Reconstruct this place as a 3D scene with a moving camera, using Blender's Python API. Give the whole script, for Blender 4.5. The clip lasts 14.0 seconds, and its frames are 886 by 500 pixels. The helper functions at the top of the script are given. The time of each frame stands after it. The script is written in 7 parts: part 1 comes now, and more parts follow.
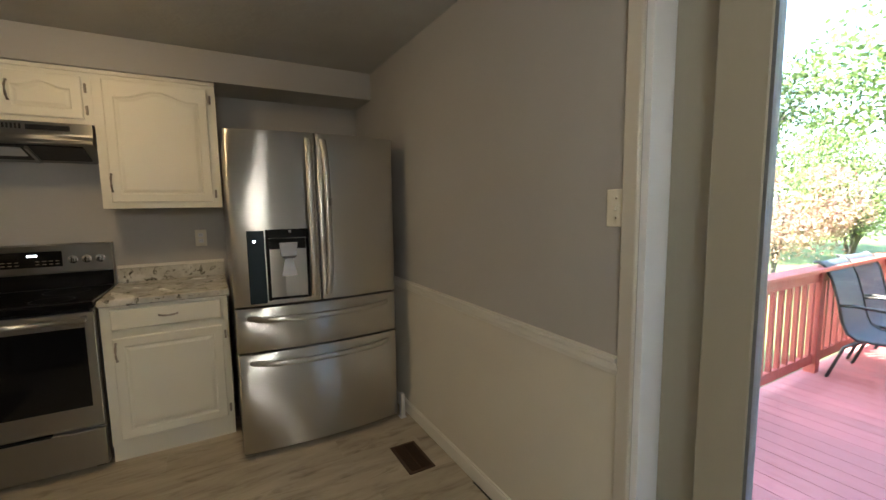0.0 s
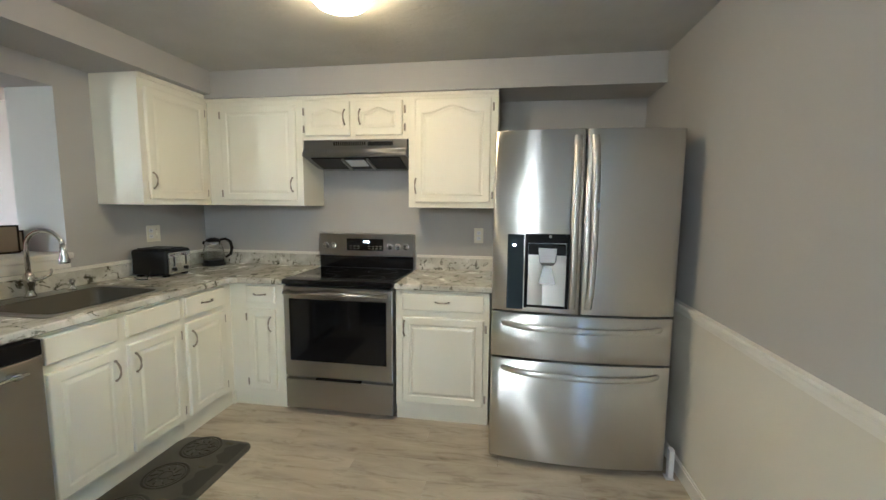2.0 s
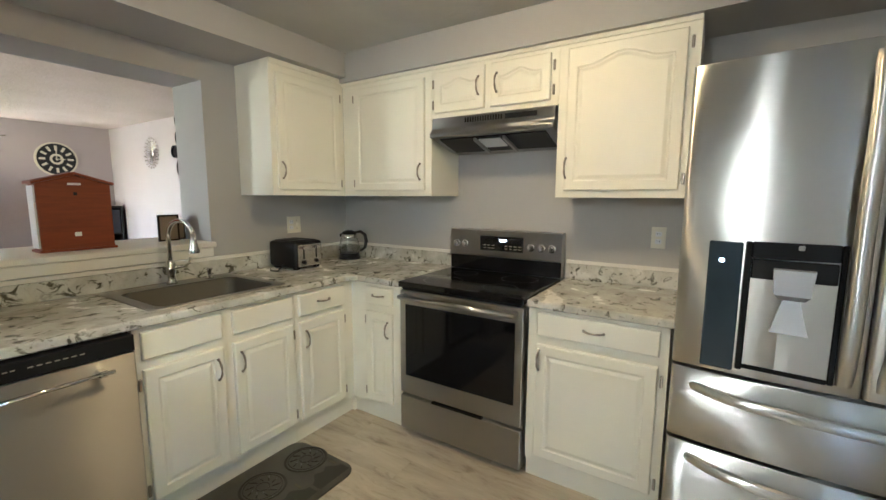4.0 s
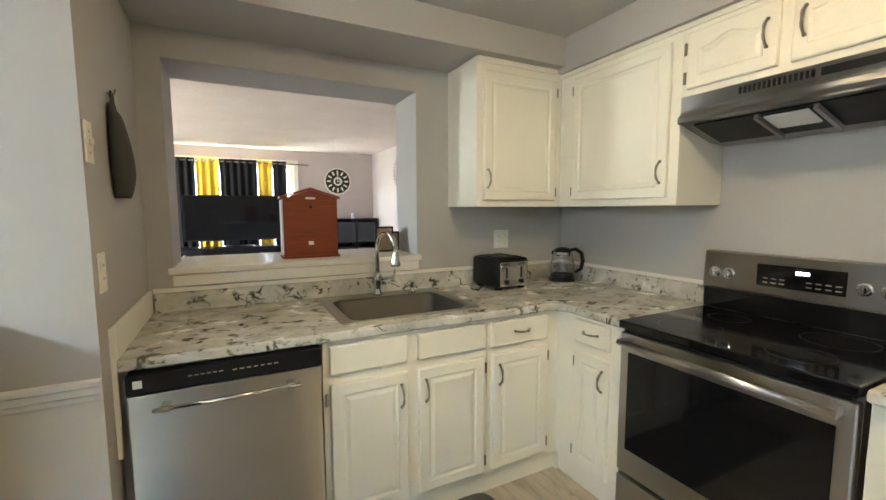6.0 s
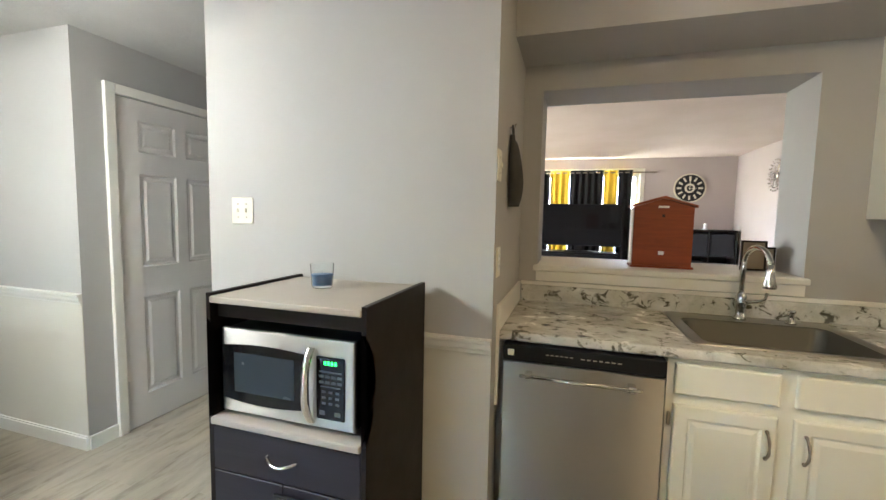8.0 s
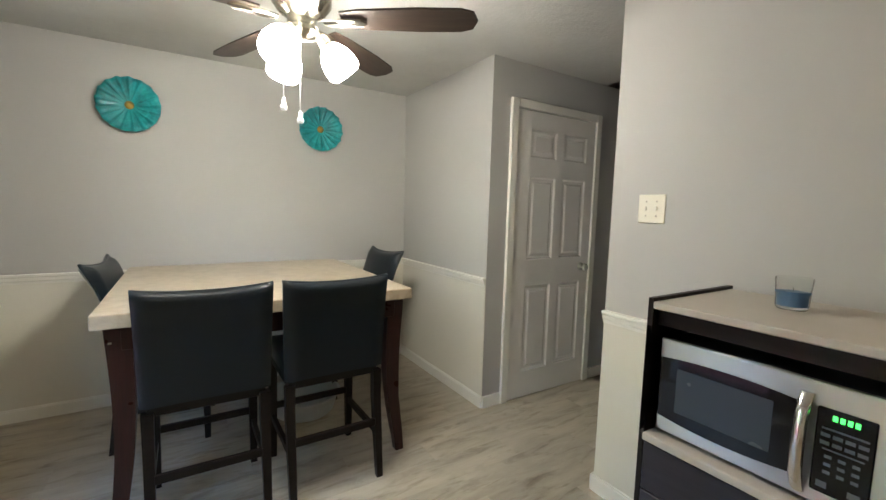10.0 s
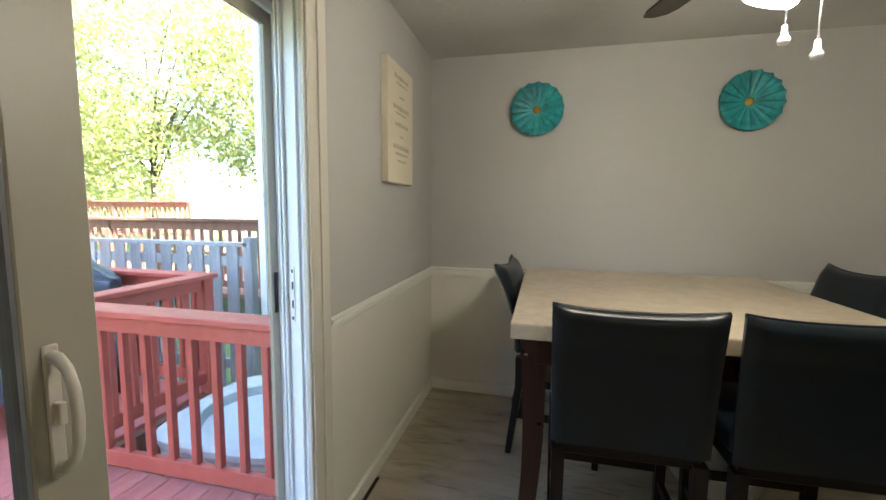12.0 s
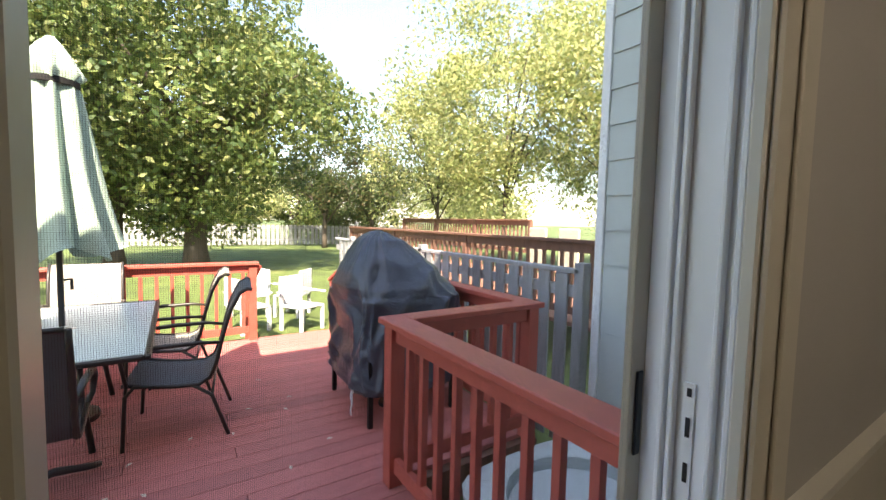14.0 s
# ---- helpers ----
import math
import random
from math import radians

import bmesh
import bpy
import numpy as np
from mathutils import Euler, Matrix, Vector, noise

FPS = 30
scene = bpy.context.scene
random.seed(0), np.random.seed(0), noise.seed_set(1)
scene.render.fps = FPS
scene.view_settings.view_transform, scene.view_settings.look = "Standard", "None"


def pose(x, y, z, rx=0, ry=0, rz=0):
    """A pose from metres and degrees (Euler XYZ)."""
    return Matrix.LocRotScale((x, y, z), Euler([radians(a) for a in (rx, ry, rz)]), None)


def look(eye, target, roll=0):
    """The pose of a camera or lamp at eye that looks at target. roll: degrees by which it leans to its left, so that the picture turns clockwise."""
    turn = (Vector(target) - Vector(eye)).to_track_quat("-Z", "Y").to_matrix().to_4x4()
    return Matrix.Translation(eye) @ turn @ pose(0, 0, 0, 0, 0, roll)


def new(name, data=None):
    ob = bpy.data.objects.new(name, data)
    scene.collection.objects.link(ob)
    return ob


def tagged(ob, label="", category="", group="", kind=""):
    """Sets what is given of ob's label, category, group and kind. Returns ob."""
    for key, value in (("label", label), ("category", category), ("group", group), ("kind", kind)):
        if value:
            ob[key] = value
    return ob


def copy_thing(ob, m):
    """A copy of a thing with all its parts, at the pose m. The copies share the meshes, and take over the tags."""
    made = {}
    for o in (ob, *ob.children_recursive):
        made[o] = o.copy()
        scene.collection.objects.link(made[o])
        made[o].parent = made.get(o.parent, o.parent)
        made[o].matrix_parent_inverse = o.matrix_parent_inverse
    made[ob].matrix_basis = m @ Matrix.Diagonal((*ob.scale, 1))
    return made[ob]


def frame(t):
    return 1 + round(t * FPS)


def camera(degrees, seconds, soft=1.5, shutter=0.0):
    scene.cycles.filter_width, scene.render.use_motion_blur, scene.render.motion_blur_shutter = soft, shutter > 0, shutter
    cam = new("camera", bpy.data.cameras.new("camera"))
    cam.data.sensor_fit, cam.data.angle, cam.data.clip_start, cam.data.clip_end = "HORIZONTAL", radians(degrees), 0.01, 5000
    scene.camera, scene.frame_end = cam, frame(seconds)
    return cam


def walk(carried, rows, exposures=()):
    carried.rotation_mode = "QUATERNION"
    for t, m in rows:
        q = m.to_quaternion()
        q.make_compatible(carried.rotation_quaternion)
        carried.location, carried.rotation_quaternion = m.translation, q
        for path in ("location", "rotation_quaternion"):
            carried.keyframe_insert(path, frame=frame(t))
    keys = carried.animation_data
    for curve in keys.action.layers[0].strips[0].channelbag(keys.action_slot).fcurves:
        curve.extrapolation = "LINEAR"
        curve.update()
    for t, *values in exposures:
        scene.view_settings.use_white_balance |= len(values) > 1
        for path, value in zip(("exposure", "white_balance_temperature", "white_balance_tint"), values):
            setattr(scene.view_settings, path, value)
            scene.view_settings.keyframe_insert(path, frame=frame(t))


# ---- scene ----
# camera
cam = camera(93.9, 14.0)
PATH = [
    (0.0, (0.381, -0.172, 1.389), (1.355, 1.561, 1.173), -0.8),
    (0.5, (0.425, -0.053, 1.407), (1.014, 1.851, 1.248), -0.6),
    (1.0, (0.502, 0.029, 1.416), (0.684, 2.016, 1.277), 0.6),
    (1.5, (0.537, 0.047, 1.397), (0.474, 2.042, 1.262), 0.4),
    (2.0, (0.548, 0.046, 1.413), (0.236, 2.01, 1.197), 0.5),
    (2.5, (0.58, 0.121, 1.394), (-0.026, 2.011, 1.153), 0.7),
    (2.7, (0.612, 0.183, 1.417), (-0.089, 2.037, 1.154), 0.3),
    (4.8, (0.419, 0.964, 1.383), (-0.896, 2.455, 1.163), 0.6),
    (5.0, (0.387, 0.995, 1.386), (-1.012, 2.408, 1.169), 0.4),
    (5.5, (0.305, 1.046, 1.385), (-1.282, 2.246, 1.184), -0.1),
    (6.0, (0.265, 1.101, 1.381), (-1.511, 2.0, 1.189), -0.2),
    (6.5, (0.259, 1.165, 1.382), (-1.645, 1.749, 1.197), 0.1),
    (7.0, (0.296, 1.154, 1.385), (-1.688, 1.334, 1.205), 0.5),
    (7.5, (0.323, 1.107, 1.386), (-1.66, 0.917, 1.21), 1.0),
    (8.0, (0.352, 1.023, 1.379), (-1.552, 0.432, 1.214), 1.1),
    (8.5, (0.393, 0.921, 1.377), (-1.381, 0.012, 1.211), 1.3),
    (9.0, (0.433, 0.803, 1.372), (-1.133, -0.429, 1.196), 1.3),
    (9.2, (0.448, 0.756, 1.37), (-1.031, -0.577, 1.187), 1.3),
    (11.3, (0.54, 0.339, 1.33), (0.428, -1.646, 1.118), 1.6),
    (11.5, (0.564, 0.28, 1.325), (0.619, -1.707, 1.109), 1.4),
    (12.0, (0.7, 0.066, 1.326), (1.162, -1.869, 1.126), 0.5),
    (12.5, (0.785, -0.138, 1.323), (1.537, -1.984, 1.155), 0.4),
    (13.0, (0.875, -0.374, 1.33), (2.054, -1.982, 1.173), 2.2),
    (13.5, (1.058, -0.499, 1.321), (2.512, -1.864, 1.169), 1.9),
    (14.0, (1.25, -0.586, 1.335), (2.923, -1.675, 1.2), 1.3),
]
EXPOSURES = [(0.0, 4.15, 6150, 6), (0.5, 5.0, 5900, 1), (1.0, 5.15, 5350, 2), (1.5, 5.3, 5150, 1), (2.5, 5.35, 5100, 1), (5.0, 5.4, 5450, 2), (6.2, 5.55, 5350, 2), (7.0, 5.55, 5350, 3), (9.2, 5.1, 5900, 4), (11.3, 4.2, 6250, 5), (12.5, 3.95, 6500, 5), (13.2, 3.4, 6500, 10), (14.0, 2.5, 7600, 13)]
walk(cam, [(t, look(eye, target, roll)) for t, eye, target, roll in PATH], EXPOSURES)

# ---- world, sun and lights ----
world = bpy.data.worlds.new("world")
scene.world = world
world.use_nodes = True
_nt = world.node_tree
_sky = _nt.nodes.new("ShaderNodeTexSky")
_sky.sky_type = "NISHITA"
_sky.sun_disc = False
SUN_DIR = Vector((0.62, -0.30, -0.80)).normalized()
_sky.sun_elevation = math.asin(-SUN_DIR.z)
_sky.sun_rotation = math.atan2(-SUN_DIR.x, -SUN_DIR.y)
_nt.links.new(_sky.outputs[0], _nt.nodes["Background"].inputs[0])
_nt.nodes["Background"].inputs[1].default_value = 0.15
_sun = bpy.data.lights.new("sun", "SUN")
_sun.energy, _sun.angle, _sun.color = 5.0, radians(0.6), (1.0, 0.93, 0.82)
sun = new("sun", _sun)
sun.matrix_basis = look((0, 0, 20), Vector((0, 0, 20)) + SUN_DIR)


def window_lamp(name, m, sx, sy, power, color):
    l = bpy.data.lights.new(name, "AREA")
    l.shape, l.size, l.size_y, l.energy, l.color = "RECTANGLE", sx, sy, power, color
    o = new(name, l)
    o.matrix_basis = m
    return o


# the sky's light at the living room window
window_lamp("window_sky_light", look((-7.12, 1.2, 1.35), (0, 1.2, 1.0)), 1.5, 1.4, 4, (1.0, 0.88, 0.78))
# added fill lamp in an assumed side window that is out of view
window_lamp("side_fill_light", look((-4.6, -2.68, 1.35), (-3.2, 3, 1.3)), 1.9, 1.3, 6, (1.0, 0.82, 0.72))


# ---- materials ----
def hexa(r, g, b):
    return (r, g, b, 1.0)


class Mat:
    """A small builder of node materials."""
    def __init__(self, name, base, rough=0.6, metal=0.0, **inputs):
        self.m = bpy.data.materials.new(name)
        self.m.use_nodes = True
        self.nt = self.m.node_tree
        self.b = self.nt.nodes["Principled BSDF"]
        self.set("Base Color", hexa(*base))
        self.set("Roughness", rough)
        self.set("Metallic", metal)
        for k, v in inputs.items():
            self.set(k.replace("_", " "), v)
        tc = self.nt.nodes.new("ShaderNodeTexCoord")
        self.co = tc.outputs["Object"]

    def set(self, key, v):
        self.b.inputs[key].default_value = v

    def node(self, kind, **kw):
        n = self.nt.nodes.new(kind)
        for k, v in kw.items():
            if k[0].isupper():
                n.inputs[k.replace("_", " ")].default_value = v
            elif k == "blend":
                n.blend_type = v
            elif k == "feature":
                n.feature = v
        return n

    def link(self, a, b):
        self.nt.links.new(a, b)

    def scaled(self, sx, sy, sz, loc=None):
        mp = self.nt.nodes.new("ShaderNodeMapping")
        mp.inputs["Scale"].default_value = (sx, sy, sz)
        self.link(self.co, mp.inputs["Vector"])
        if loc is not None:
            self.link(loc, mp.inputs["Location"])
        return mp.outputs[0]

    def noise(self, scale=5, detail=4, rough=0.55, vec=None, distortion=0.0):
        n = self.node("ShaderNodeTexNoise", Scale=scale, Detail=detail, Roughness=rough, Distortion=distortion)
        self.link(vec or self.co, n.inputs["Vector"])
        return n.outputs["Fac"]

    def ramp(self, fac, stops):
        r = self.nt.nodes.new("ShaderNodeValToRGB")
        e = r.color_ramp.elements
        while len(e) < len(stops):
            e.new(0.5)
        for el, (p, c) in zip(e, stops):
            el.position, el.color = p, hexa(*c) if len(c) == 3 else c
        self.link(fac, r.inputs["Fac"])
        return r.outputs["Color"]

    def mix(self, fac, a, b, blend="MIX"):
        n = self.nt.nodes.new("ShaderNodeMix")
        n.data_type, n.blend_type = "RGBA", blend
        for sock, v in ((n.inputs[0], fac), (n.inputs[6], a), (n.inputs[7], b)):
            if hasattr(v, "links"):
                self.link(v, sock)
            else:
                sock.default_value = v if isinstance(v, float) else hexa(*v)
        return n.outputs[2]

    def color(self, c):
        self.link(c, self.b.inputs["Base Color"])
        return self

    def rough(self, fac, lo, hi):
        r = self.nt.nodes.new("ShaderNodeMapRange")
        r.inputs["To Min"].default_value, r.inputs["To Max"].default_value = lo, hi
        self.link(fac, r.inputs["Value"])
        self.link(r.outputs[0], self.b.inputs["Roughness"])
        return self

    def bump(self, fac, strength=0.2, dist=0.002):
        n = self.nt.nodes.new("ShaderNodeBump")
        n.inputs["Strength"].default_value, n.inputs["Distance"].default_value = strength, dist
        self.link(fac, n.inputs["Height"])
        self.link(n.outputs[0], self.b.inputs["Normal"])
        return self

    def rand(self):
        o = self.nt.nodes.new("ShaderNodeObjectInfo")
        return o.outputs["Random"]

    def islandrand(self):
        o = self.nt.nodes.new("ShaderNodeNewGeometry")
        return o.outputs["Random Per Island"]


def paint(name, c, rough=0.55, var=0.06, bump=0.12, fine=220):
    m = Mat(name, c, rough)
    n = m.noise(1.3, 3)
    lo = tuple(v * (1 - var) for v in c)
    hi = tuple(min(1, v * (1 + var)) for v in c)
    m.color(m.ramp(n, [(0.3, lo), (0.7, hi)]))
    m.rough(m.noise(7, 3), rough - 0.05, rough + 0.07)
    m.bump(m.noise(fine, 2), bump, 0.001)
    return m.m


def wood(name, a, b, rough=0.4, scale=(2, 40, 40), gloss=0.5):
    m = Mat(name, a, rough)
    v = m.scaled(*scale)
    n = m.noise(1.5, 6, 0.6, v, 1.2)
    m.color(m.ramp(n, [(0.25, a), (0.75, b)]))
    m.rough(m.noise(9, 3), rough - 0.07, rough + 0.08)
    m.bump(n, 0.15, 0.001)
    m.set("Specular IOR Level", gloss)
    return m.m


WALL = paint("wall_grey_paint", (0.415, 0.405, 0.39), 0.62, 0.03, 0.18, 300)
# mauve-grey, pinked to carry the light of a warm lamp not built
WALL2 = paint("living_wall_paint", (0.43, 0.37, 0.355), 0.5, 0.04)
WAINS = paint("wainscot_cream_paint", (0.66, 0.63, 0.55), 0.4, 0.03, 0.1, 240)
TRIM = paint("trim_white_paint", (0.74, 0.72, 0.66), 0.35, 0.03, 0.05)
CABW = paint("cabinet_white_paint", (0.78, 0.755, 0.65), 0.38, 0.035, 0.12, 90)
DOORP = paint("door_white_paint", (0.70, 0.67, 0.64), 0.35, 0.03, 0.06)
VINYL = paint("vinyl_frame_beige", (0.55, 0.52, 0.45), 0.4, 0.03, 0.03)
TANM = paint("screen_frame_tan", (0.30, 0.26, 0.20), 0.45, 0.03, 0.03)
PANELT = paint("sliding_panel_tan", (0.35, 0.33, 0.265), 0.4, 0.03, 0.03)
VINYLW = paint("vinyl_track_white", (0.75, 0.76, 0.78), 0.35, 0.03, 0.03)
_c = Mat("ceiling_texture_paint", (0.52, 0.515, 0.49), 0.85)
_c.color(_c.ramp(_c.noise(2.0, 3), [(0.3, (0.45, 0.445, 0.425)), (0.7, (0.53, 0.525, 0.50))]))
_c.bump(_c.noise(24, 5, 0.62), 0.55, 0.007)
CEIL = _c.m
# warm colour takes the place of lamp glow on the living room ceiling
_c = Mat("living_ceiling_warm_lit_paint", (0.64, 0.54, 0.47), 0.85)
_c.color(_c.ramp(_c.noise(2.0, 3), [(0.3, (0.60, 0.50, 0.43)), (0.7, (0.66, 0.56, 0.50))]))
_c.bump(_c.noise(26, 5, 0.65), 0.9, 0.012)
CEIL2 = _c.m

_f = Mat("floor_vinyl_plank", (0.3, 0.27, 0.22), 0.32)
_r = _f.rand()
_vv = _f.scaled(1.3, 5.0, 1.0, None)
_add = _f.nt.nodes.new("ShaderNodeVectorMath")
_add.operation = "ADD"
_cmb = _f.nt.nodes.new("ShaderNodeCombineXYZ")
_mul = _f.nt.nodes.new("ShaderNodeMath")
_mul.operation = "MULTIPLY"
_mul.inputs[1].default_value = 37.0
_f.link(_r, _mul.inputs[0])
_f.link(_mul.outputs[0], _cmb.inputs[0])
_f.link(_mul.outputs[0], _cmb.inputs[1])
_f.link(_vv, _add.inputs[0])
_f.link(_cmb.outputs[0], _add.inputs[1])
_g = _f.noise(2.2, 7, 0.62, _add.outputs[0], 0.8)
_g2 = _f.noise(1.1, 2, 0.5, _add.outputs[0], 0.3)
_colA = _f.ramp(_g, [(0.30, (0.30, 0.265, 0.21)), (0.42, (0.42, 0.38, 0.315)), (0.60, (0.49, 0.45, 0.375)), (0.8, (0.55, 0.51, 0.43))])
_colB = _f.mix(_r, (0.93, 0.93, 0.93), (1.03, 1.02, 1.0))
_colC = _f.mix(1.0, _colA, _colB, "MULTIPLY")
_add2 = _f.nt.nodes.new("ShaderNodeVectorMath")
_add2.operation = "ADD"
_f.link(_f.scaled(2.4, 11.0, 1.0), _add2.inputs[0])
_f.link(_cmb.outputs[0], _add2.inputs[1])
_g3 = _f.noise(1.6, 5, 0.62, _add2.outputs[0], 0.9)
_smudge = _f.ramp(_g3, [(0.24, (0.52, 0.50, 0.47)), (0.36, (0.78, 0.77, 0.74)), (0.46, (1, 1, 1))])
_colC = _f.mix(1.0, _colC, _smudge, "MULTIPLY")
_f.color(_f.mix(1.0, _colC, _f.ramp(_g2, [(0.3, (0.85, 0.82, 0.77)), (0.7, (1, 0.98, 0.94))]), "MULTIPLY"))
_f.rough(_g, 0.27, 0.42)
_f.bump(_g, 0.12, 0.001)
FLOOR = _f.m

_s = Mat("counter_speckled_laminate", (0.6, 0.58, 0.52), 0.22)
_w = _s.noise(5.0, 5, 0.55, _s.scaled(1.3, 1.0, 1.2), 0.5)
_v1 = _s.noise(15, 5, 0.62, _s.scaled(1.5, 1.0, 1.3), 0.9)
_v2 = _s.noise(4.0, 3, 0.5, None, 0.4)
_base = _s.ramp(_w, [(0.32, (0.38, 0.37, 0.32)), (0.48, (0.50, 0.49, 0.44)), (0.66, (0.64, 0.635, 0.59))])
_flecks = _s.ramp(_v1, [(0.0, (0.10, 0.095, 0.085)), (0.365, (0.14, 0.135, 0.115)), (0.40, (0.45, 0.44, 0.40)), (0.44, (1, 1, 1)), (0.56, (1, 1, 1)), (0.64, (1.12, 1.12, 1.13))])
_mask = _s.ramp(_v2, [(0.34, (0.35, 0.35, 0.35)), (0.48, (1, 1, 1))])
_c1 = _s.mix(_mask, _base, _s.mix(1.0, _base, _flecks, "MULTIPLY"))
_c2 = _s.mix(1.0, _c1, _s.ramp(_s.noise(90, 3, 0.6), [(0.30, (0.86, 0.85, 0.82)), (0.45, (1, 1, 1))]), "MULTIPLY")
_s.color(_c2)
_s.rough(_w, 0.2, 0.32)
COUNTER = _s.m


def steel(name, c=(0.60, 0.59, 0.575), rough=0.36, axis="x", aniso=0.0):
    m = Mat(name, c, rough, 1.0)
    n = m.noise(2.0, 3, 0.5, m.scaled(1, 1, 6))
    tg = m.nt.nodes.new("ShaderNodeTangent")
    tg.direction_type, tg.axis = "RADIAL", "Z"
    m.link(tg.outputs[0], m.b.inputs["Tangent"])
    m.set("Anisotropic", 1.0)
    m.set("Anisotropic Rotation", 0.25)
    m.color(m.mix(m.noise(1.5, 3), tuple(x * 0.93 for x in c), tuple(x * 1.05 for x in c)))
    m.rough(n, rough - 0.02, rough + 0.06)
    return m.m


STEEL = steel("brushed_stainless_steel", (0.64, 0.63, 0.61), 0.29)
STEELD = steel("dull_stainless_steel", (0.45, 0.44, 0.42), 0.32)
CHROME = Mat("chrome", (0.7, 0.69, 0.67), 0.12, 1.0).m
NICKEL = steel("antique_nickel", (0.33, 0.29, 0.24), 0.3)
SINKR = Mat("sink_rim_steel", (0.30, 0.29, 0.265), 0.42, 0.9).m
# basin steel, set darker than the rim's
SINKM = Mat("dark_basin_steel", (0.10, 0.095, 0.08), 0.55, 0.7).m
RINGM = paint("faint_ring_print", (0.022, 0.022, 0.023), 0.3, 0.1, 0.0)
RUBBER = paint("grey_door_rubber", (0.15, 0.16, 0.17), 0.5, 0.1, 0.0)
BLACKG = Mat("black_glass", (0.006, 0.006, 0.007), 0.07, Specular_IOR_Level=0.35).m
BLACKP = paint("black_plastic", (0.008, 0.008, 0.009), 0.34, 0.1, 0.05)
BLACKP.node_tree.nodes["Principled BSDF"].inputs["Specular IOR Level"].default_value = 0.18
DARKW = Mat("dark_void", (0.01, 0.01, 0.011), 0.7).m
PLATEW = paint("switch_plate_cream", (0.74, 0.71, 0.60), 0.3, 0.02, 0.0)
GLASS = Mat("clear_glass", (0.95, 0.97, 0.97), 0.0, 0.0, Transmission_Weight=1.0, IOR=1.45).m
TGLASS = Mat("frosted_table_glass", (0.66, 0.74, 0.70), 0.3, 0.0, Transmission_Weight=0.25, IOR=1.45).m
ESPRESSO = wood("espresso_wood_laminate", (0.006, 0.004, 0.0035), (0.012, 0.008, 0.0065), 0.42, gloss=0.2)
ESPRF = wood("espresso_drawer_front", (0.017, 0.015, 0.020), (0.025, 0.021, 0.027), 0.42, gloss=0.35)
CARTTOP = paint("cart_top_laminate", (0.42, 0.38, 0.33), 0.38, 0.08, 0.05)
CHERRY = wood("dark_cherry_wood", (0.016, 0.005, 0.004), (0.040, 0.010, 0.008), 0.3, (30, 30, 2), gloss=0.35)
LEATHER = Mat("black_faux_leather", (0.006, 0.010, 0.014), 0.26)
LEATHER.bump(LEATHER.noise(320, 2), 0.08, 0.0004)
LEATHER.rough(LEATHER.noise(4, 2), 0.28, 0.34)
LEATHER.set("Specular IOR Level", 0.32)
LEATHER = LEATHER.m
_t = Mat("tabletop_stone_laminate", (0.42, 0.36, 0.28), 0.3)
_n = _t.noise(2.6, 5, 0.55, None, 0.6)
_n2 = _t.noise(9, 6, 0.62, None, 1.2)
_t.color(_t.mix(0.5, _t.ramp(_n, [(0.3, (0.40, 0.315, 0.215)), (0.5, (0.46, 0.375, 0.265)), (0.7, (0.53, 0.45, 0.33))]), _t.ramp(_n2, [(0.35, (0.36, 0.29, 0.20)), (0.6, (0.56, 0.48, 0.37))])))
_t.rough(_n, 0.26, 0.34)
TTOP = _t.m
_t = Mat("turquoise_glazed_glass", (0.01, 0.22, 0.24), 0.3)
_n = _t.noise(9, 5, 0.6, None, 0.8)
_t.color(_t.ramp(_n, [(0.3, (0.006, 0.10, 0.12)), (0.5, (0.012, 0.24, 0.26)), (0.75, (0.05, 0.40, 0.42))]))
TEAL = _t.m
GOLD = Mat("amber_glass", (0.35, 0.22, 0.03), 0.3).m
_d = Mat("red_deck_stain", (0.33, 0.075, 0.055), 0.6)
_n = _d.noise(1.4, 6, 0.6, _d.scaled(12, 1.2, 12), 0.6)
_colr = _d.ramp(_n, [(0.25, (0.37, 0.105, 0.09)), (0.5, (0.48, 0.15, 0.13)), (0.8, (0.56, 0.20, 0.17))])
_d.color(_d.mix(1.0, _colr, _d.mix(_d.rand(), (0.86, 0.86, 0.86), (1.08, 1.05, 1.05)), "MULTIPLY"))
_d.bump(_n, 0.3, 0.002)
DECK = _d.m
_d = Mat("red_rail_stain", (0.40, 0.075, 0.05), 0.5)
_n = _d.noise(1.6, 6, 0.6, _d.scaled(6, 6, 2.5), 0.6)
_d.color(_d.ramp(_n, [(0.25, (0.33, 0.06, 0.042)), (0.7, (0.44, 0.092, 0.065))]))
_d.bump(_n, 0.25, 0.002)
RAIL = _d.m


def oldwood(name, lo, hi):
    m = Mat(name, lo, 0.8)
    n = m.noise(1.5, 6, 0.65, m.scaled(14, 14, 1.2), 0.6)
    m.color(m.mix(1.0, m.ramp(n, [(0.25, lo), (0.75, hi)]), m.mix(m.rand(), (0.8, 0.8, 0.8), (1.1, 1.1, 1.1)), "MULTIPLY"))
    m.bump(n, 0.5, 0.003)
    return m.m


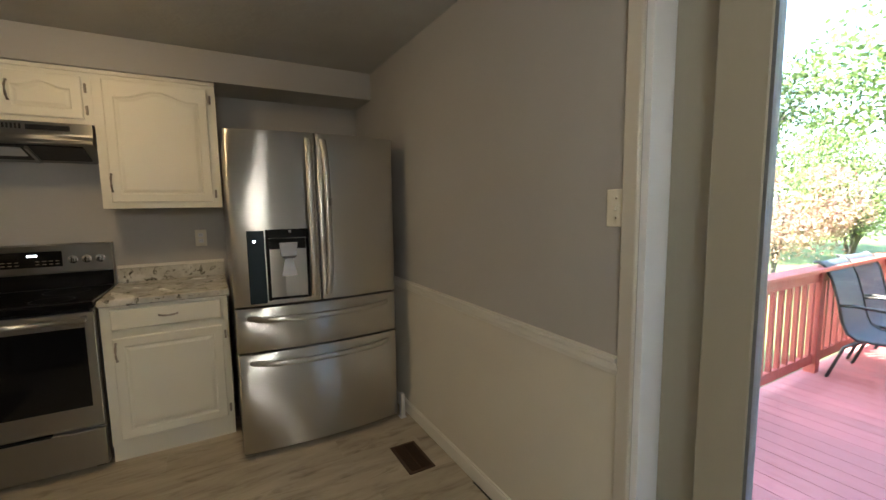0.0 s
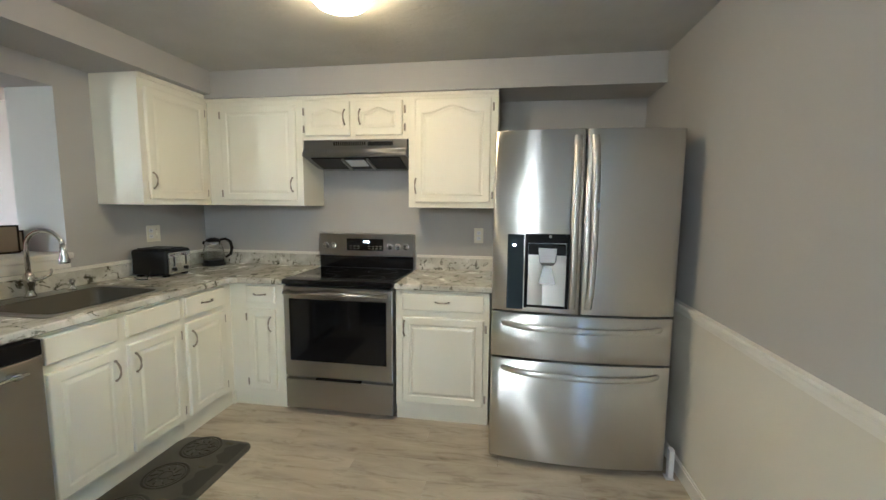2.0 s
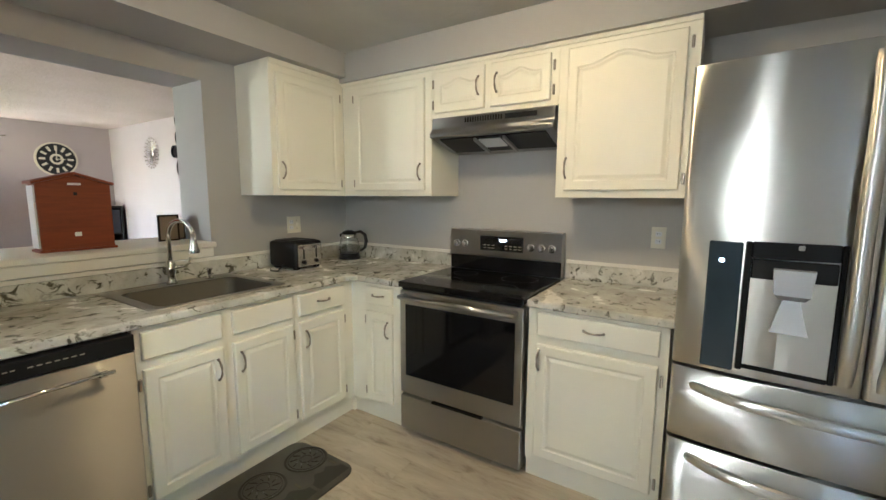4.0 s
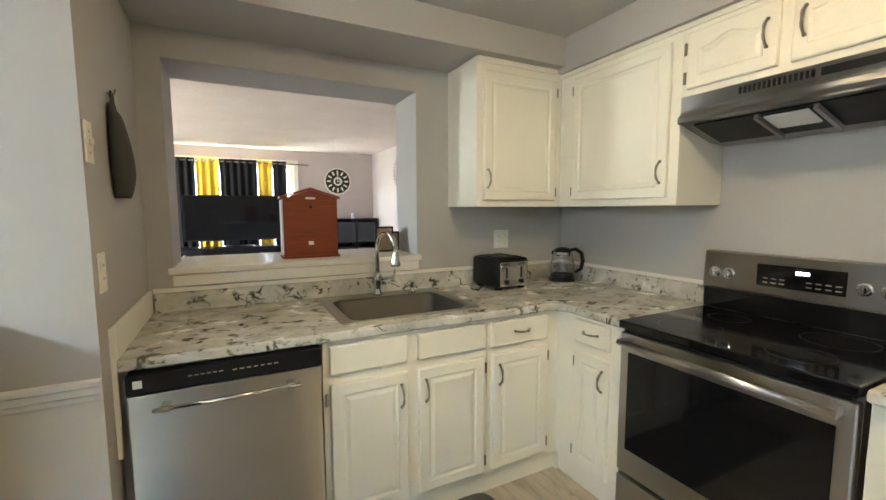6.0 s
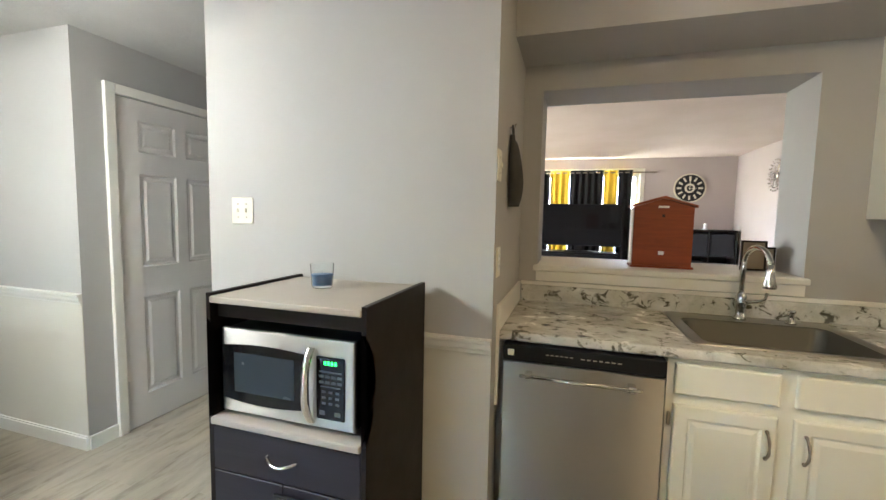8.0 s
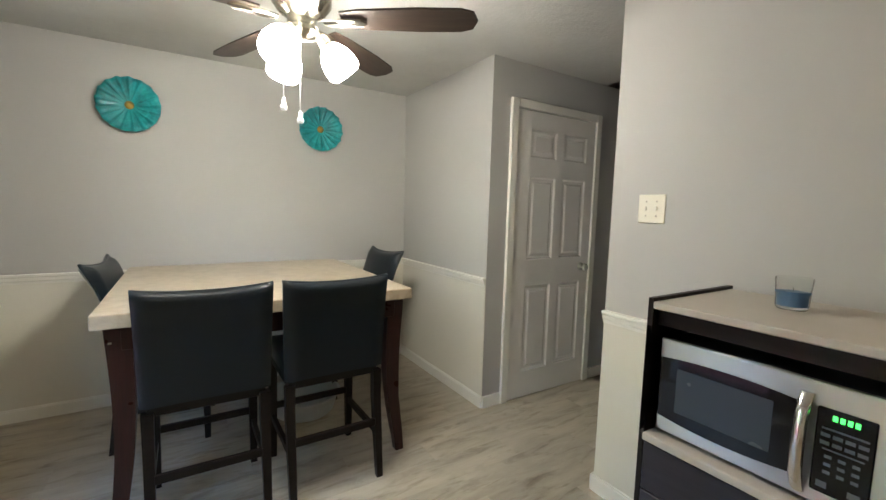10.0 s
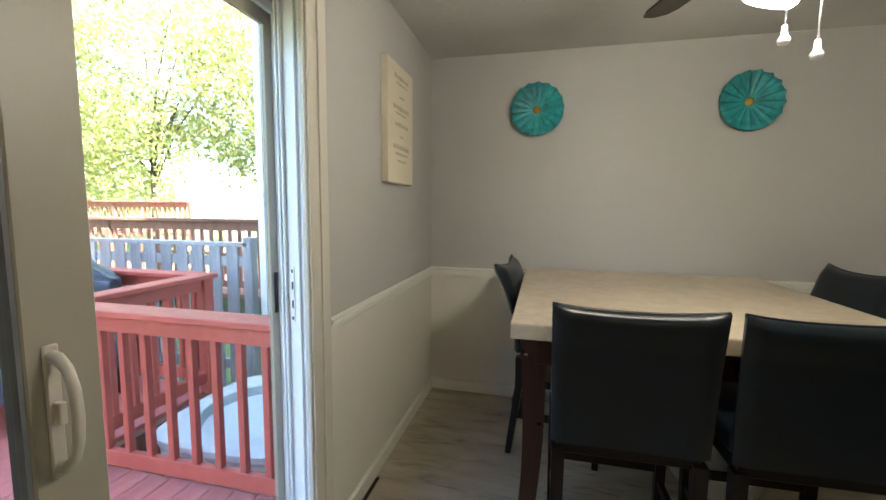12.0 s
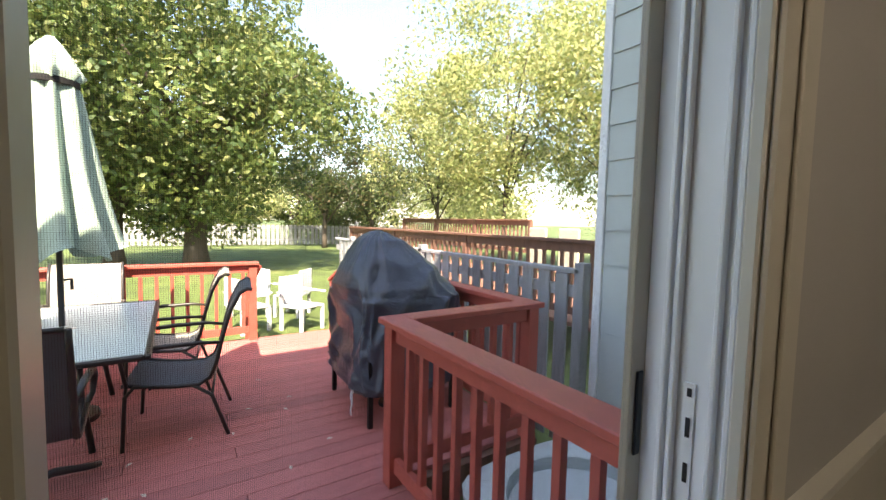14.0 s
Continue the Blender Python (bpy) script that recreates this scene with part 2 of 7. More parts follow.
GREYW = oldwood("weathered_grey_wood", (0.18, 0.185, 0.19), (0.36, 0.368, 0.378))
BROWNW = oldwood("stained_brown_wood", (0.13, 0.06, 0.04), (0.24, 0.115, 0.08))
SIDING = paint("siding_grey_green", (0.44, 0.48, 0.46), 0.55, 0.04, 0.1, 60)
CORNERT = paint("corner_trim_white", (0.7, 0.72, 0.72), 0.5)
_l = Mat("grass_lawn", (0.06, 0.1, 0.02), 0.9)
_n = _l.noise(0.7, 8, 0.7)
_l.color(_l.ramp(_n, [(0.3, (0.05, 0.075, 0.02)), (0.55, (0.09, 0.13, 0.03)), (0.75, (0.16, 0.17, 0.06))]))
_l.bump(_l.noise(60, 4), 0.8, 0.03)
GRASS = _l.m


def leafmat(name, cols):
    m = Mat(name, cols[0], 0.5)
    m.color(m.ramp(m.islandrand(), [(i / (len(cols) - 1), c) for i, c in enumerate(cols)]))
    tr = m.nt.nodes.new("ShaderNodeBsdfTranslucent")
    m.link(m.b.inputs["Base Color"].links[0].from_socket, tr.inputs["Color"])
    mx = m.nt.nodes.new("ShaderNodeMixShader")
    mx.inputs[0].default_value = 0.4
    m.link(m.b.outputs[0], mx.inputs[1])
    m.link(tr.outputs[0], mx.inputs[2])
    m.link(mx.outputs[0], m.nt.nodes["Material Output"].inputs["Surface"])
    return m.m


LEAFG = leafmat("leaves_green", [(0.045, 0.080, 0.024), (0.075, 0.125, 0.035), (0.12, 0.165, 0.045), (0.17, 0.21, 0.065), (0.25, 0.26, 0.09)])
LEAFD = leafmat("leaves_dark_green", [(0.03, 0.055, 0.018), (0.05, 0.085, 0.025), (0.09, 0.115, 0.035), (0.13, 0.09, 0.04)])
LEAFY = leafmat("leaves_yellow_green", [(0.16, 0.22, 0.08), (0.29, 0.34, 0.13), (0.40, 0.42, 0.18), (0.46, 0.43, 0.20)])
LEAFP = leafmat("leaves_pinkish", [(0.28, 0.13, 0.11), (0.35, 0.2, 0.16), (0.2, 0.17, 0.07), (0.42, 0.28, 0.22)])
BARK = oldwood("tree_bark", (0.05, 0.038, 0.028), (0.11, 0.085, 0.065))
_n = Mat("grill_cover_fabric", (0.05, 0.06, 0.08), 0.36)
_n.color(_n.ramp(_n.noise(3, 4), [(0.3, (0.035, 0.043, 0.062)), (0.7, (0.058, 0.070, 0.098))]))
_n.bump(_n.noise(7, 5, 0.6, _n.scaled(1, 1, 1.8), 1.6), 0.5, 0.018)
COVER = _n.m
# umbrella green, made paler in the colour itself for the sun on it
_n = Mat("sunlit_green_canvas", (0.03, 0.09, 0.06), 0.8)
_n.color(_n.ramp(_n.noise(4, 4), [(0.3, (0.27, 0.36, 0.30)), (0.7, (0.36, 0.45, 0.38))]))
CANVAS = _n.m
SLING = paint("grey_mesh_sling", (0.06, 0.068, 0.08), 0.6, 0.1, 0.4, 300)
# the far chairs' sling, its colour raised to hold the sunlight
SLING_LIT = paint("sunlit_tan_mesh_sling", (0.32, 0.29, 0.25), 0.6, 0.1, 0.4, 300)
BRONZE = paint("dark_bronze_metal", (0.025, 0.02, 0.017), 0.4, 0.1, 0.1)
TUBM = paint("pale_grey_plastic", (0.5, 0.53, 0.52), 0.5, 0.1, 0.1, 60)
WHITEP = paint("white_plastic", (0.75, 0.76, 0.78), 0.4, 0.03, 0.0)
MATB = Mat("brown_rubber_mat", (0.06, 0.055, 0.045), 0.42)
MATB.color(MATB.ramp(MATB.noise(6, 5), [(0.35, (0.040, 0.037, 0.030)), (0.7, (0.075, 0.070, 0.054))]))
MATB.bump(MATB.noise(150, 3), 0.3, 0.001)
MATB = MATB.m
MATR = paint("mat_motif_dark", (0.016, 0.014, 0.011), 0.30, 0.1, 0.1)
MATL = paint("mat_motif_ochre", (0.09, 0.078, 0.05), 0.5)
RUST = paint("rusty_brown_metal", (0.06, 0.032, 0.018), 0.5, 0.2, 0.2, 80)
ORANGE = wood("orange_stained_wood", (0.17, 0.027, 0.004), (0.26, 0.048, 0.007), 0.5, (3, 3, 30))
BLUEWAX = paint("blue_wax", (0.07, 0.17, 0.36), 0.5)
CREAMB = paint("cream_board", (0.62, 0.57, 0.44), 0.6, 0.06, 0.1)
SIGNTXT = paint("faded_sign_lettering", (0.42, 0.37, 0.27), 0.7)
GREYTXT = paint("grey_lettering", (0.33, 0.29, 0.22), 0.7)
YELLOWC = paint("yellow_curtain_cloth", (0.85, 0.58, 0.04), 0.8, 0.08)
BLACKC = paint("black_curtain_cloth", (0.006, 0.006, 0.007), 0.9)
SOFAC = paint("charcoal_sofa_cloth", (0.03, 0.03, 0.035), 0.9)
MIRROR = Mat("mirror_glass", (0.62, 0.62, 0.63), 0.03, 1.0).m
MITT = paint("dark_grey_quilted_cloth", (0.05, 0.048, 0.045), 0.85, 0.1, 0.5, 120)
PALEBLUE = paint("pale_blue_plastic", (0.25, 0.33, 0.4), 0.4)
ROOFM = paint("grey_shingle", (0.12, 0.115, 0.11), 0.9, 0.15, 0.5, 6)


def glow(name, color, strength, base=(0.8, 0.8, 0.78)):
    m = Mat(name, base, 0.4)
    m.set("Emission Color", hexa(*color))
    m.set("Emission Strength", strength)
    return m.m


LAMPW = glow("warm_lit_dome_glass", (1.0, 0.66, 0.32), 2.4)
LAMPF = glow("lit_frosted_shade_glass", (1.0, 0.90, 0.77), 5.2)
LEDG = glow("green_led_digits", (0.1, 1.0, 0.1), 0.12, (0.02, 0.1, 0.02))
LEDW = glow("white_led_digits", (0.9, 0.95, 1.0), 1.0)


# ---- mesh helpers ----
def box(bm, x0, x1, y0, y1, z0, z1, bev=0.0, seg=1):
    vs = [bm.verts.new((x, y, z)) for x in (x0, x1) for y in (y0, y1) for z in (z0, z1)]
    fs = [bm.faces.new([vs[i] for i in q]) for q in ((0, 1, 3, 2), (4, 6, 7, 5), (0, 4, 5, 1), (2, 3, 7, 6), (0, 2, 6, 4), (1, 5, 7, 3))]
    if bev:
        edges = list({e for f in fs for e in f.edges})
        bmesh.ops.bevel(bm, geom=edges, offset=bev, segments=seg, affect="EDGES", profile=0.5)
    return bm


def boxes(rows, bev=0.0, seg=1):
    bm = bmesh.new()
    for r in rows:
        box(bm, *r, bev=bev, seg=seg)
    return bm


def tube(bm, pts, radii, n=8, cap=True):
    """A round tube through points; radii: one number or one per point."""
    pts = [Vector(p) for p in pts]
    if not hasattr(radii, "__len__"):
        radii = [radii] * len(pts)
    rings, ref = [], None
    for i, p in enumerate(pts):
        d = (pts[min(i + 1, len(pts) - 1)] - pts[max(i - 1, 0)]).normalized()
        if ref is None:
            ref = d.orthogonal().normalized()
        ref = (ref - d * ref.dot(d)).normalized()
        side = d.cross(ref)
        rings.append([bm.verts.new(p + (ref * math.cos(a) + side * math.sin(a)) * radii[i]) for a in (2 * math.pi * k / n for k in range(n))])
    for a, b in zip(rings, rings[1:]):
        for k in range(n):
            bm.faces.new((a[k], a[(k + 1) % n], b[(k + 1) % n], b[k]))
    if cap:
        bm.faces.new(rings[0][::-1])
        bm.faces.new(rings[-1])
    return bm


def lathe(bm, profile, n=24, cx=0.0, cy=0.0, wave=None):
    """Turns (radius, z) pairs about the upright axis at cx, cy."""
    rings = []
    for i, (r, z) in enumerate(profile):
        if r < 1e-5:
            rings.append([bm.verts.new((cx, cy, z))])
            continue
        ring = []
        for k in range(n):
            a = 2 * math.pi * k / n
            rr, zz = (r, z) if wave is None else wave(r, z, a, i)
            ring.append(bm.verts.new((cx + rr * math.cos(a), cy + rr * math.sin(a), zz)))
        rings.append(ring)
    for a, b in zip(rings, rings[1:]):
        for k in range(n):
            k2 = (k + 1) % n
            if len(a) == 1 and len(b) > 1:
                bm.faces.new((a[0], b[k], b[k2]))
            elif len(b) == 1 and len(a) > 1:
                bm.faces.new((a[k], a[k2], b[0]))
            elif len(a) > 1:
                bm.faces.new((a[k], a[k2], b[k2], b[k]))
    return bm


SPLIT = {"bracket", "leg", "foot", "slot", "post", "rail", "stringer", "splash_back", "splash_trim", "back_slat", "armrest", "hinge_cover", "baluster", "knob_row", "burner_ring",
         "label_plate", "glass_top", "tread", "dispenser_frame", "boards"}


def islands(bm):
    """The loose pieces of a bmesh, as lists of its faces."""
    seen, out = set(), []
    for f in bm.faces:
        if f in seen:
            continue
        stack, piece = [f], []
        seen.add(f)
        while stack:
            g = stack.pop()
            piece.append(g)
            for e in g.edges:
                for q in e.link_faces:
                    if q not in seen:
                        seen.add(q)
                        stack.append(q)
        out.append(piece)
    return out


def part(name, bm, material, parent=None, label="", smooth=False, kind=""):
    if name in SPLIT and parent is not None and not kind:
        pieces = islands(bm)
        if 1 < len(pieces) <= 40:
            last = None
            for piece in pieces:
                one = bmesh.new()
                vm = {}
                for f in piece:
                    for v in f.verts:
                        if v not in vm:
                            vm[v] = one.verts.new(v.co)
                    one.faces.new([vm[v] for v in f.verts])
                last = part_one(name, one, material, parent, label, smooth, kind)
            bm.free()
            return last
    return part_one(name, bm, material, parent, label, smooth, kind)


def part_one(name, bm, material, parent=None, label="", smooth=False, kind=""):
    me = bpy.data.meshes.new(name)
    bmesh.ops.recalc_face_normals(bm, faces=bm.faces)
    bm.to_mesh(me)
    bm.free()
    me.materials.append(material)
    if smooth:
        me.shade_smooth() if smooth is True else me.set_sharp_from_angle(angle=radians(smooth))
        if smooth is not True:
            me.polygons.foreach_set("use_smooth", [True] * len(me.polygons))
    ob = new(name, me)
    ob.parent = parent
    if label:
        ob["label"] = label
    if kind:
        ob["kind"] = kind
    return ob


def thing(name, m, label, category, group="", kind=""):
    ob = new(name)
    ob.empty_display_size = 0.1
    ob.matrix_basis = m
    return tagged(ob, label, category, group, kind)


def flat(name, bm, material, label, kind="structure", category=""):
    ob = part(name, bm, material)
    return tagged(ob, label, category, "", kind)


def quads(name, verts, material, parent=None, label="", kind="", faces=None):
    """A mesh of separate quads, four vertices each, or of the faces given."""
    me = bpy.data.meshes.new(name)
    if faces is None:
        faces = [tuple(range(i, i + 4)) for i in range(0, len(verts), 4)]
    me.from_pydata([tuple(map(float, v)) for v in verts], [], faces)
    me.materials.append(material)
    ob = new(name, me)
    ob.parent = parent
    return tagged(ob, label, "", "", kind)


# ---- the plan, in metres ----
XW, XE, YN, YS, ZC = -2.0, 1.475, 3.2, -2.807, 2.35
XP = -1.2            # east face of the partition block
YP0, YP1 = -0.62, 0.745
XD, YD = -1.225, -1.567   # corner of the dining wall and the hall wall
XO = 1.70            # outer face of the east wall
XL, YLN, YLS = -6.95, 3.35, -2.6   # living room
PY0, PY1, PZ0, PZ1 = 0.845, 2.075, 1.03, 2.06   # pass-through
SY0, SY1, SZ1 = -1.29, 0.60, 2.03    # sliding door opening

# walls
flat("wall_north", boxes([(-2.33, 1.9, YN, YN + 0.15, -0.45, 2.6)]), WALL, "grey painted kitchen wall behind the stove")
flat("wall_kitchen_west", boxes([(-2.33, XW, YP1, PY0, 0, ZC), (-2.33, XW, PY1, YN, 0, ZC), (-2.33, XW, PY0, PY1, 0, PZ0), (-2.33, XW, PY0, PY1, PZ1, ZC)]), WALL,
     "grey painted wall with a wide pass-through opening to the living room")
flat("wall_partition", boxes([(-2.33, XP, YP0, YP1, 0, ZC)]), WALL, "grey painted partition block between kitchen nook and hall")
flat("wall_dining_west", boxes([(-3.4, XD, YS - 0.15, YD, 0, ZC)]), WALL, "grey painted dining wall with the hall corner")
flat("wall_south", boxes([(XD, XO, YS - 0.15, YS, -0.45, 2.6)]), WALL, "grey painted end wall of the dining corner")
flat("wall_east", boxes([(XE, XO, YS, SY0, -0.45, 2.6), (XE, XO, SY1, YN, -0.45, 2.6), (XE, XO, SY0, SY1, SZ1, 2.6), (XE, XO, SY0, SY1, -0.45, -0.03)]), WALL,
     "grey painted outer wall with the sliding door opening")
flat("wall_hall_end", boxes([(-3.4, -3.3, YD, YP0, 0, ZC)]), WALL, "grey painted end wall of the short hall")
flat("soffit", boxes([(XW, XE, 2.83, YN, 2.165, ZC), (XW, -1.60, YP1, 2.8295, 2.192, ZC)]), WALL, "grey painted drop soffit above the kitchen cabinets")
flat("ceiling", boxes([(-3.4, XE, YS, YN, ZC, ZC + 0.2)]), CEIL, "off-white textured kitchen and dining ceiling")
flat("floor_base", boxes([(-3.4, XE, YS, YN, -0.12, -0.006)]), DARKW, "dark underlay below the plank floor")
# living room shell
flat("wall_living_west", boxes([(XL - 0.2, XL, YLS, 0.40, 0, ZC), (XL - 0.2, XL, 2.02, YLN, 0, ZC), (XL - 0.2, XL, 0.40, 2.02, 0, 0.55), (XL - 0.2, XL, 0.40, 2.02, 2.12, ZC)]), WALL2,
     "mauve-grey living room wall with a window opening")
flat("wall_living_north", boxes([(XL, -2.33, YLN, YLN + 0.15, 0, ZC)]), WALL2, "pale mauve-grey living room side wall")
# the gap in this unseen wall is added to hold the fill lamp
flat("wall_living_south", boxes([(XL, -5.6, YLS - 0.15, YLS, 0, ZC), (-3.6, -3.4, YLS - 0.15, YLS, 0, ZC), (-5.6, -3.6, YLS - 0.15, YLS, 0, 0.65), (-5.6, -3.6, YLS - 0.15, YLS, 2.05, ZC)]), WALL2, "mauve-grey living room side wall with an added lamp opening")
flat("wall_living_east", boxes([(-3.5, -3.4, YLS, YP0, 0, ZC), (-3.5, -2.33, YP0 - 0.0, YP0 + 0.1, 0, ZC)]), WALL2, "mauve-grey living room wall behind the hall")
flat("ceiling_living", boxes([(XL - 0.2, -2.33, YLS, YLN, ZC, ZC + 0.2)]), CEIL2, "stippled living room ceiling")
flat("floor_living", boxes([(XL, -2.33, YLS, YLN, -0.12, 0)]), FLOOR, "brown living room floor")
# unseen blocks over the house, added to keep light out and shade the deck
flat("upper_shade_block", boxes([(-7.2, XO + 0.02, -3.2, 4.0, 2.62, 5.0)]), SIDING, "unseen upper block added to shade the deck")
flat("roof", boxes([(-7.4, XO + 0.3, -3.5, 4.3, 5.0, 5.15)]), ROOFM, "unseen roof slab added to shade the deck")

# wainscot, rails, baseboards
RZ = 0.907


def wain(name, m, w, label):
    ob = tagged(part(name, boxes([(0, w, -0.004, 0, 0.0, RZ - 0.055)]), WAINS), label, "", "", "structure")
    ob.matrix_basis = m
    bm = bmesh.new()
    prof = [(0, -0.062), (-0.010, -0.060), (-0.012, -0.045), (-0.018, -0.040), (-0.020, -0.020), (-0.027, -0.014), (-0.027, -0.002), (0, 0)]
    for a, b in zip(prof, prof[1:]):
        bm.faces.new([bm.verts.new(p) for p in ((0, a[0], RZ + a[1]), (w, a[0], RZ + a[1]), (w, b[0], RZ + b[1]), (0, b[0], RZ + b[1]))])
    for x in (0, w):
        bm.faces.new([bm.verts.new((x, p[0], RZ + p[1])) for p in prof])
    bmesh.ops.remove_doubles(bm, verts=bm.verts, dist=1e-5)
    cr = tagged(part("chair_rail", bm, TRIM), "white moulded chair rail", "", "", "structure")
    cr.matrix_basis = m
    bm = boxes([(0, w, -0.016, -0.0042, 0.0, 0.072)])
    box(bm, 0, w, -0.011, -0.0042, 0.072, 0.082)
    bb = tagged(part("baseboard", bm, TRIM), "white painted baseboard", "", "", "structure")
    bb.matrix_basis = m


wain("wainscot", pose(XD, YS, 0, 0, 0, 180) @ pose(-(XE - XD) + 0.0, 0, 0), XE - XD, "cream painted wall below the chair rail")
wain("wainscot", pose(XD, YS + 0.0, 0, 0, 0, 90), YD - YS, "cream painted wall below the chair rail")
wain("wainscot", pose(XE, SY0 - 0.022, 0, 0, 0, -90), SY0 - 0.022 - YS, "cream painted wall below the chair rail")
wain("wainscot", pose(XE, YN, 0, 0, 0, -90), YN - SY1 - 0.05, "cream painted wall below the chair rail")
wain("wainscot", pose(XP, YP0, 0, 0, 0, 90), YP1 - YP0, "cream painted wall below the chair rail")
for a, b in ((-1.38, XD), (-3.3, -2.315)):
    ob = flat("baseboard", boxes([(a, b, YD, YD + 0.014, 0, 0.08)]), TRIM, "white painted baseboard")
flat("baseboard", boxes([(-2.33, XP + 0.016, YP0 - 0.014, YP0, 0, 0.08)]), TRIM, "white painted baseboard")

# pass-through sill
pas = thing("pass_through_ledge", pose(XW, PY0, 0, 0, 0, 90), "cream painted wooden ledge in the pass-through opening", "ledge")
part("ledge_board", boxes([(-0.02, PY1 - PY0 + 0.02, -0.025, 0.55, 1.085, 1.118)], 0.006), TRIM, pas)
part("ledge_apron", boxes([(-0.005, PY1 - PY0 + 0.005, -0.014, -0.001, 1.03, 1.084)], 0.003), TRIM, pas)
part("ledge_core", boxes([(0.001, PY1 - PY0 - 0.001, 0.002, 0.328, 1.031, 1.084)]), WALL, pas)


# ---- doors ----
def ring_panel(bm, x0, x1, z0, z1, rings, arch=0.0, n=14):
    """Nested rings, each (inset, y), from the outside in; the last is filled. Facing -y."""
    loops = []
    for inset, y in rings:
        a, b, c, d = x0 + inset, x1 - inset, z0 + inset, z1 - inset
        pts = [(a, c), (b, c)]
        for k in range(n + 1):
            u = k / n
            s = abs(2 * u - 1)
            drop = 0 if inset < 0.03 else arch * (1 if s > 0.8 else (3 * (s / 0.8) ** 2 - 2 * (s / 0.8) ** 3))
            pts.append((b + (a - b) * u, d - drop))
        loops.append([bm.verts.new((x, y, z)) for x, z in pts])
    for p, q in zip(loops, loops[1:]):
        m = len(p)
        for k in range(m):
            bm.faces.new((p[k], p[(k + 1) % m], q[(k + 1) % m], q[k]))
    bm.faces.new(loops[-1])
    return loops


def slab_door(x0, x1, z0, z1, t=0.019, raised=True, arch=0.0, frame=0.055):
    bm = bmesh.new()
    rings = [(0.0, 0.0), (0.0, -t + 0.005), (0.0025, -t + 0.0015), (0.006, -t)]
    if raised:
        rings += [(frame - 0.006, -t), (frame, -t + 0.005), (frame + 0.006, -t + 0.0055), (frame + 0.020, -t + 0.001), (frame + 0.022, -t + 0.0005)]
    loops = ring_panel(bm, x0, x1, z0, z1, rings, arch)
    bm.faces.new(loops[0][::-1])
    return bm


def pull(parent, x, z, y, upright=True, size=0.048):
    """A bow handle of two waisted arms, centred at x, z on the face y."""
    pts, rad = [], []
    for k in range(13):
        s = -1 + k / 6
        out = 0.026 * (1 - abs(s) ** 2.6)
        pts.append((x, y - 0.004 - out, z + s * size) if upright else (x + s * size, y - 0.004 - out, z))
        rad.append(0.0033 + 0.0022 * abs(math.sin(s * math.pi)) + (0.0025 if abs(s) > 0.95 else 0))
    bm = tube(bmesh.new(), pts, rad, 8)
    for s in (-1, 1):
        c = (x, z + s * size) if upright else (x + s * size, z)
        tube(bm, [(c[0], y, c[1]), (c[0], y - 0.007, c[1])], 0.0065, 8)
    part("handle", bm, NICKEL, parent, "antique nickel bow handle", True)


def hinge(parent, x, z, y):
    bm = boxes([(x - 0.006, x + 0.006, y - 0.010, y, z - 0.026, z + 0.026)], 0.003)
    part("hinge", bm, NICKEL, parent, "nickel hinge")


def six_panel_door():
    """The hall door, seen from the north: a leaf, its casing and its knob."""
    w, h = 0.79, 2.045
    d = thing("door_1", pose(-1.438, YD, 0, 0, 0, 180), "closed white six-panel hall door", "door", "", "structure")
    bm = bmesh.new()
    cols = ((0.126, 0.378), (0.456, 0.700))
    rows = ((0.20, 0.83), (1.02, 1.60), (1.735, 1.925))
    xs = [0, cols[0][0], cols[0][1], cols[1][0], cols[1][1], w]
    zs = [0.008, rows[0][0], rows[0][1], rows[1][0], rows[1][1], rows[2][0], rows[2][1], h]
    for i in range(5):
        for j in range(7):
            if i in (1, 3) and j in (1, 3, 5):
                ring_panel(bm, xs[i], xs[i + 1], zs[j], zs[j + 1], [(0, -0.014), (0.012, -0.005), (0.03, -0.005), (0.045, -0.012)], 0, 1)
            else:
                bm.faces.new([bm.verts.new((x, -0.014, z)) for x, z in ((xs[i], zs[j]), (xs[i + 1], zs[j]), (xs[i + 1], zs[j + 1]), (xs[i], zs[j + 1]))])
    bmesh.ops.remove_doubles(bm, verts=bm.verts, dist=1e-5)
    part("door_leaf", bm, DOORP, d)
    bm = boxes([(-0.062, -0.004, -0.026, -0.0005, 0, h + 0.065), (w + 0.004, w + 0.062, -0.026, -0.0005, 0, h + 0.065), (-0.004, w + 0.004, -0.026, -0.0005, h + 0.007, h + 0.065)], 0.004)
    part("door_casing", bm, TRIM, d)
    bm = bmesh.new()
    lathe(bm, [(0.0, 0), (0.032, 0), (0.032, 0.006), (0.012, 0.010), (0.011, 0.030), (0.026, 0.038), (0.029, 0.050), (0.022, 0.060), (0.0, 0.063)], 16)
    bmesh.ops.rotate(bm, verts=bm.verts, matrix=Matrix.Rotation(radians(90), 3, "X"))
    bmesh.ops.translate(bm, verts=bm.verts, vec=(w - 0.086, -0.014, 0.942))
    part("knob", bm, STEEL, d, "satin nickel door knob", True)
    for z in (0.27, 1.03, 1.80):
        part("hinge", boxes([(-0.006, 0.010, -0.024, -0.0145, z - 0.045, z + 0.045)], 0.002), STEEL, d, "satin hinge")


# mirrored so that the hinges stand at the corner side
six_panel_door()


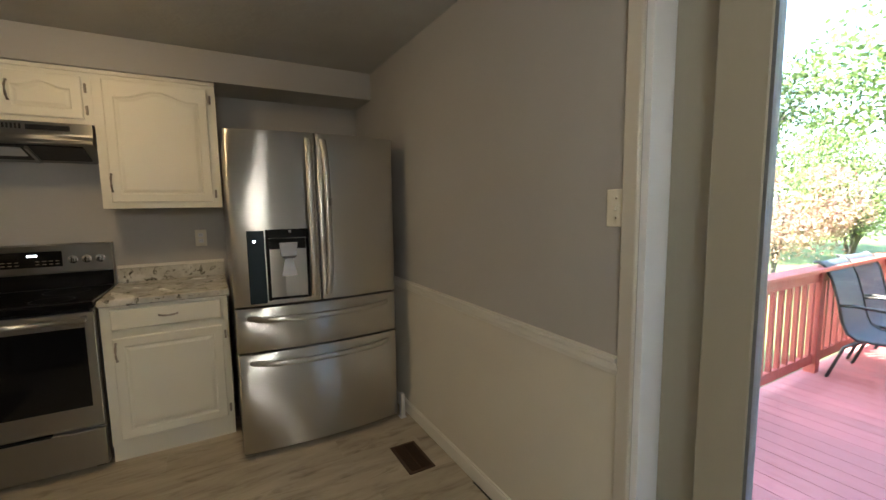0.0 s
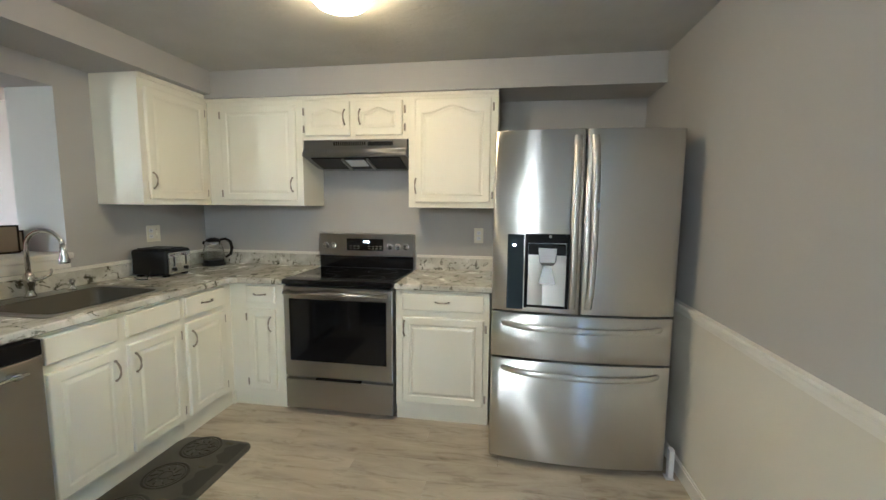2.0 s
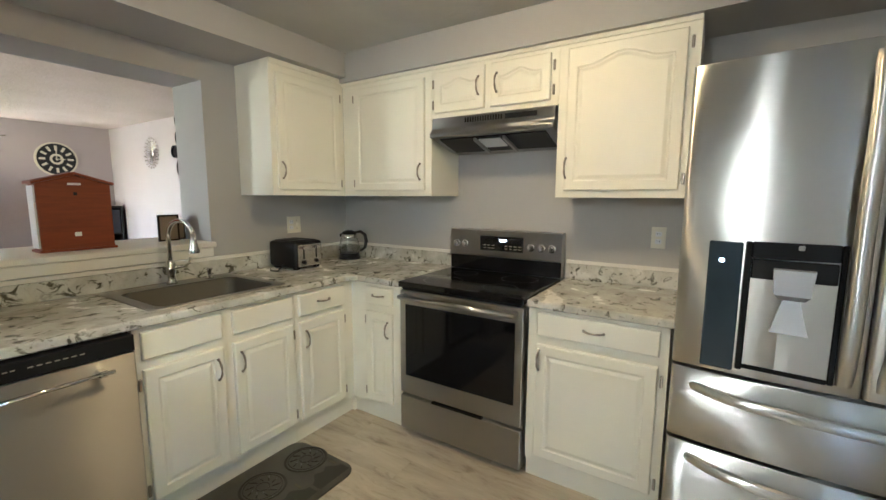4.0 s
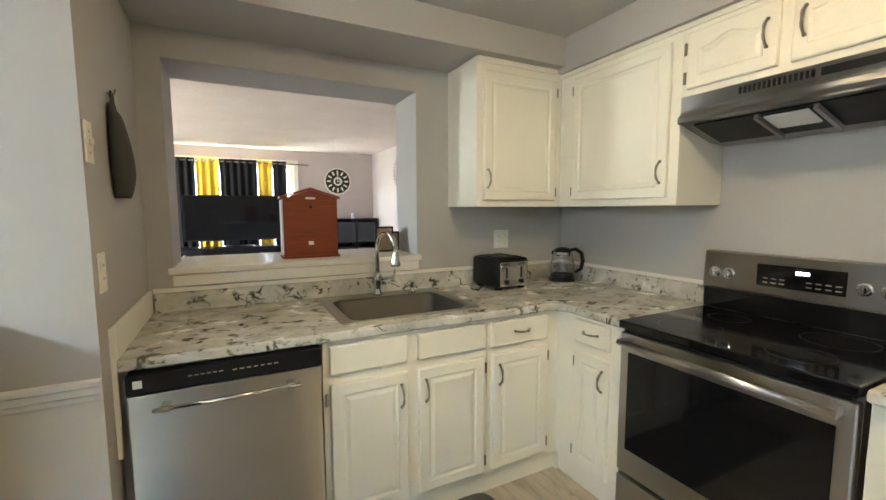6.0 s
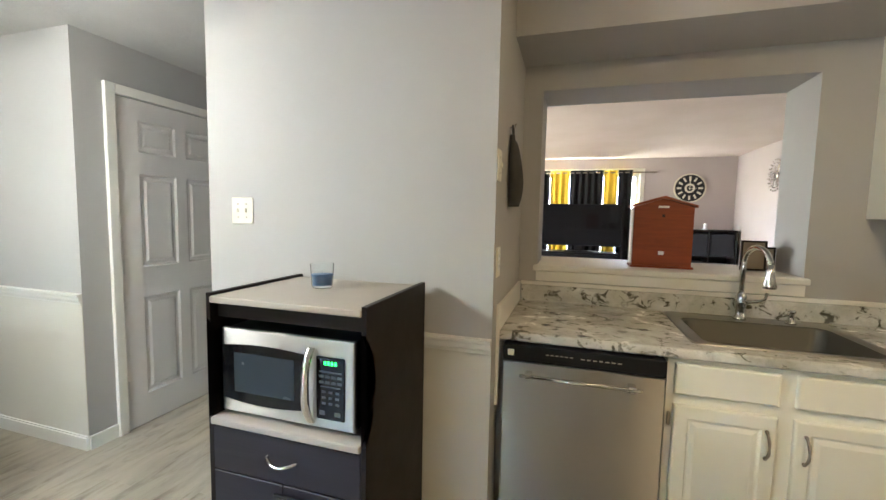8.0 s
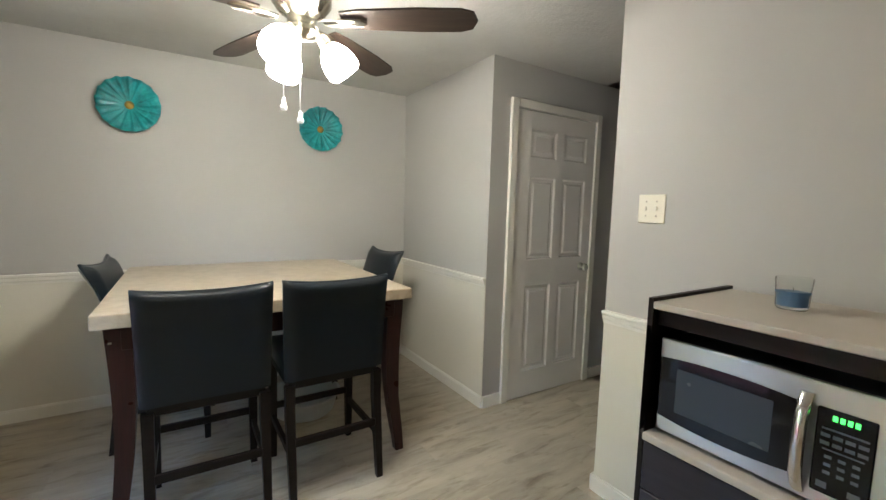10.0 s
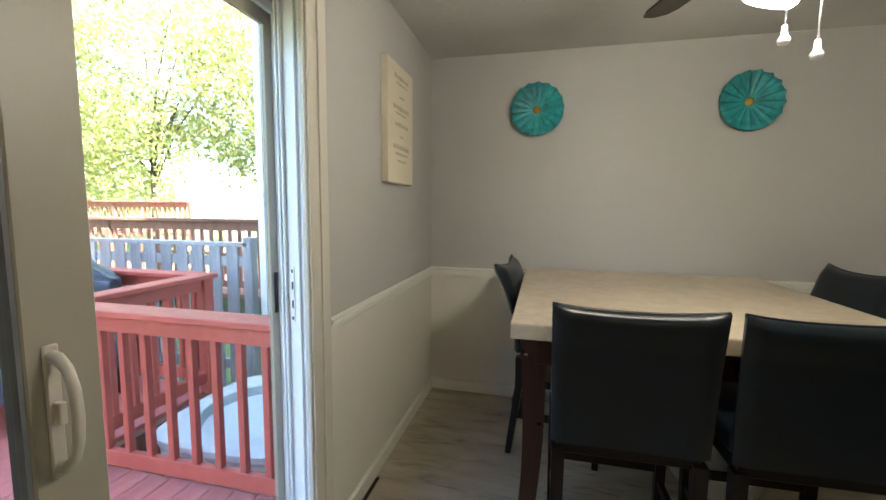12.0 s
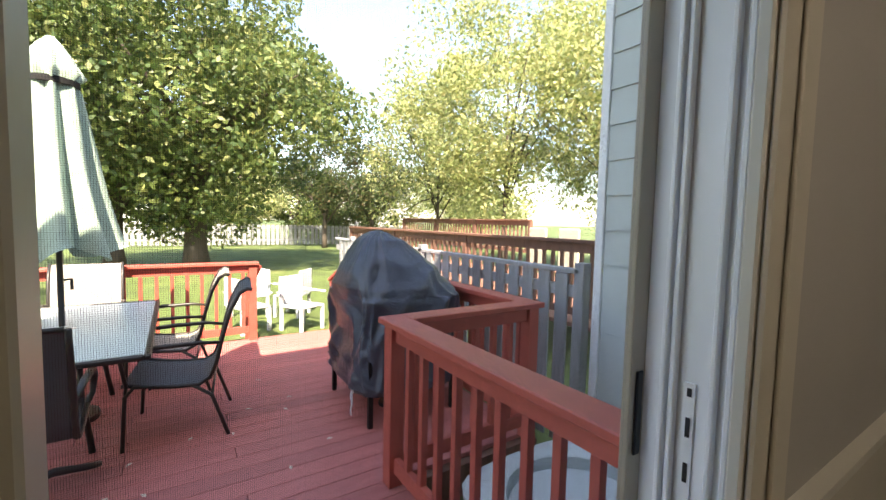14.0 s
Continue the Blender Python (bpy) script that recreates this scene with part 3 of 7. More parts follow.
# ---- sliding glass door ----
def sliding_door():
    s = thing("door_2", pose(XE, SY1, 0, 0, 0, -90), "beige vinyl sliding glass door, one panel slid open", "door", "", "structure")
    W, D = SY1 - SY0, XO - XE     # local x runs south, local y outwards
    cas = boxes([(-0.05, 0.0, -0.018, 0.0, 0, SZ1 + 0.085), (W - 0.125, W + 0.02, -0.018, -0.0005, 0, SZ1 + 0.085), (0.0, W - 0.125, -0.018, -0.0005, SZ1, SZ1 + 0.085)], 0.003)
    box(cas, W - 0.118, W - 0.095, -0.026, -0.0185, 0, SZ1 + 0.01, 0.004)
    box(cas, W - 0.045, W + 0.012, -0.024, -0.0185, 0, SZ1 + 0.01, 0.004)
    part("door_casing", cas, VINYL, s, "beige painted moulded casing")
    jam = bmesh.new()
    box(jam, 0, 0.022, 0, D, 0.0, SZ1, 0)
    box(jam, W - 0.105, W - 0.0005, 0.0, 0.095, 0.0, SZ1, 0)
    box(jam, W - 0.012, W - 0.0005, 0.0955, 0.177, 0.0, SZ1)
    for y in (0.001, 0.020, 0.072, 0.086):
        box(jam, W - 0.118, W - 0.1052, y, y + 0.008, 0.02, SZ1 - 0.02, 0.002)
    part("jamb", jam, VINYLW, s, "white vinyl jamb with track grooves")
    tr = boxes([(0.022, W - 0.119, 0, 0.16, SZ1 - 0.03, SZ1), (0.022, W - 0.119, 0, 0.16, -0.03, 0.012), (0.022, W - 0.001, 0.1605, D + 0.02, -0.03, 0.012), (0.022, W - 0.001, 0.1605, D, SZ1 - 0.03, SZ1)])
    for y in (0.03, 0.085, 0.145):
        box(tr, 0.022, W - 0.119, y, y + 0.008, 0.012, 0.03)
    part("track", tr, VINYLW, s, "white vinyl sill and head track")
    st = boxes([(W - 0.1085, W - 0.1055, 0.048, 0.0625, 0.93, 1.12)])
    part("strike_plate", st, WHITEP, s, "white strike plate")
    for z, e in ((0.942, 0.006), (0.992, 0.014), (1.057, 0.014), (1.107, 0.006)):
        part("slot", boxes([(W - 0.1098, W - 0.1087, 0.052, 0.058, z - e, z + e)]), DARKW, s)

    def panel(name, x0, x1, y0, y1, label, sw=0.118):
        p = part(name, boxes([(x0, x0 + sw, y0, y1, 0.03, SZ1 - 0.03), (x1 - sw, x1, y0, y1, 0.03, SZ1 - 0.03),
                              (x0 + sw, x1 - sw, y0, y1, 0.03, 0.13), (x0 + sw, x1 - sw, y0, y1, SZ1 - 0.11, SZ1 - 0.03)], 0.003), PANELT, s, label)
        yc = (y0 + y1) / 2
        g = part("pane", boxes([(x0 + sw - 0.004, x1 - sw + 0.004, yc - 0.003, yc + 0.003, 0.125, SZ1 - 0.105)]), GLASS, p, "clear glass pane")
        g.visible_shadow = False
        gk = boxes([(x0 + sw - 0.001, x0 + sw + 0.008, y0 + 0.004, y1 - 0.004, 0.13, SZ1 - 0.11), (x1 - sw - 0.008, x1 - sw + 0.001, y0 + 0.004, y1 - 0.004, 0.13, SZ1 - 0.11)])
        part("gasket", gk, RUBBER, p, "dark rubber gasket")
        return p
    lead = SY1 + 0.525      # leading edge of the open panel
    p = panel("sliding_panel", lead - 0.955, lead, 0.035, 0.08, "beige vinyl sliding panel with a pull handle")
    x = lead - 0.082
    pts = [(x, 0.034, 1.07), (x, 0.016, 1.068), (x, -0.004, 1.05), (x, -0.016, 1.015), (x, -0.020, 0.97), (x, -0.016, 0.925), (x, -0.004, 0.89), (x, 0.016, 0.872), (x, 0.034, 0.87)]
    bm = tube(bmesh.new(), pts, [0.011, 0.010, 0.009, 0.009, 0.009, 0.009, 0.009, 0.010, 0.011], 10)
    box(bm, x - 0.012, x + 0.012, 0.029, 0.036, 0.85, 1.09, 0.003)
    box(bm, x - 0.006, x + 0.006, 0.012, 0.03, 0.95, 0.99, 0.002)
    part("handle", bm, VINYL, p, "beige curved pull handle", 40)
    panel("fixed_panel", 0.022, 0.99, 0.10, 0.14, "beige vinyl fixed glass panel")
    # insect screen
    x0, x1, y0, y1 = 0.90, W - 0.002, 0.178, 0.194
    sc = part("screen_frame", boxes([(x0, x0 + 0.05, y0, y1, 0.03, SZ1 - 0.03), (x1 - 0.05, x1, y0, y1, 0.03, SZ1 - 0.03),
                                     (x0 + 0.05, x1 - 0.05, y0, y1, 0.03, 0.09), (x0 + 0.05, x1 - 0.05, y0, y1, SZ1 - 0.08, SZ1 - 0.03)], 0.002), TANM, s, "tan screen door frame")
    part("latch", boxes([(x1 - 0.037, x1 - 0.020, y0 - 0.006, y0 - 0.0005, 0.935, 1.085)], 0.002), BLACKP, sc, "black recessed screen latch")
    vs, p0, p1, h = [], 0.0017, 0.0017, 0.00010
    yc = (y0 + y1) / 2
    for i in range(int((x1 - x0 - 0.1) / p0) + 1):
        a = x0 + 0.05 + i * p0
        vs += [(a - h, yc, 0.09), (a + h, yc, 0.09), (a + h, yc, SZ1 - 0.08), (a - h, yc, SZ1 - 0.08)]
    for i in range(int((SZ1 - 0.17) / p1) + 1):
        a = 0.09 + i * p1
        vs += [(x0 + 0.05, yc + 0.0003, a - h), (x1 - 0.05, yc + 0.0003, a - h), (x1 - 0.05, yc + 0.0003, a + h), (x0 + 0.05, yc + 0.0003, a + h)]
    quads("screen_mesh", vs, BRONZE, sc, "fine grey insect mesh", "stuff")


sliding_door()


# ---- kitchen cabinets ----
YF, XF = 2.58, -1.335          # faces of the base cabinets
YU, XU = 2.87, -1.67           # faces of the wall cabinets
UZ0, UZ1 = 1.40, 2.165


def cabinet(name, m, w, depth, z0, z1, doors, drawers, label, group, kick=True, well=0.0):
    """doors: (x0, x1, z0, z1, handle x, handle z, hinge x, raised, arch); drawers: (x0, x1, z0, z1, has a handle)."""
    c = thing(name, m, label, "cabinet", group)
    rows = [(0, w, 0.0, depth, z0 + (0.10 if kick else 0.0), z1 - well)]
    if well:
        part("front_rail", boxes([(0, w, 0.0, 0.02, z1 - well, z1)]), CABW, c)
        part("back_rail", boxes([(0, w, depth - 0.02, depth, z1 - well, z1)]), CABW, c)
    if kick:
        part("toe_board", boxes([(0, w, 0.02, depth, z0, z0 + 0.0998)]), CABW, c)
    bm = boxes(rows, 0.0)
    part("body", bm, CABW, c)
    for x0, x1, a, b, hx, hz, gx, raised, arch in doors:
        d = part("door", slab_door(x0, x1, a, b, 0.019, raised, arch, 0.052), CABW, c, "white painted panel door")
        if hx is not None:
            pull(d, hx, hz, -0.019)
        for z in (a + 0.05, b - 0.06):
            hinge(d, gx, z, 0.0)
    for x0, x1, a, b, has in drawers:
        d = part("drawer_front", slab_door(x0, x1, a, b, 0.019, False) if has else slab_door(x0, x1, a, b, 0.017, False), CABW, c)
        if has:
            pull(d, (x0 + x1) / 2, (a + b) / 2 + 0.005, -0.019, False, 0.042)
    return c


WB = pose(XF, 0, 0, 0, 0, 90)    # west run: local x is world y
cabinet("base_cabinet", pose(XF, 1.385, 0, 0, 0, 90), 0.755, 0.64, 0, 0.875,
        [(0.025, 0.350, 0.13, 0.70, 0.318, 0.60, 0.012, True, 0), (0.400, 0.735, 0.13, 0.70, 0.432, 0.60, 0.747, True, 0)],
        [(0.025, 0.350, 0.74, 0.855, False), (0.400, 0.735, 0.74, 0.855, False)],
        "white painted double-door sink cabinet below the worktop", "base cabinets", True, 0.19)
cabinet("base_cabinet", pose(XF, 2.141, 0, 0, 0, 90), 0.438, 0.64, 0, 0.875,
        [(0.025, 0.355, 0.13, 0.70, 0.060, 0.60, 0.367, True, 0)], [(0.025, 0.355, 0.735, 0.855, True)],
        "white painted narrow cabinet with a drawer beside the sink cabinet", "base cabinets", True, 0.19)
cabinet("base_cabinet", pose(XF + 0.001, YF, 0), 0.400, 0.61, 0, 0.875,
        [(0.130, 0.335, 0.13, 0.70, 0.305, 0.60, 0.118, True, 0)], [(0.130, 0.335, 0.745, 0.855, True)],
        "white painted narrow cabinet with a drawer beside the stove", "base cabinets")
cabinet("base_cabinet", pose(-0.158, YF, 0), 0.600, 0.61, 0, 0.875,
        [(0.045, 0.565, 0.13, 0.70, 0.060, 0.627, 0.580, True, 0)], [(0.045, 0.565, 0.745, 0.855, True)],
        "white painted cabinet with a wide drawer between stove and refrigerator", "base cabinets")
cabinet("wall_cabinet", pose(XU, 2.285, 0, 0, 0, 90), 0.584, 0.33, UZ0, 2.190,
        [(0.040, 0.537, UZ0 + 0.035, UZ1 - 0.045, 0.060, UZ0 + 0.150, 0.550, True, 0.0)], [],
        "white painted wall cabinet with one door beside the pass-through", "wall cabinets", False)
cabinet("wall_cabinet", pose(-1.669, YU, 0), 0.746, 0.33, UZ0, UZ1,
        [(0.115, 0.700, UZ0 + 0.035, UZ1 - 0.055, 0.672, UZ0 + 0.150, 0.102, True, 0.0)], [],
        "white painted corner wall cabinet with one wide door", "wall cabinets", False)
cabinet("wall_cabinet", pose(-0.922, YU, 0), 0.776, 0.33, 1.862, UZ1,
        [(0.028, 0.360, 1.89, UZ1 - 0.045, 0.325, 2.013, 0.012, True, 0.028), (0.400, 0.735, 1.89, UZ1 - 0.045, 0.437, 2.013, 0.750, True, 0.028)], [],
        "white painted short cabinet above the range hood", "wall cabinets", False)
cabinet("wall_cabinet", pose(-0.145, YU, 0), 0.606, 0.33, UZ0 - 0.005, UZ1,
        [(0.046, 0.558, UZ0 + 0.03, UZ1 - 0.045, 0.054, UZ0 + 0.142, 0.575, True, 0.045)], [],
        "white painted wall cabinet with an arched panel door", "wall cabinets", False)
flat("trim", boxes([(XU, 0.461, YU - 0.012, YU - 0.0005, UZ1 - 0.022, UZ1 + 0.012), (XU + 0.0005, XU + 0.012, 2.285, YU - 0.012, UZ1 - 0.004, UZ1 + 0.026)], 0.002), CABW,
     "narrow white moulding along the cabinet tops")
flat("trim", boxes([(XF - 0.055, XF - 0.018, YP1 + 0.001, 0.772, 0.0, 0.874)]), WALL, "grey filler strip beside the dishwasher")
flat("trim", boxes([(XF - 0.05, XF + 0.0005, YF + 0.0005, YF + 0.05, 0.0, 0.874)]), CABW, "white filler post in the cabinet corner")


# ---- worktop, splash and sink ----
CZ0, CZ1 = 0.876, 0.915
SX0, SX1, SKY0, SKY1 = -1.935, -1.385, 1.475, 2.145
top = thing("worktop", pose(0, 0, 0), "grey and white speckled laminate worktop with dark veins, L-shaped", "worktop")
ex = XF + 0.030
ey = YF - 0.030


def slab(rows, name="worktop_slab"):
    bm = bmesh.new()
    for x0, x1, y0, y1 in rows:
        box(bm, x0, x1, y0, y1, CZ0, CZ1)
    bmesh.ops.remove_doubles(bm, verts=bm.verts, dist=1e-4)
    return bm


def outline_slab(pts, hole, z0, z1, bev):
    """A slab from an outline, with one rectangular hole, its outer top and bottom edges eased."""
    bm = bmesh.new()
    n = len(pts)
    rings = []
    for z, k in ((z0, bev), (z0 + bev, 0), (z1 - bev, 0), (z1 - bev * 0.3, bev * 0.3), (z1, bev)):
        ring = []
        for i, (x, y) in enumerate(pts):
            a, b, c = Vector(pts[i - 1]), Vector((x, y)), Vector(pts[(i + 1) % n])
            d1, d2 = (b - a).normalized(), (c - b).normalized()
            n1, n2 = Vector((-d1.y, d1.x)), Vector((-d2.y, d2.x))
            off = (n1 + n2) / max(0.3, 1 + n1.dot(n2)) * k
            ring.append(bm.verts.new((x + off.x, y + off.y, z)))
        rings.append(ring)
    for p, q in zip(rings, rings[1:]):
        for i in range(n):
            bm.faces.new((p[i], p[(i + 1) % n], q[(i + 1) % n], q[i]))
    for z, outer in ((z0, rings[0]), (z1, rings[-1])):
        es = [bm.edges.get((outer[i], outer[(i + 1) % n])) for i in range(n)]
        if hole:
            x0, x1, y0, y1 = hole
            hv = [bm.verts.new((x, y, z)) for x, y in ((x0, y0), (x1, y0), (x1, y1), (x0, y1))]
            es += [bm.edges.new((hv[i], hv[(i + 1) % 4])) for i in range(4)]
        bmesh.ops.triangle_fill(bm, edges=es, use_beauty=True)
    return bm


part("left_slab", outline_slab([(XW + 0.001, YP1 + 0.001), (ex, YP1 + 0.001), (ex, ey - 0.05), (ex + 0.05, ey), (-0.934, ey), (-0.934, YN - 0.001), (XW + 0.001, YN - 0.001)],
                               (SX0 + 0.02, SX1 - 0.02, SKY0 + 0.02, SKY1 - 0.02), CZ0, CZ1, 0.007), COUNTER, top)
part("right_slab", outline_slab([(-0.160, ey), (0.455, ey), (0.455, YN - 0.001), (-0.160, YN - 0.001)], None, CZ0, CZ1, 0.007), COUNTER, top)
spl = boxes([(XW + 0.001, XW + 0.020, YP1 + 0.021, YN - 0.021, CZ1 + 0.0005, 1.005), (XW + 0.001, -0.934, YN - 0.020, YN - 0.001, CZ1 + 0.0005, 1.005),
             (-0.160, 0.455, YN - 0.020, YN - 0.001, CZ1 + 0.0005, 1.005)], 0.002)
part("splash_back", spl, COUNTER, top)
spl = boxes([(XW + 0.001, XW + 0.016, YP1 + 0.016, YN - 0.016, 1.0055, 1.026), (XW + 0.001, -0.934, YN - 0.016, YN - 0.001, 1.0055, 1.026),
             (-0.160, 0.455, YN - 0.016, YN - 0.001, 1.0055, 1.026), (XW + 0.020, ex - 0.008, YP1 + 0.001, YP1 + 0.015, CZ1 + 0.0005, 1.022), (ex - 0.006, ex + 0.008, YP1 - 0.002, YP1 + 0.013, 0.60, 1.022)], 0.002)
part("splash_trim", spl, TRIM, top, "narrow cream trim strip along the splash back")

snk = thing("sink", pose(0, 0, 0), "single-bowl stainless steel drop-in sink in the worktop", "sink")
bm = bmesh.new()


def rrect(x0, x1, y0, y1, r, z, n=5):
    out = []
    for cx, cy, a0 in ((x1 - r, y0 + r, -90), (x1 - r, y1 - r, 0), (x0 + r, y1 - r, 90), (x0 + r, y0 + r, 180)):
        for k in range(n):
            a = radians(a0 + 90 * k / (n - 1))
            out.append((cx + r * math.cos(a), cy + r * math.sin(a), z))
    return out


def loft(bm, loops, close=True):
    rs = [[bm.verts.new(p) for p in lp] for lp in loops]
    for p, q in zip(rs, rs[1:]):
        for i in range(len(p)):
            bm.faces.new((p[i], p[(i + 1) % len(p)], q[(i + 1) % len(p)], q[i]))
    if close:
        bm.faces.new(rs[-1])
    return rs


BX0, BX1, BY0, BY1 = SX0 + 0.105, SX1 - 0.040, SKY0 + 0.060, SKY1 - 0.060
loft(bm, [rrect(SX0, SX1, SKY0, SKY1, 0.03, CZ1 + 0.0008), rrect(SX0 + 0.003, SX1 - 0.003, SKY0 + 0.003, SKY1 - 0.003, 0.03, CZ1 + 0.005),
          rrect(SX0 + 0.012, SX1 - 0.012, SKY0 + 0.012, SKY1 - 0.012, 0.03, CZ1 + 0.006), rrect(BX0 - 0.01, BX1 + 0.01, BY0 - 0.01, BY1 + 0.01, 0.05, CZ1 + 0.004)], False)
part("rim", bm, SINKR, snk, "brushed steel rim", 40)
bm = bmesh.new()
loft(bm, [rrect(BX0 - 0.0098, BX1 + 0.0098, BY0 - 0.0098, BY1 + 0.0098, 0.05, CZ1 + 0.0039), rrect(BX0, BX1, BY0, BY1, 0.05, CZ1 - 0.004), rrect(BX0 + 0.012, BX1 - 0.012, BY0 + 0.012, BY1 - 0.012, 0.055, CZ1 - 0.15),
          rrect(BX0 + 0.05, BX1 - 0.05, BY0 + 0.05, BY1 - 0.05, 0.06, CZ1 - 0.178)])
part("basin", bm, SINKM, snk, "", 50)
part("drain", lathe(bmesh.new(), [(0, CZ1 - 0.172), (0.03, CZ1 - 0.172), (0.042, CZ1 - 0.175), (0.045, CZ1 - 0.1775), (0, CZ1 - 0.1775)], 20, (BX0 + BX1) / 2, (BY0 + BY1) / 2), CHROME, snk, "chrome drain", True)
z0 = CZ1 + 0.0055
fau = thing("faucet", pose(-1.895, 1.793, z0), "chrome gooseneck faucet with a pull-down spray head at the sink", "faucet")
part("base", lathe(bmesh.new(), [(0, 0), (0.027, 0), (0.027, 0.008), (0.019, 0.02), (0.019, 0.05), (0.024, 0.06), (0.024, 0.11), (0.016, 0.125), (0.012, 0.13), (0, 0.13)], 20), CHROME, fau, "", True)
pts = [(0, 0, 0.12), (0, 0, 0.26)]
for k in range(1, 12):
    a = math.pi * k / 11 * 0.97
    pts.append((0.088 * (1 - math.cos(a)), 0.02 * (1 - math.cos(a)), 0.26 + 0.085 * math.sin(a)))
part("neck", tube(bmesh.new(), pts, 0.0115, 12), CHROME, fau, "", True)
e = pts[-1]
part("spray_head", lathe(bmesh.new(), [(0, e[2] + 0.01), (0.013, e[2] + 0.01), (0.015, e[2] - 0.03), (0.02, e[2] - 0.06), (0.026, e[2] - 0.08), (0.024, e[2] - 0.092), (0, e[2] - 0.094)], 18, e[0], e[1]), CHROME, fau, "", True)
part("lever", tube(bmesh.new(), [(0.01, 0.02, 0.085), (0.02, 0.055, 0.09), (0.025, 0.085, 0.105), (0.025, 0.092, 0.135)], [0.009, 0.007, 0.006, 0.007], 10), CHROME, fau, "", True)
soap = thing("soap_dispenser", pose(-1.875, 1.985, z0), "small chrome soap dispenser on the sink rim", "soap dispenser")
part("pump", lathe(bmesh.new(), [(0, 0), (0.022, 0), (0.02, 0.008), (0.011, 0.014), (0.011, 0.045), (0.017, 0.05), (0.017, 0.062), (0, 0.064)], 16), CHROME, soap, "", True)
part("spout", tube(bmesh.new(), [(0, 0, 0.055), (0.045, -0.03, 0.058), (0.055, -0.037, 0.05)], 0.005, 8), CHROME, soap, "", True)


# ---- dishwasher ----
STEELW = steel("brushed_dishwasher_steel", (0.47, 0.455, 0.43), 0.34)


def dishwasher():
    d = thing("dishwasher", pose(-1.285, 0.776, 0, 0, 0, 90), "stainless steel dishwasher with a black control strip and bar handle", "dishwasher")
    w = 0.600
    part("body", boxes([(0.004, w - 0.004, 0.03, 0.6, 0.105, 0.868)]), BLACKP, d)
    part("toe_panel", boxes([(0.004, w - 0.004, 0.07, 0.10, 0.005, 0.11)]), BLACKP, d)
    part("door", boxes([(0.003, w - 0.003, -0.004, 0.03, 0.115, 0.803)], 0.005, 2), STEELW, d, "brushed steel door")
    c = part("control_strip", boxes([(0.003, w - 0.003, -0.006, 0.03, 0.806, 0.870)], 0.004, 2), BLACKP, d, "glossy black control strip")
    rows = [(0.17 + k * 0.018, 0.182 + k * 0.018, -0.0072, -0.0062, 0.842, 0.846) for k in range(6)] + [(0.30 + k * 0.022, 0.314 + k * 0.022, -0.0072, -0.0062, 0.84, 0.844) for k in range(7)]
    part("lettering_bars", boxes(rows), GREYTXT, c, kind="stuff")
    part("badge", boxes([(0.022, 0.047, -0.0085, -0.0062, 0.828, 0.853)], 0.001), PLATEW, c, "small square pale sticker")
    h = part("handle", tube(bmesh.new(), [(0.075, -0.045, 0.762), (w - 0.085, -0.045, 0.762)], 0.0075, 12), CHROME, d, "slim steel bar handle", True)
    part("bracket", boxes([(x - 0.014, x + 0.014, -0.050, -0.0045, 0.748, 0.774) for x in (0.108, w - 0.118)], 0.004), CHROME, h)


dishwasher()


# ---- refrigerator ----
def bowed(x0, x1, z0, z1, t, bow, seg=18, r=0.010, half=0.4565):
    """A leaf of one front of width 2 * half that bows outwards by bow, with rounded upright edges, front at -t."""
    bm = bmesh.new()
    xs = [x0, x0 + 0.004] + [x0 + r + (x1 - x0 - 2 * r) * k / seg for k in range(seg + 1)] + [x1 - 0.004, x1]
    front = []
    for i, x in enumerate(xs):
        u = x / half - 1
        y = -t + bow * u * u
        if i in (0, len(xs) - 1):
            y += r
        elif i in (1, len(xs) - 2):
            y += r * 0.35
        front.append((x, y))
    loops = []
    for z, k in ((z0, 0.004), (z0 + 0.004, 0), (z1 - 0.004, 0), (z1, 0.004)):
        loops.append([bm.verts.new((x, y + k, z)) for x, y in front] + [bm.verts.new((x1, 0, z)), bm.verts.new((x0, 0, z))])
    for p, q in zip(loops, loops[1:]):
        for i in range(len(p)):
            bm.faces.new((p[i], p[(i + 1) % len(p)], q[(i + 1) % len(p)], q[i]))
    bm.faces.new(loops[0][::-1])
    bm.faces.new(loops[-1])
    return bm


DISPM = Mat("satin_dispenser_grey", (0.30, 0.30, 0.31), 0.42, 0.5).m
PANELB = Mat("dispenser_panel_gloss", (0.035, 0.05, 0.065), 0.1).m


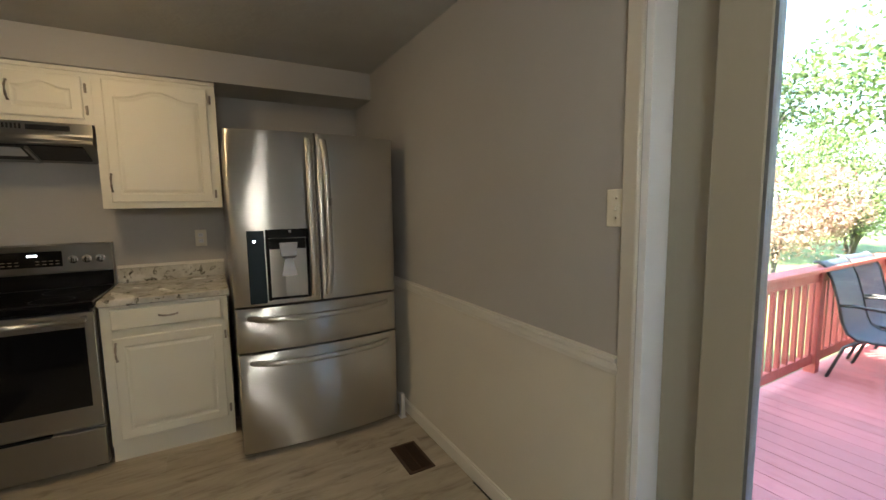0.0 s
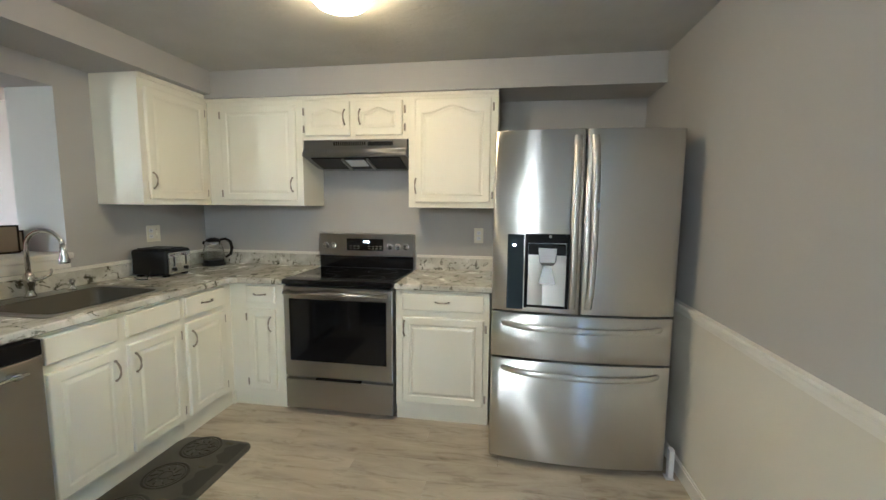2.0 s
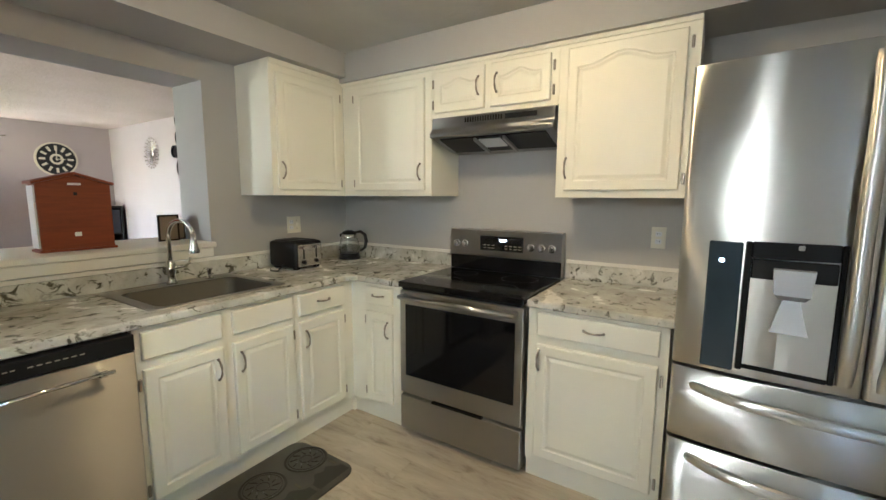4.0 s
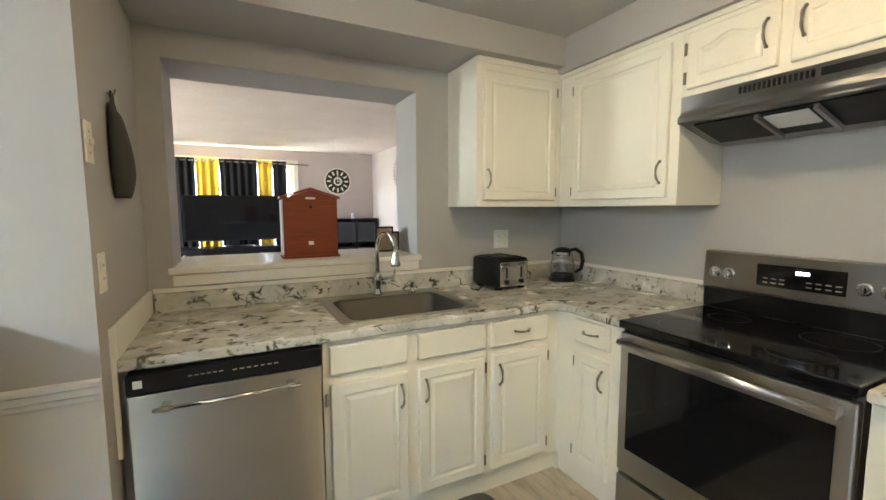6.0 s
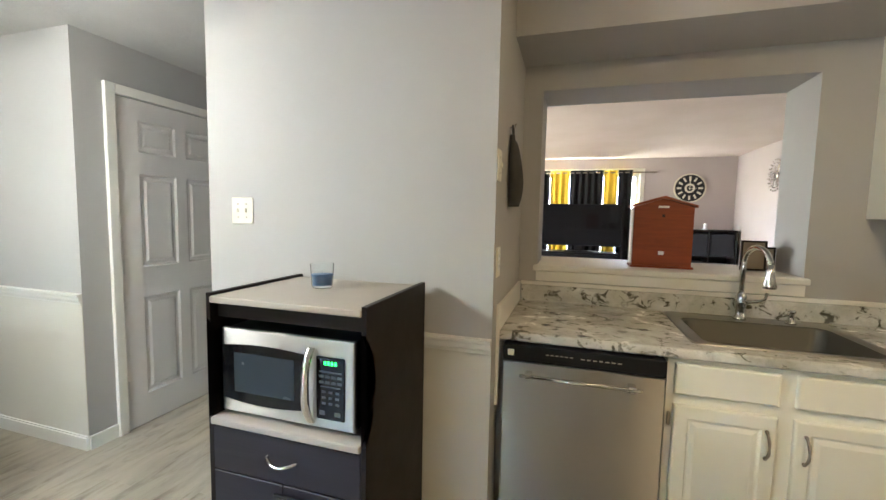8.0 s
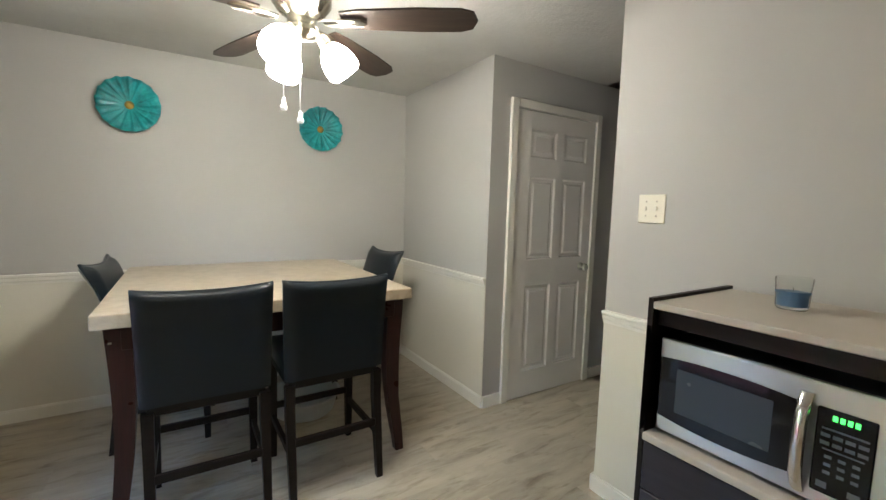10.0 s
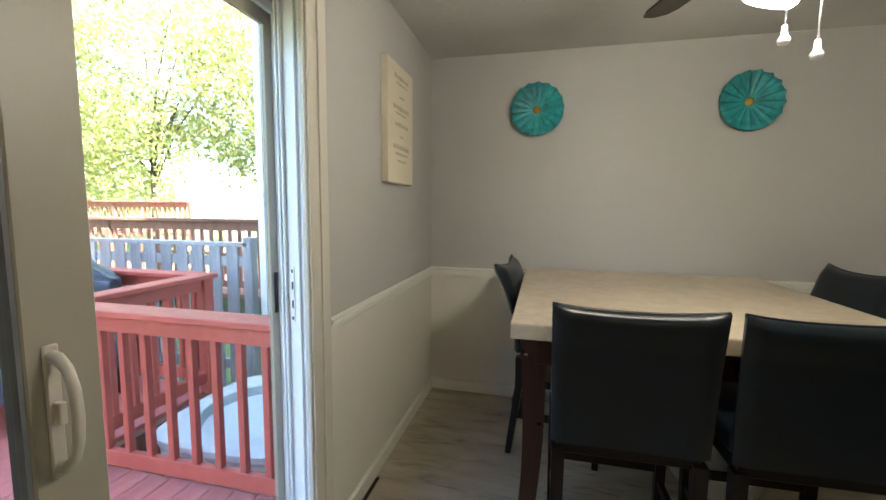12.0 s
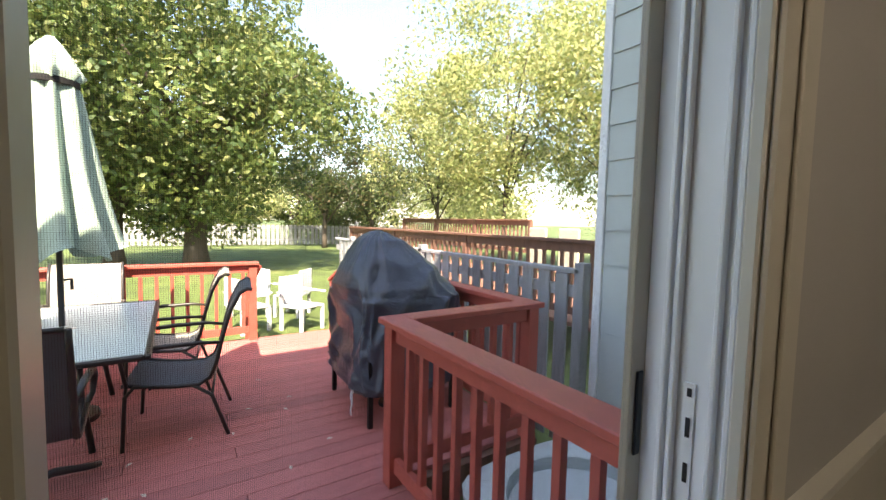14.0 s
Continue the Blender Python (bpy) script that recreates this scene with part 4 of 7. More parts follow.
def fridge():
    f = thing("refrigerator", pose(0.467, 2.270, 0), "stainless steel four-door refrigerator with a water and ice dispenser", "refrigerator")
    w, BOW = 0.913, 0.040
    part("body", boxes([(0.006, w - 0.006, 0.008, 0.86, 0.03, 1.775)], 0.006), STEELD, f, "dark grey cabinet body")
    part("gasket", boxes([(0.012, w - 0.012, -0.004, 0.0075, 0.04, 1.78)]), DARKW, f)
    part("foot", boxes([(0.03, 0.08, 0.03, 0.08, 0.0, 0.03), (w - 0.08, w - 0.03, 0.03, 0.08, 0.0, 0.03)]), BLACKP, f)
    part("hinge_cover", boxes([(0.01, 0.10, 0.0, 0.10, 1.776, 1.795), (w - 0.10, w - 0.01, 0.0, 0.10, 1.776, 1.795)], 0.005), STEELD, f)
    m = 0.447
    dl = part("door", bowed(0.0, m - 0.002, 0.862, 1.79, 0.078, BOW), STEEL, f, "bowed stainless steel upper door with dispenser", 45)
    dr = part("door", bowed(m + 0.003, w, 0.862, 1.79, 0.078, BOW), STEEL, f, "bowed stainless steel upper door", 45)
    d1 = part("drawer", bowed(0.0, w, 0.608, 0.850, 0.074, BOW), STEEL, f, "stainless steel middle drawer", 45)
    d2 = part("drawer", bowed(0.0, w, 0.035, 0.596, 0.074, BOW), STEEL, f, "stainless steel freezer drawer", 45)
    for d, s in ((dl, -1), (dr, 1)):
        x = m + s * 0.040
        bm = bmesh.new()
        prof = []
        for k in range(25):
            u = -1 + k / 12
            prof.append((x + s * 0.006 * (1 - u * u), -0.070 - 0.052 * (1 - abs(u) ** 5), 1.325 + u * 0.435))
        rs = []
        for (px, py, pz) in prof:
            rs.append([bm.verts.new((px + a, py + b, pz)) for a, b in ((-0.019, 0.010), (-0.017, -0.006), (-0.008, -0.013), (0.008, -0.013), (0.017, -0.006), (0.019, 0.010))])
        for p, q in zip(rs, rs[1:]):
            for i in range(6):
                bm.faces.new((p[i], p[(i + 1) % 6], q[(i + 1) % 6], q[i]))
        bm.faces.new(rs[0])
        bm.faces.new(rs[-1])
        part("handle", bm, STEEL, d, "long bowed steel handle", 50)
    for d, z in ((d1, 0.795), (d2, 0.548)):
        bm = bmesh.new()
        rs = []
        for k in range(25):
            u = -1 + k / 12
            px, py, pz = 0.457 + u * 0.41, -0.058 - 0.054 * (1 - abs(u) ** 6) + 0.8 * BOW * u * u, z - 0.012 * (1 - u * u)
            rs.append([bm.verts.new((px, py + b, pz + a)) for a, b in ((-0.015, 0.008), (-0.014, -0.006), (-0.006, -0.011), (0.006, -0.011), (0.014, -0.006), (0.015, 0.008))])
        for p, q in zip(rs, rs[1:]):
            for i in range(6):
                bm.faces.new((p[i], p[(i + 1) % 6], q[(i + 1) % 6], q[i]))
        bm.faces.new(rs[0])
        bm.faces.new(rs[-1])
        part("handle", bm, STEEL, d, "wide bowed steel handle", 50)
    # dispenser, turned to follow the bowed door
    turned = Matrix.Translation((0.2305, -0.0665, 0)) @ Matrix.Rotation(radians(-6.0), 4, "Z") @ Matrix.Translation((-0.2305, 0.079, 0))
    y = -0.079
    part("dispenser", boxes([(0.075, 0.163, y - 0.004, y + 0.02, 0.872, 1.268)], 0.006, 2), PANELB, dl, "glossy dark blue-grey dispenser panel").matrix_basis = turned
    fr = boxes([(0.166, 0.182, y - 0.005, y + 0.03, 0.888, 1.272), (0.372, 0.386, y - 0.005, y + 0.03, 0.888, 1.272), (0.182, 0.372, y - 0.005, y + 0.03, 1.225, 1.272), (0.182, 0.372, y - 0.005, y + 0.03, 0.888, 0.902)], 0.003)
    part("dispenser_frame", fr, BLACKP, dl, "black dispenser surround").matrix_basis = turned
    part("dispenser_back", boxes([(0.182, 0.372, y - 0.001, y + 0.004, 0.902, 1.225)]), STEEL, dl, "brushed grey dispenser recess").matrix_basis = turned
    part("dispenser_shelf", boxes([(0.184, 0.370, y - 0.014, y - 0.0015, 1.165, 1.222)], 0.003), BLACKP, dl, "black dispenser head").matrix_basis = turned
    bm = bmesh.new()
    loft(bm, [[(0.235, y - 0.002, 1.20), (0.325, y - 0.002, 1.20), (0.325, y - 0.045, 1.20), (0.235, y - 0.045, 1.20)], [(0.238, y - 0.002, 1.13), (0.322, y - 0.002, 1.13), (0.318, y - 0.05, 1.13), (0.242, y - 0.05, 1.13)],
              [(0.25, y - 0.002, 1.115), (0.31, y - 0.002, 1.115), (0.308, y - 0.03, 1.115), (0.252, y - 0.03, 1.115)]])
    bm.faces.new([v for v in bm.verts][:4])
    part("ice_spout", bm, DISPM, dl, "grey ice spout").matrix_basis = turned
    bm = bmesh.new()
    loft(bm, [[(0.262, y - 0.002, 1.115), (0.298, y - 0.002, 1.115), (0.298, y - 0.016, 1.115), (0.262, y - 0.016, 1.115)], [(0.238, y - 0.002, 1.02), (0.322, y - 0.002, 1.02), (0.322, y - 0.034, 1.02), (0.238, y - 0.034, 1.02)]])
    part("paddle", bm, DISPM, dl, "bright dispenser paddle").matrix_basis = turned
    part("indicator", boxes([(0.105, 0.117, y - 0.0052, y - 0.004, 1.205, 1.215)]), LEDW, dl, "small white status light").matrix_basis = turned
    part("badge", boxes([(0.262, 0.298, y - 0.012, y - 0.005, 1.252, 1.268)], 0.002), STEELD, dl).matrix_basis = turned
    part("sensor", boxes([(m + 0.045, m + 0.062, -0.138, -0.134, 1.395, 1.435)], 0.001), STEELD, dr)


fridge()
paper = thing("folded_paper", pose(1.40, 2.215, 0.0), "white folded paper on the floor beside the refrigerator", "paper")
part("sheet", boxes([(-0.012, 0.03, 0.0, 0.05, 0.001, 0.006), (0.0, 0.025, 0.01, 0.045, 0.006, 0.16)], 0.001), WHITEP, paper)


# ---- stove ----
STOVEM = steel("dark_stove_steel", (0.46, 0.45, 0.435), 0.30)


def stove():
    s = thing("stove", pose(-0.925, 2.545, 0), "stainless steel electric stove with a black glass top and oven", "stove")
    w = 0.757
    part("body", boxes([(0.003, w - 0.003, 0.035, 0.635, 0.03, 0.885)]), STEELD, s, "grey stove body")
    part("foot", boxes([(x, x + 0.04, y, y + 0.04, 0, 0.03) for x in (0.03, w - 0.07) for y in (0.06, 0.55)]), BLACKP, s)
    part("cooktop", boxes([(0.0, w, -0.012, 0.57, 0.886, 0.920)], 0.006, 2), BLACKG, s, "black ceramic glass cooktop")
    c = bmesh.new()
    for x, y, r in ((0.2, 0.15, 0.11), (0.56, 0.15, 0.09), (0.2, 0.42, 0.075), (0.56, 0.42, 0.105)):
        lathe(c, [(r - 0.0015, 0.9203), (r, 0.9206), (r + 0.0015, 0.9203)], 40, x, y)
    part("burner_ring", c, RINGM, s, "faint dark burner rings")
    d = part("oven_door", boxes([(0.004, w - 0.004, 0.0, 0.034, 0.258, 0.868)], 0.006, 2), STOVEM, s, "steel oven door")
    part("window", boxes([(0.045, w - 0.045, -0.004, -0.0005, 0.368, 0.790)], 0.002), BLACKG, d, "black glass oven window")
    part("vent_strip", boxes([(0.02, w - 0.02, 0.004, 0.03, 0.870, 0.884)]), BLACKP, s)
    h = part("handle", tube(bmesh.new(), [(0.03, -0.048, 0.838), (w - 0.03, -0.048, 0.838)], 0.0125, 12), STOVEM, d, "round steel oven handle", True)
    part("bracket", boxes([(x - 0.014, x + 0.014, -0.048, -0.0005, 0.824, 0.852) for x in (0.045, w - 0.045)], 0.004), STOVEM, h)
    r = part("drawer", boxes([(0.004, w - 0.004, 0.0, 0.034, 0.032, 0.238)], 0.006, 2), STOVEM, s, "steel storage drawer")
    part("grip", boxes([(0.22, w - 0.22, -0.002, 0.02, 0.2385, 0.2475)]), BLACKP, r)
    bm = bmesh.new()
    sec = [(0.575, 0.921), (0.575, 1.015), (0.560, 1.022), (0.570, 1.182), (0.60, 1.188), (0.635, 1.185), (0.635, 0.921)]
    lo = [[bm.verts.new((x, y, z)) for y, z in sec] for x in (0.0, w)]
    for i in range(len(sec)):
        bm.faces.new((lo[0][i], lo[0][(i + 1) % len(sec)], lo[1][(i + 1) % len(sec)], lo[1][i]))
    bm.faces.new(lo[0])
    bm.faces.new(lo[1])
    b = part("back_guard", bm, STOVEM, s, "steel control panel at the back")
    part("glass_riser", boxes([(0.002, w - 0.002, 0.569, 0.5745, 0.921, 1.012)]), BLACKG, s, "black glass riser")
    part("display", boxes([(0.225, 0.520, 0.5585, 0.566, 1.055, 1.148)], 0.002), BLACKG, b, "black display panel")
    part("clock_digits", boxes([(0.365 + k * 0.012, 0.373 + k * 0.012, 0.5575, 0.5583, 1.118, 1.130) for k in range(4)]), LEDW, b, "white clock digits")
    bars = [(0.25 + k * 0.03, 0.268 + k * 0.03, 0.5577, 0.5583, z, z + 0.004) for k in range(9) for z in (1.07, 1.088) if k not in (3, 4)]
    part("lettering_bars", boxes(bars), GREYTXT, b, kind="stuff")
    for x in (0.055, 0.115, 0.570, 0.635, 0.700):
        k = bmesh.new()
        lathe(k, [(0, 0), (0.024, 0), (0.024, 0.006), (0.018, 0.008), (0.017, 0.026), (0.014, 0.03), (0, 0.031)], 18)
        box(k, -0.004, 0.004, -0.019, 0.019, 0.026, 0.036, 0.001)
        bmesh.ops.rotate(k, verts=k.verts, matrix=Matrix.Rotation(radians(90), 3, "X"))
        bmesh.ops.translate(k, verts=k.verts, vec=(x, 0.563, 1.092))
        part("knob", k, CHROME, b, "bright steel control knob", 40)


stove()


# ---- range hood ----
HOODM = steel("dark_hood_steel", (0.36, 0.355, 0.34), 0.38)


def hood():
    h = thing("range_hood", pose(-0.908, YU, 0), "dark grey steel under-cabinet range hood above the stove", "range hood")
    w = 0.752
    sec = [(0.33, 1.861), (-0.010, 1.861), (-0.016, 1.800), (-0.020, 1.790), (-0.038, 1.772), (-0.042, 1.766), (-0.042, 1.750), (-0.036, 1.744), (-0.020, 1.745), (0.205, 1.682), (0.33, 1.676)]
    bm = bmesh.new()
    lo = [[bm.verts.new((x, y, z)) for y, z in sec] for x in (0.0, w)]
    for i in range(len(sec)):
        bm.faces.new((lo[0][i], lo[0][(i + 1) % len(sec)], lo[1][(i + 1) % len(sec)], lo[1][i]))
    bm.faces.new(lo[0])
    bm.faces.new(lo[1])
    part("shell", bm, HOODM, h, "dark grey steel shell")
    m = pose(0, 0.095, 1.7122, math.degrees(math.atan2(-0.063, 0.225)), 0, 0)
    bm = boxes([(0.05, w - 0.05, -0.105, 0.105, -0.008, -0.001)])
    o = part("underside_filter", bm, BLACKP, h, "dark underside filter")
    o.matrix_basis = m
    o = part("lamp_lens", boxes([(0.30, 0.44, -0.085, 0.030, -0.018, -0.009)], 0.004), WHITEP, h, "pale lamp lens")
    o.matrix_basis = m
    for x in (0.28, 0.46):
        o = part("rib", boxes([(x, x + 0.014, -0.105, 0.105, -0.026, -0.009)]), STEELD, h)
        o.matrix_basis = m
    o = part("switch_panel", boxes([(0.475, 0.655, -0.0155, -0.0125, 1.818, 1.845)]), BLACKP, h, "black switch panel")
    o = part("vent_grille", boxes([(0.225 + k * 0.016, 0.234 + k * 0.016, -0.0155, -0.0125, 1.820, 1.846) for k in range(15)]), BLACKP, h)


hood()


# ---- small kitchen things ----
def toaster():
    t = thing("toaster", pose(-1.685, 2.435, CZ1, 0, 0, 92), "black and chrome four-slice toaster on the worktop", "toaster")
    bm = boxes([(0, 0.235, 0.0, 0.265, 0.012, 0.185)], 0.022, 3)
    part("body", bm, BLACKP, t, "black toaster shell", 40)
    part("front_plate", boxes([(0.018, 0.217, -0.006, 0.002, 0.02, 0.165)], 0.006, 2), CHROME, t, "chrome front plate")
    part("top_plate", boxes([(0.03, 0.205, 0.03, 0.235, 0.1845, 0.19)], 0.002), BLACKP, t, "black top plate")
    part("slot", boxes([(x, x + 0.022, 0.05 + k * 0.09, 0.13 + k * 0.09, 0.1895, 0.1915) for k in (0, 1) for x in (0.065, 0.145)]), DARKW, t)
    for x in (0.065, 0.170):
        part("lever_track", boxes([(x - 0.006, x + 0.006, -0.0075, -0.006, 0.07, 0.155)]), DARKW, t)
        part("lever", boxes([(x - 0.018, x + 0.018, -0.03, -0.008, 0.135, 0.152)], 0.004, 2), CHROME, t, "chrome lever")
        k = bmesh.new()
        lathe(k, [(0, 0), (0.014, 0), (0.012, 0.012), (0, 0.013)], 14)
        bmesh.ops.rotate(k, verts=k.verts, matrix=Matrix.Rotation(radians(90), 3, "X"))
        bmesh.ops.translate(k, verts=k.verts, vec=(x, -0.006, 0.05))
        part("knob", k, BLACKP, t, "", True)
    part("foot", boxes([(x, x + 0.03, y, y + 0.03, 0, 0.012) for x in (0.02, 0.185) for y in (0.02, 0.21)]), BLACKP, t)
    part("power_cord", tube(bmesh.new(), [(-0.0, 0.12, 0.03), (-0.05, 0.10, 0.008), (-0.09, 0.06, 0.006), (-0.10, 0.12, 0.006), (-0.04, 0.2, 0.006)], 0.004, 6), BLACKP, t, "black power cord", True)


toaster()
ket = thing("kettle", pose(-1.80, 3.03, CZ1), "glass electric kettle with black lid, base and handle", "kettle")
part("base", lathe(bmesh.new(), [(0, 0), (0.085, 0), (0.085, 0.016), (0.076, 0.024), (0.074, 0.045), (0, 0.045)], 24), BLACKP, ket, "black kettle base", 40)
part("carafe", lathe(bmesh.new(), [(0.072, 0.045), (0.077, 0.07), (0.074, 0.12), (0.060, 0.17), (0.054, 0.19), (0.051, 0.19), (0.057, 0.17), (0.071, 0.12), (0.074, 0.07), (0.069, 0.047)], 28), GLASS, ket, "clear glass jug", True)
part("collar", lathe(bmesh.new(), [(0.062, 0.165), (0.064, 0.17), (0.057, 0.192), (0.053, 0.192)], 24), CHROME, ket, "steel collar", True)
part("lid", lathe(bmesh.new(), [(0, 0.222), (0.02, 0.222), (0.05, 0.21), (0.057, 0.198), (0.055, 0.191), (0, 0.191)], 24), BLACKP, ket, "black lid", 50)
part("handle", tube(bmesh.new(), [(0.05, 0.02, 0.205), (0.085, 0.035, 0.212), (0.118, 0.048, 0.19), (0.128, 0.052, 0.14), (0.118, 0.048, 0.09), (0.082, 0.034, 0.062)], [0.011, 0.012, 0.013, 0.013, 0.012, 0.009], 10), BLACKP, ket, "black loop handle", True)
part("spout", boxes([(-0.075, -0.045, -0.035, -0.005, 0.165, 0.195)], 0.008), BLACKP, ket)


def plate(m, w, h, holes, label, name="light_switch", cat="light switch"):
    """A wall plate facing -y in local space, centred."""
    p = thing(name, m, label, cat)
    part("plate", boxes([(-w / 2, w / 2, -0.006, -0.0005, -h / 2, h / 2)], 0.0025, 2), PLATEW, p)
    for kind, x, z in holes:
        if kind == "toggle":
            part("toggle", boxes([(x - 0.004, x + 0.004, -0.016, -0.006, z - 0.008, z + 0.010)], 0.002), PLATEW, p)
            for s in (-0.03, 0.03):
                part("screw", boxes([(x - 0.003, x + 0.003, -0.0068, -0.006, z + s - 0.003, z + s + 0.003)], 0.001), NICKEL, p)
        else:
            part("socket", boxes([(x - 0.015, x + 0.015, -0.0075, -0.006, z - 0.013, z + 0.013)], 0.003), WHITEP, p)
            part("slot", boxes([(x - 0.007, x - 0.005, -0.0082, -0.0075, z - 0.002, z + 0.006), (x + 0.005, x + 0.007, -0.0082, -0.0075, z - 0.002, z + 0.006)]), DARKW, p)


plate(pose(XW, 2.675, 1.19, 0, 0, 90), 0.115, 0.118, [("socket", -0.024, 0.02), ("socket", -0.024, -0.02), ("toggle", 0.024, 0)], "cream combined switch and outlet plate above the worktop", "wall_outlet", "outlet")
plate(pose(0.322, YN, 1.183), 0.070, 0.115, [("socket", 0, 0.02), ("socket", 0, -0.02)], "cream outlet plate on the wall beside the stove", "wall_outlet", "outlet")
plate(pose(XP, -0.425, 1.385, 0, 0, 90), 0.118, 0.120, [("toggle", -0.023, 0), ("toggle", 0.023, 0)], "white double switch plate above the microwave cart")
plate(pose(-1.245, YP1, 1.575, 0, 0, 180), 0.070, 0.118, [("toggle", 0, 0)], "cream single switch plate on the nook side wall")
plate(pose(-1.275, YP1, 1.20, 0, 0, 180), 0.070, 0.118, [("socket", 0, 0.02), ("socket", 0, -0.02)], "cream outlet plate on the nook side wall", "wall_outlet", "outlet")
plate(pose(XE, 0.678, 1.372, 0, 0, -90), 0.070, 0.115, [("toggle", 0, 0)], "white switch plate beside the sliding door")

hang = thing("oven_mitt", pose(-1.50, YP1 + 0.002, 1.425, 0, 0, 180), "dark grey quilted oven mitt hanging on the nook wall", "oven mitt")
bm = bmesh.new()
rings = []
for k in range(21):
    v = k / 20
    half = 0.056 * (1 - (2 * max(0.0, 0.35 - v) / 0.7) ** 2 * 0.75) - 0.016 * max(0.0, v - 0.35) / 0.65
    deep = 0.014 + 0.020 * math.sin(math.pi * min(1.0, 0.12 + v * 0.95)) ** 0.8 * (1 - 0.45 * v)
    if v > 0.94:
        half, deep = half * 0.75, deep * 0.7
    ring = []
    for i in range(24):
        a = 2 * math.pi * i / 24
        c, s_ = math.cos(a), math.sin(a)
        ring.append((half * math.copysign(abs(c) ** 0.8, c) + 0.006 * math.sin(9 * v), -deep - 0.001 + deep * math.copysign(abs(s_) ** 0.8, s_), 0.31 * v))
    rings.append(ring)
r0 = loft(bm, rings)
bm.faces.new(r0[0][::-1])
part("pad", bm, MITT, hang, "", True)
part("hanging_loop", tube(bmesh.new(), [(-0.012, -0.015, 0.305), (-0.014, -0.012, 0.340), (0.0, -0.010, 0.352), (0.014, -0.012, 0.340), (0.012, -0.015, 0.305)], 0.004, 6), MITT, hang, "dark cloth loop", True)
part("hook", tube(bmesh.new(), [(0, -0.0, 0.345), (0, -0.02, 0.345), (0, -0.024, 0.360)], 0.003, 8), NICKEL, hang, "small metal hook", True)

# floor vent
vent = thing("floor_vent", pose(1.20, 1.665, 0), "rusty brown metal floor register beside the wall", "floor vent")
part("frame", boxes([(0, 0.15, 0, 0.018, 0, 0.006), (0, 0.15, 0.257, 0.275, 0, 0.006), (0, 0.018, 0.018, 0.257, 0, 0.006), (0.132, 0.15, 0.018, 0.257, 0, 0.006)], 0.0015), RUST, vent)
part("void", boxes([(0.018, 0.132, 0.018, 0.257, 0.0005, 0.0012)]), DARKW, vent)
for k in range(18):
    part("slat", boxes([(0.018, 0.132, 0.024 + k * 0.013, 0.029 + k * 0.013, 0.0013, 0.0055)]), RUST, vent)
part("bar", boxes([(0.073, 0.077, 0.018, 0.257, 0.0014, 0.0058)]), RUST, vent)

# kitchen mat
mat = thing("kitchen_mat", pose(-1.355, 0.98, 0), "dark brown cushioned mat with round motifs before the sink cabinet", "mat")
bm = bmesh.new()
loft(bm, [rrect(0, 0.46, 0, 1.17, 0.07, 0.001), rrect(0, 0.46, 0, 1.17, 0.07, 0.008), rrect(0.02, 0.44, 0.02, 1.15, 0.055, 0.014)])
part("pad", bm, MATB, mat, "", 30)
for cy in (0.06, 0.312, 0.565, 0.817, 1.07):
    if cy > 0.1:
        bm = bmesh.new()
        for r, e in ((0.103, 0.007), (0.088, 0.003), (0.030, 0.003)):
            lathe(bm, [(r - e, 0.0142), (r - e * 0.6, 0.0160), (r + e * 0.6, 0.0160), (r + e, 0.0142)], 36, 0.185, cy)
        for k in range(10):
            a = 2 * math.pi * k / 10
            tube(bm, [(0.185 + 0.042 * math.cos(a), cy + 0.042 * math.sin(a), 0.0146), (0.185 + 0.078 * math.cos(a + 0.3), cy + 0.078 * math.sin(a + 0.3), 0.0146)], 0.003, 5)
        part("ring_motif", bm, MATR, mat, "dark round motif", True)
    # a dark scalloped band along the open side
    bm = bmesh.new()
    top_, bot = [], []
    y0_, y1_ = max(0.03, cy - 0.118), min(1.14, cy + 0.118)
    for k in range(17):
        u = k / 16
        y = y0_ + (y1_ - y0_) * u
        top_.append(bm.verts.new((0.375 - 0.045 * math.sin(math.pi * u) ** 0.7 + 0.012 * math.sin(5 * math.pi * u), y, 0.0150)))
        bot.append(bm.verts.new((0.432, y, 0.0150)))
    for k in range(16):
        bm.faces.new((top_[k], bot[k], bot[k + 1], top_[k + 1]))
    part("border_motif", bm, MATR, mat, "dark scalloped border")
    part("motif_bar", boxes([(0.300, 0.345, min(cy + 0.085, 1.12), min(cy + 0.100, 1.135), 0.0142, 0.0158)], 0.001), MATL, mat, "faint ochre bar")

# kitchen ceiling lamp
kl = thing("ceiling_lamp", pose(-0.21, 1.88, ZC), "lit flush dome ceiling lamp glowing warm", "ceiling lamp")
part("base", lathe(bmesh.new(), [(0, -0.0005), (0.138, -0.0005), (0.142, -0.018), (0.134, -0.022), (0, -0.022)], 32), PLATEW, kl, "", 40)
part("shade", lathe(bmesh.new(), [(0.130, -0.0225), (0.132, -0.036), (0.110, -0.062), (0.07, -0.080), (0.02, -0.089), (0, -0.089)], 32), LAMPW, kl, "lit warm white glass dome", True)


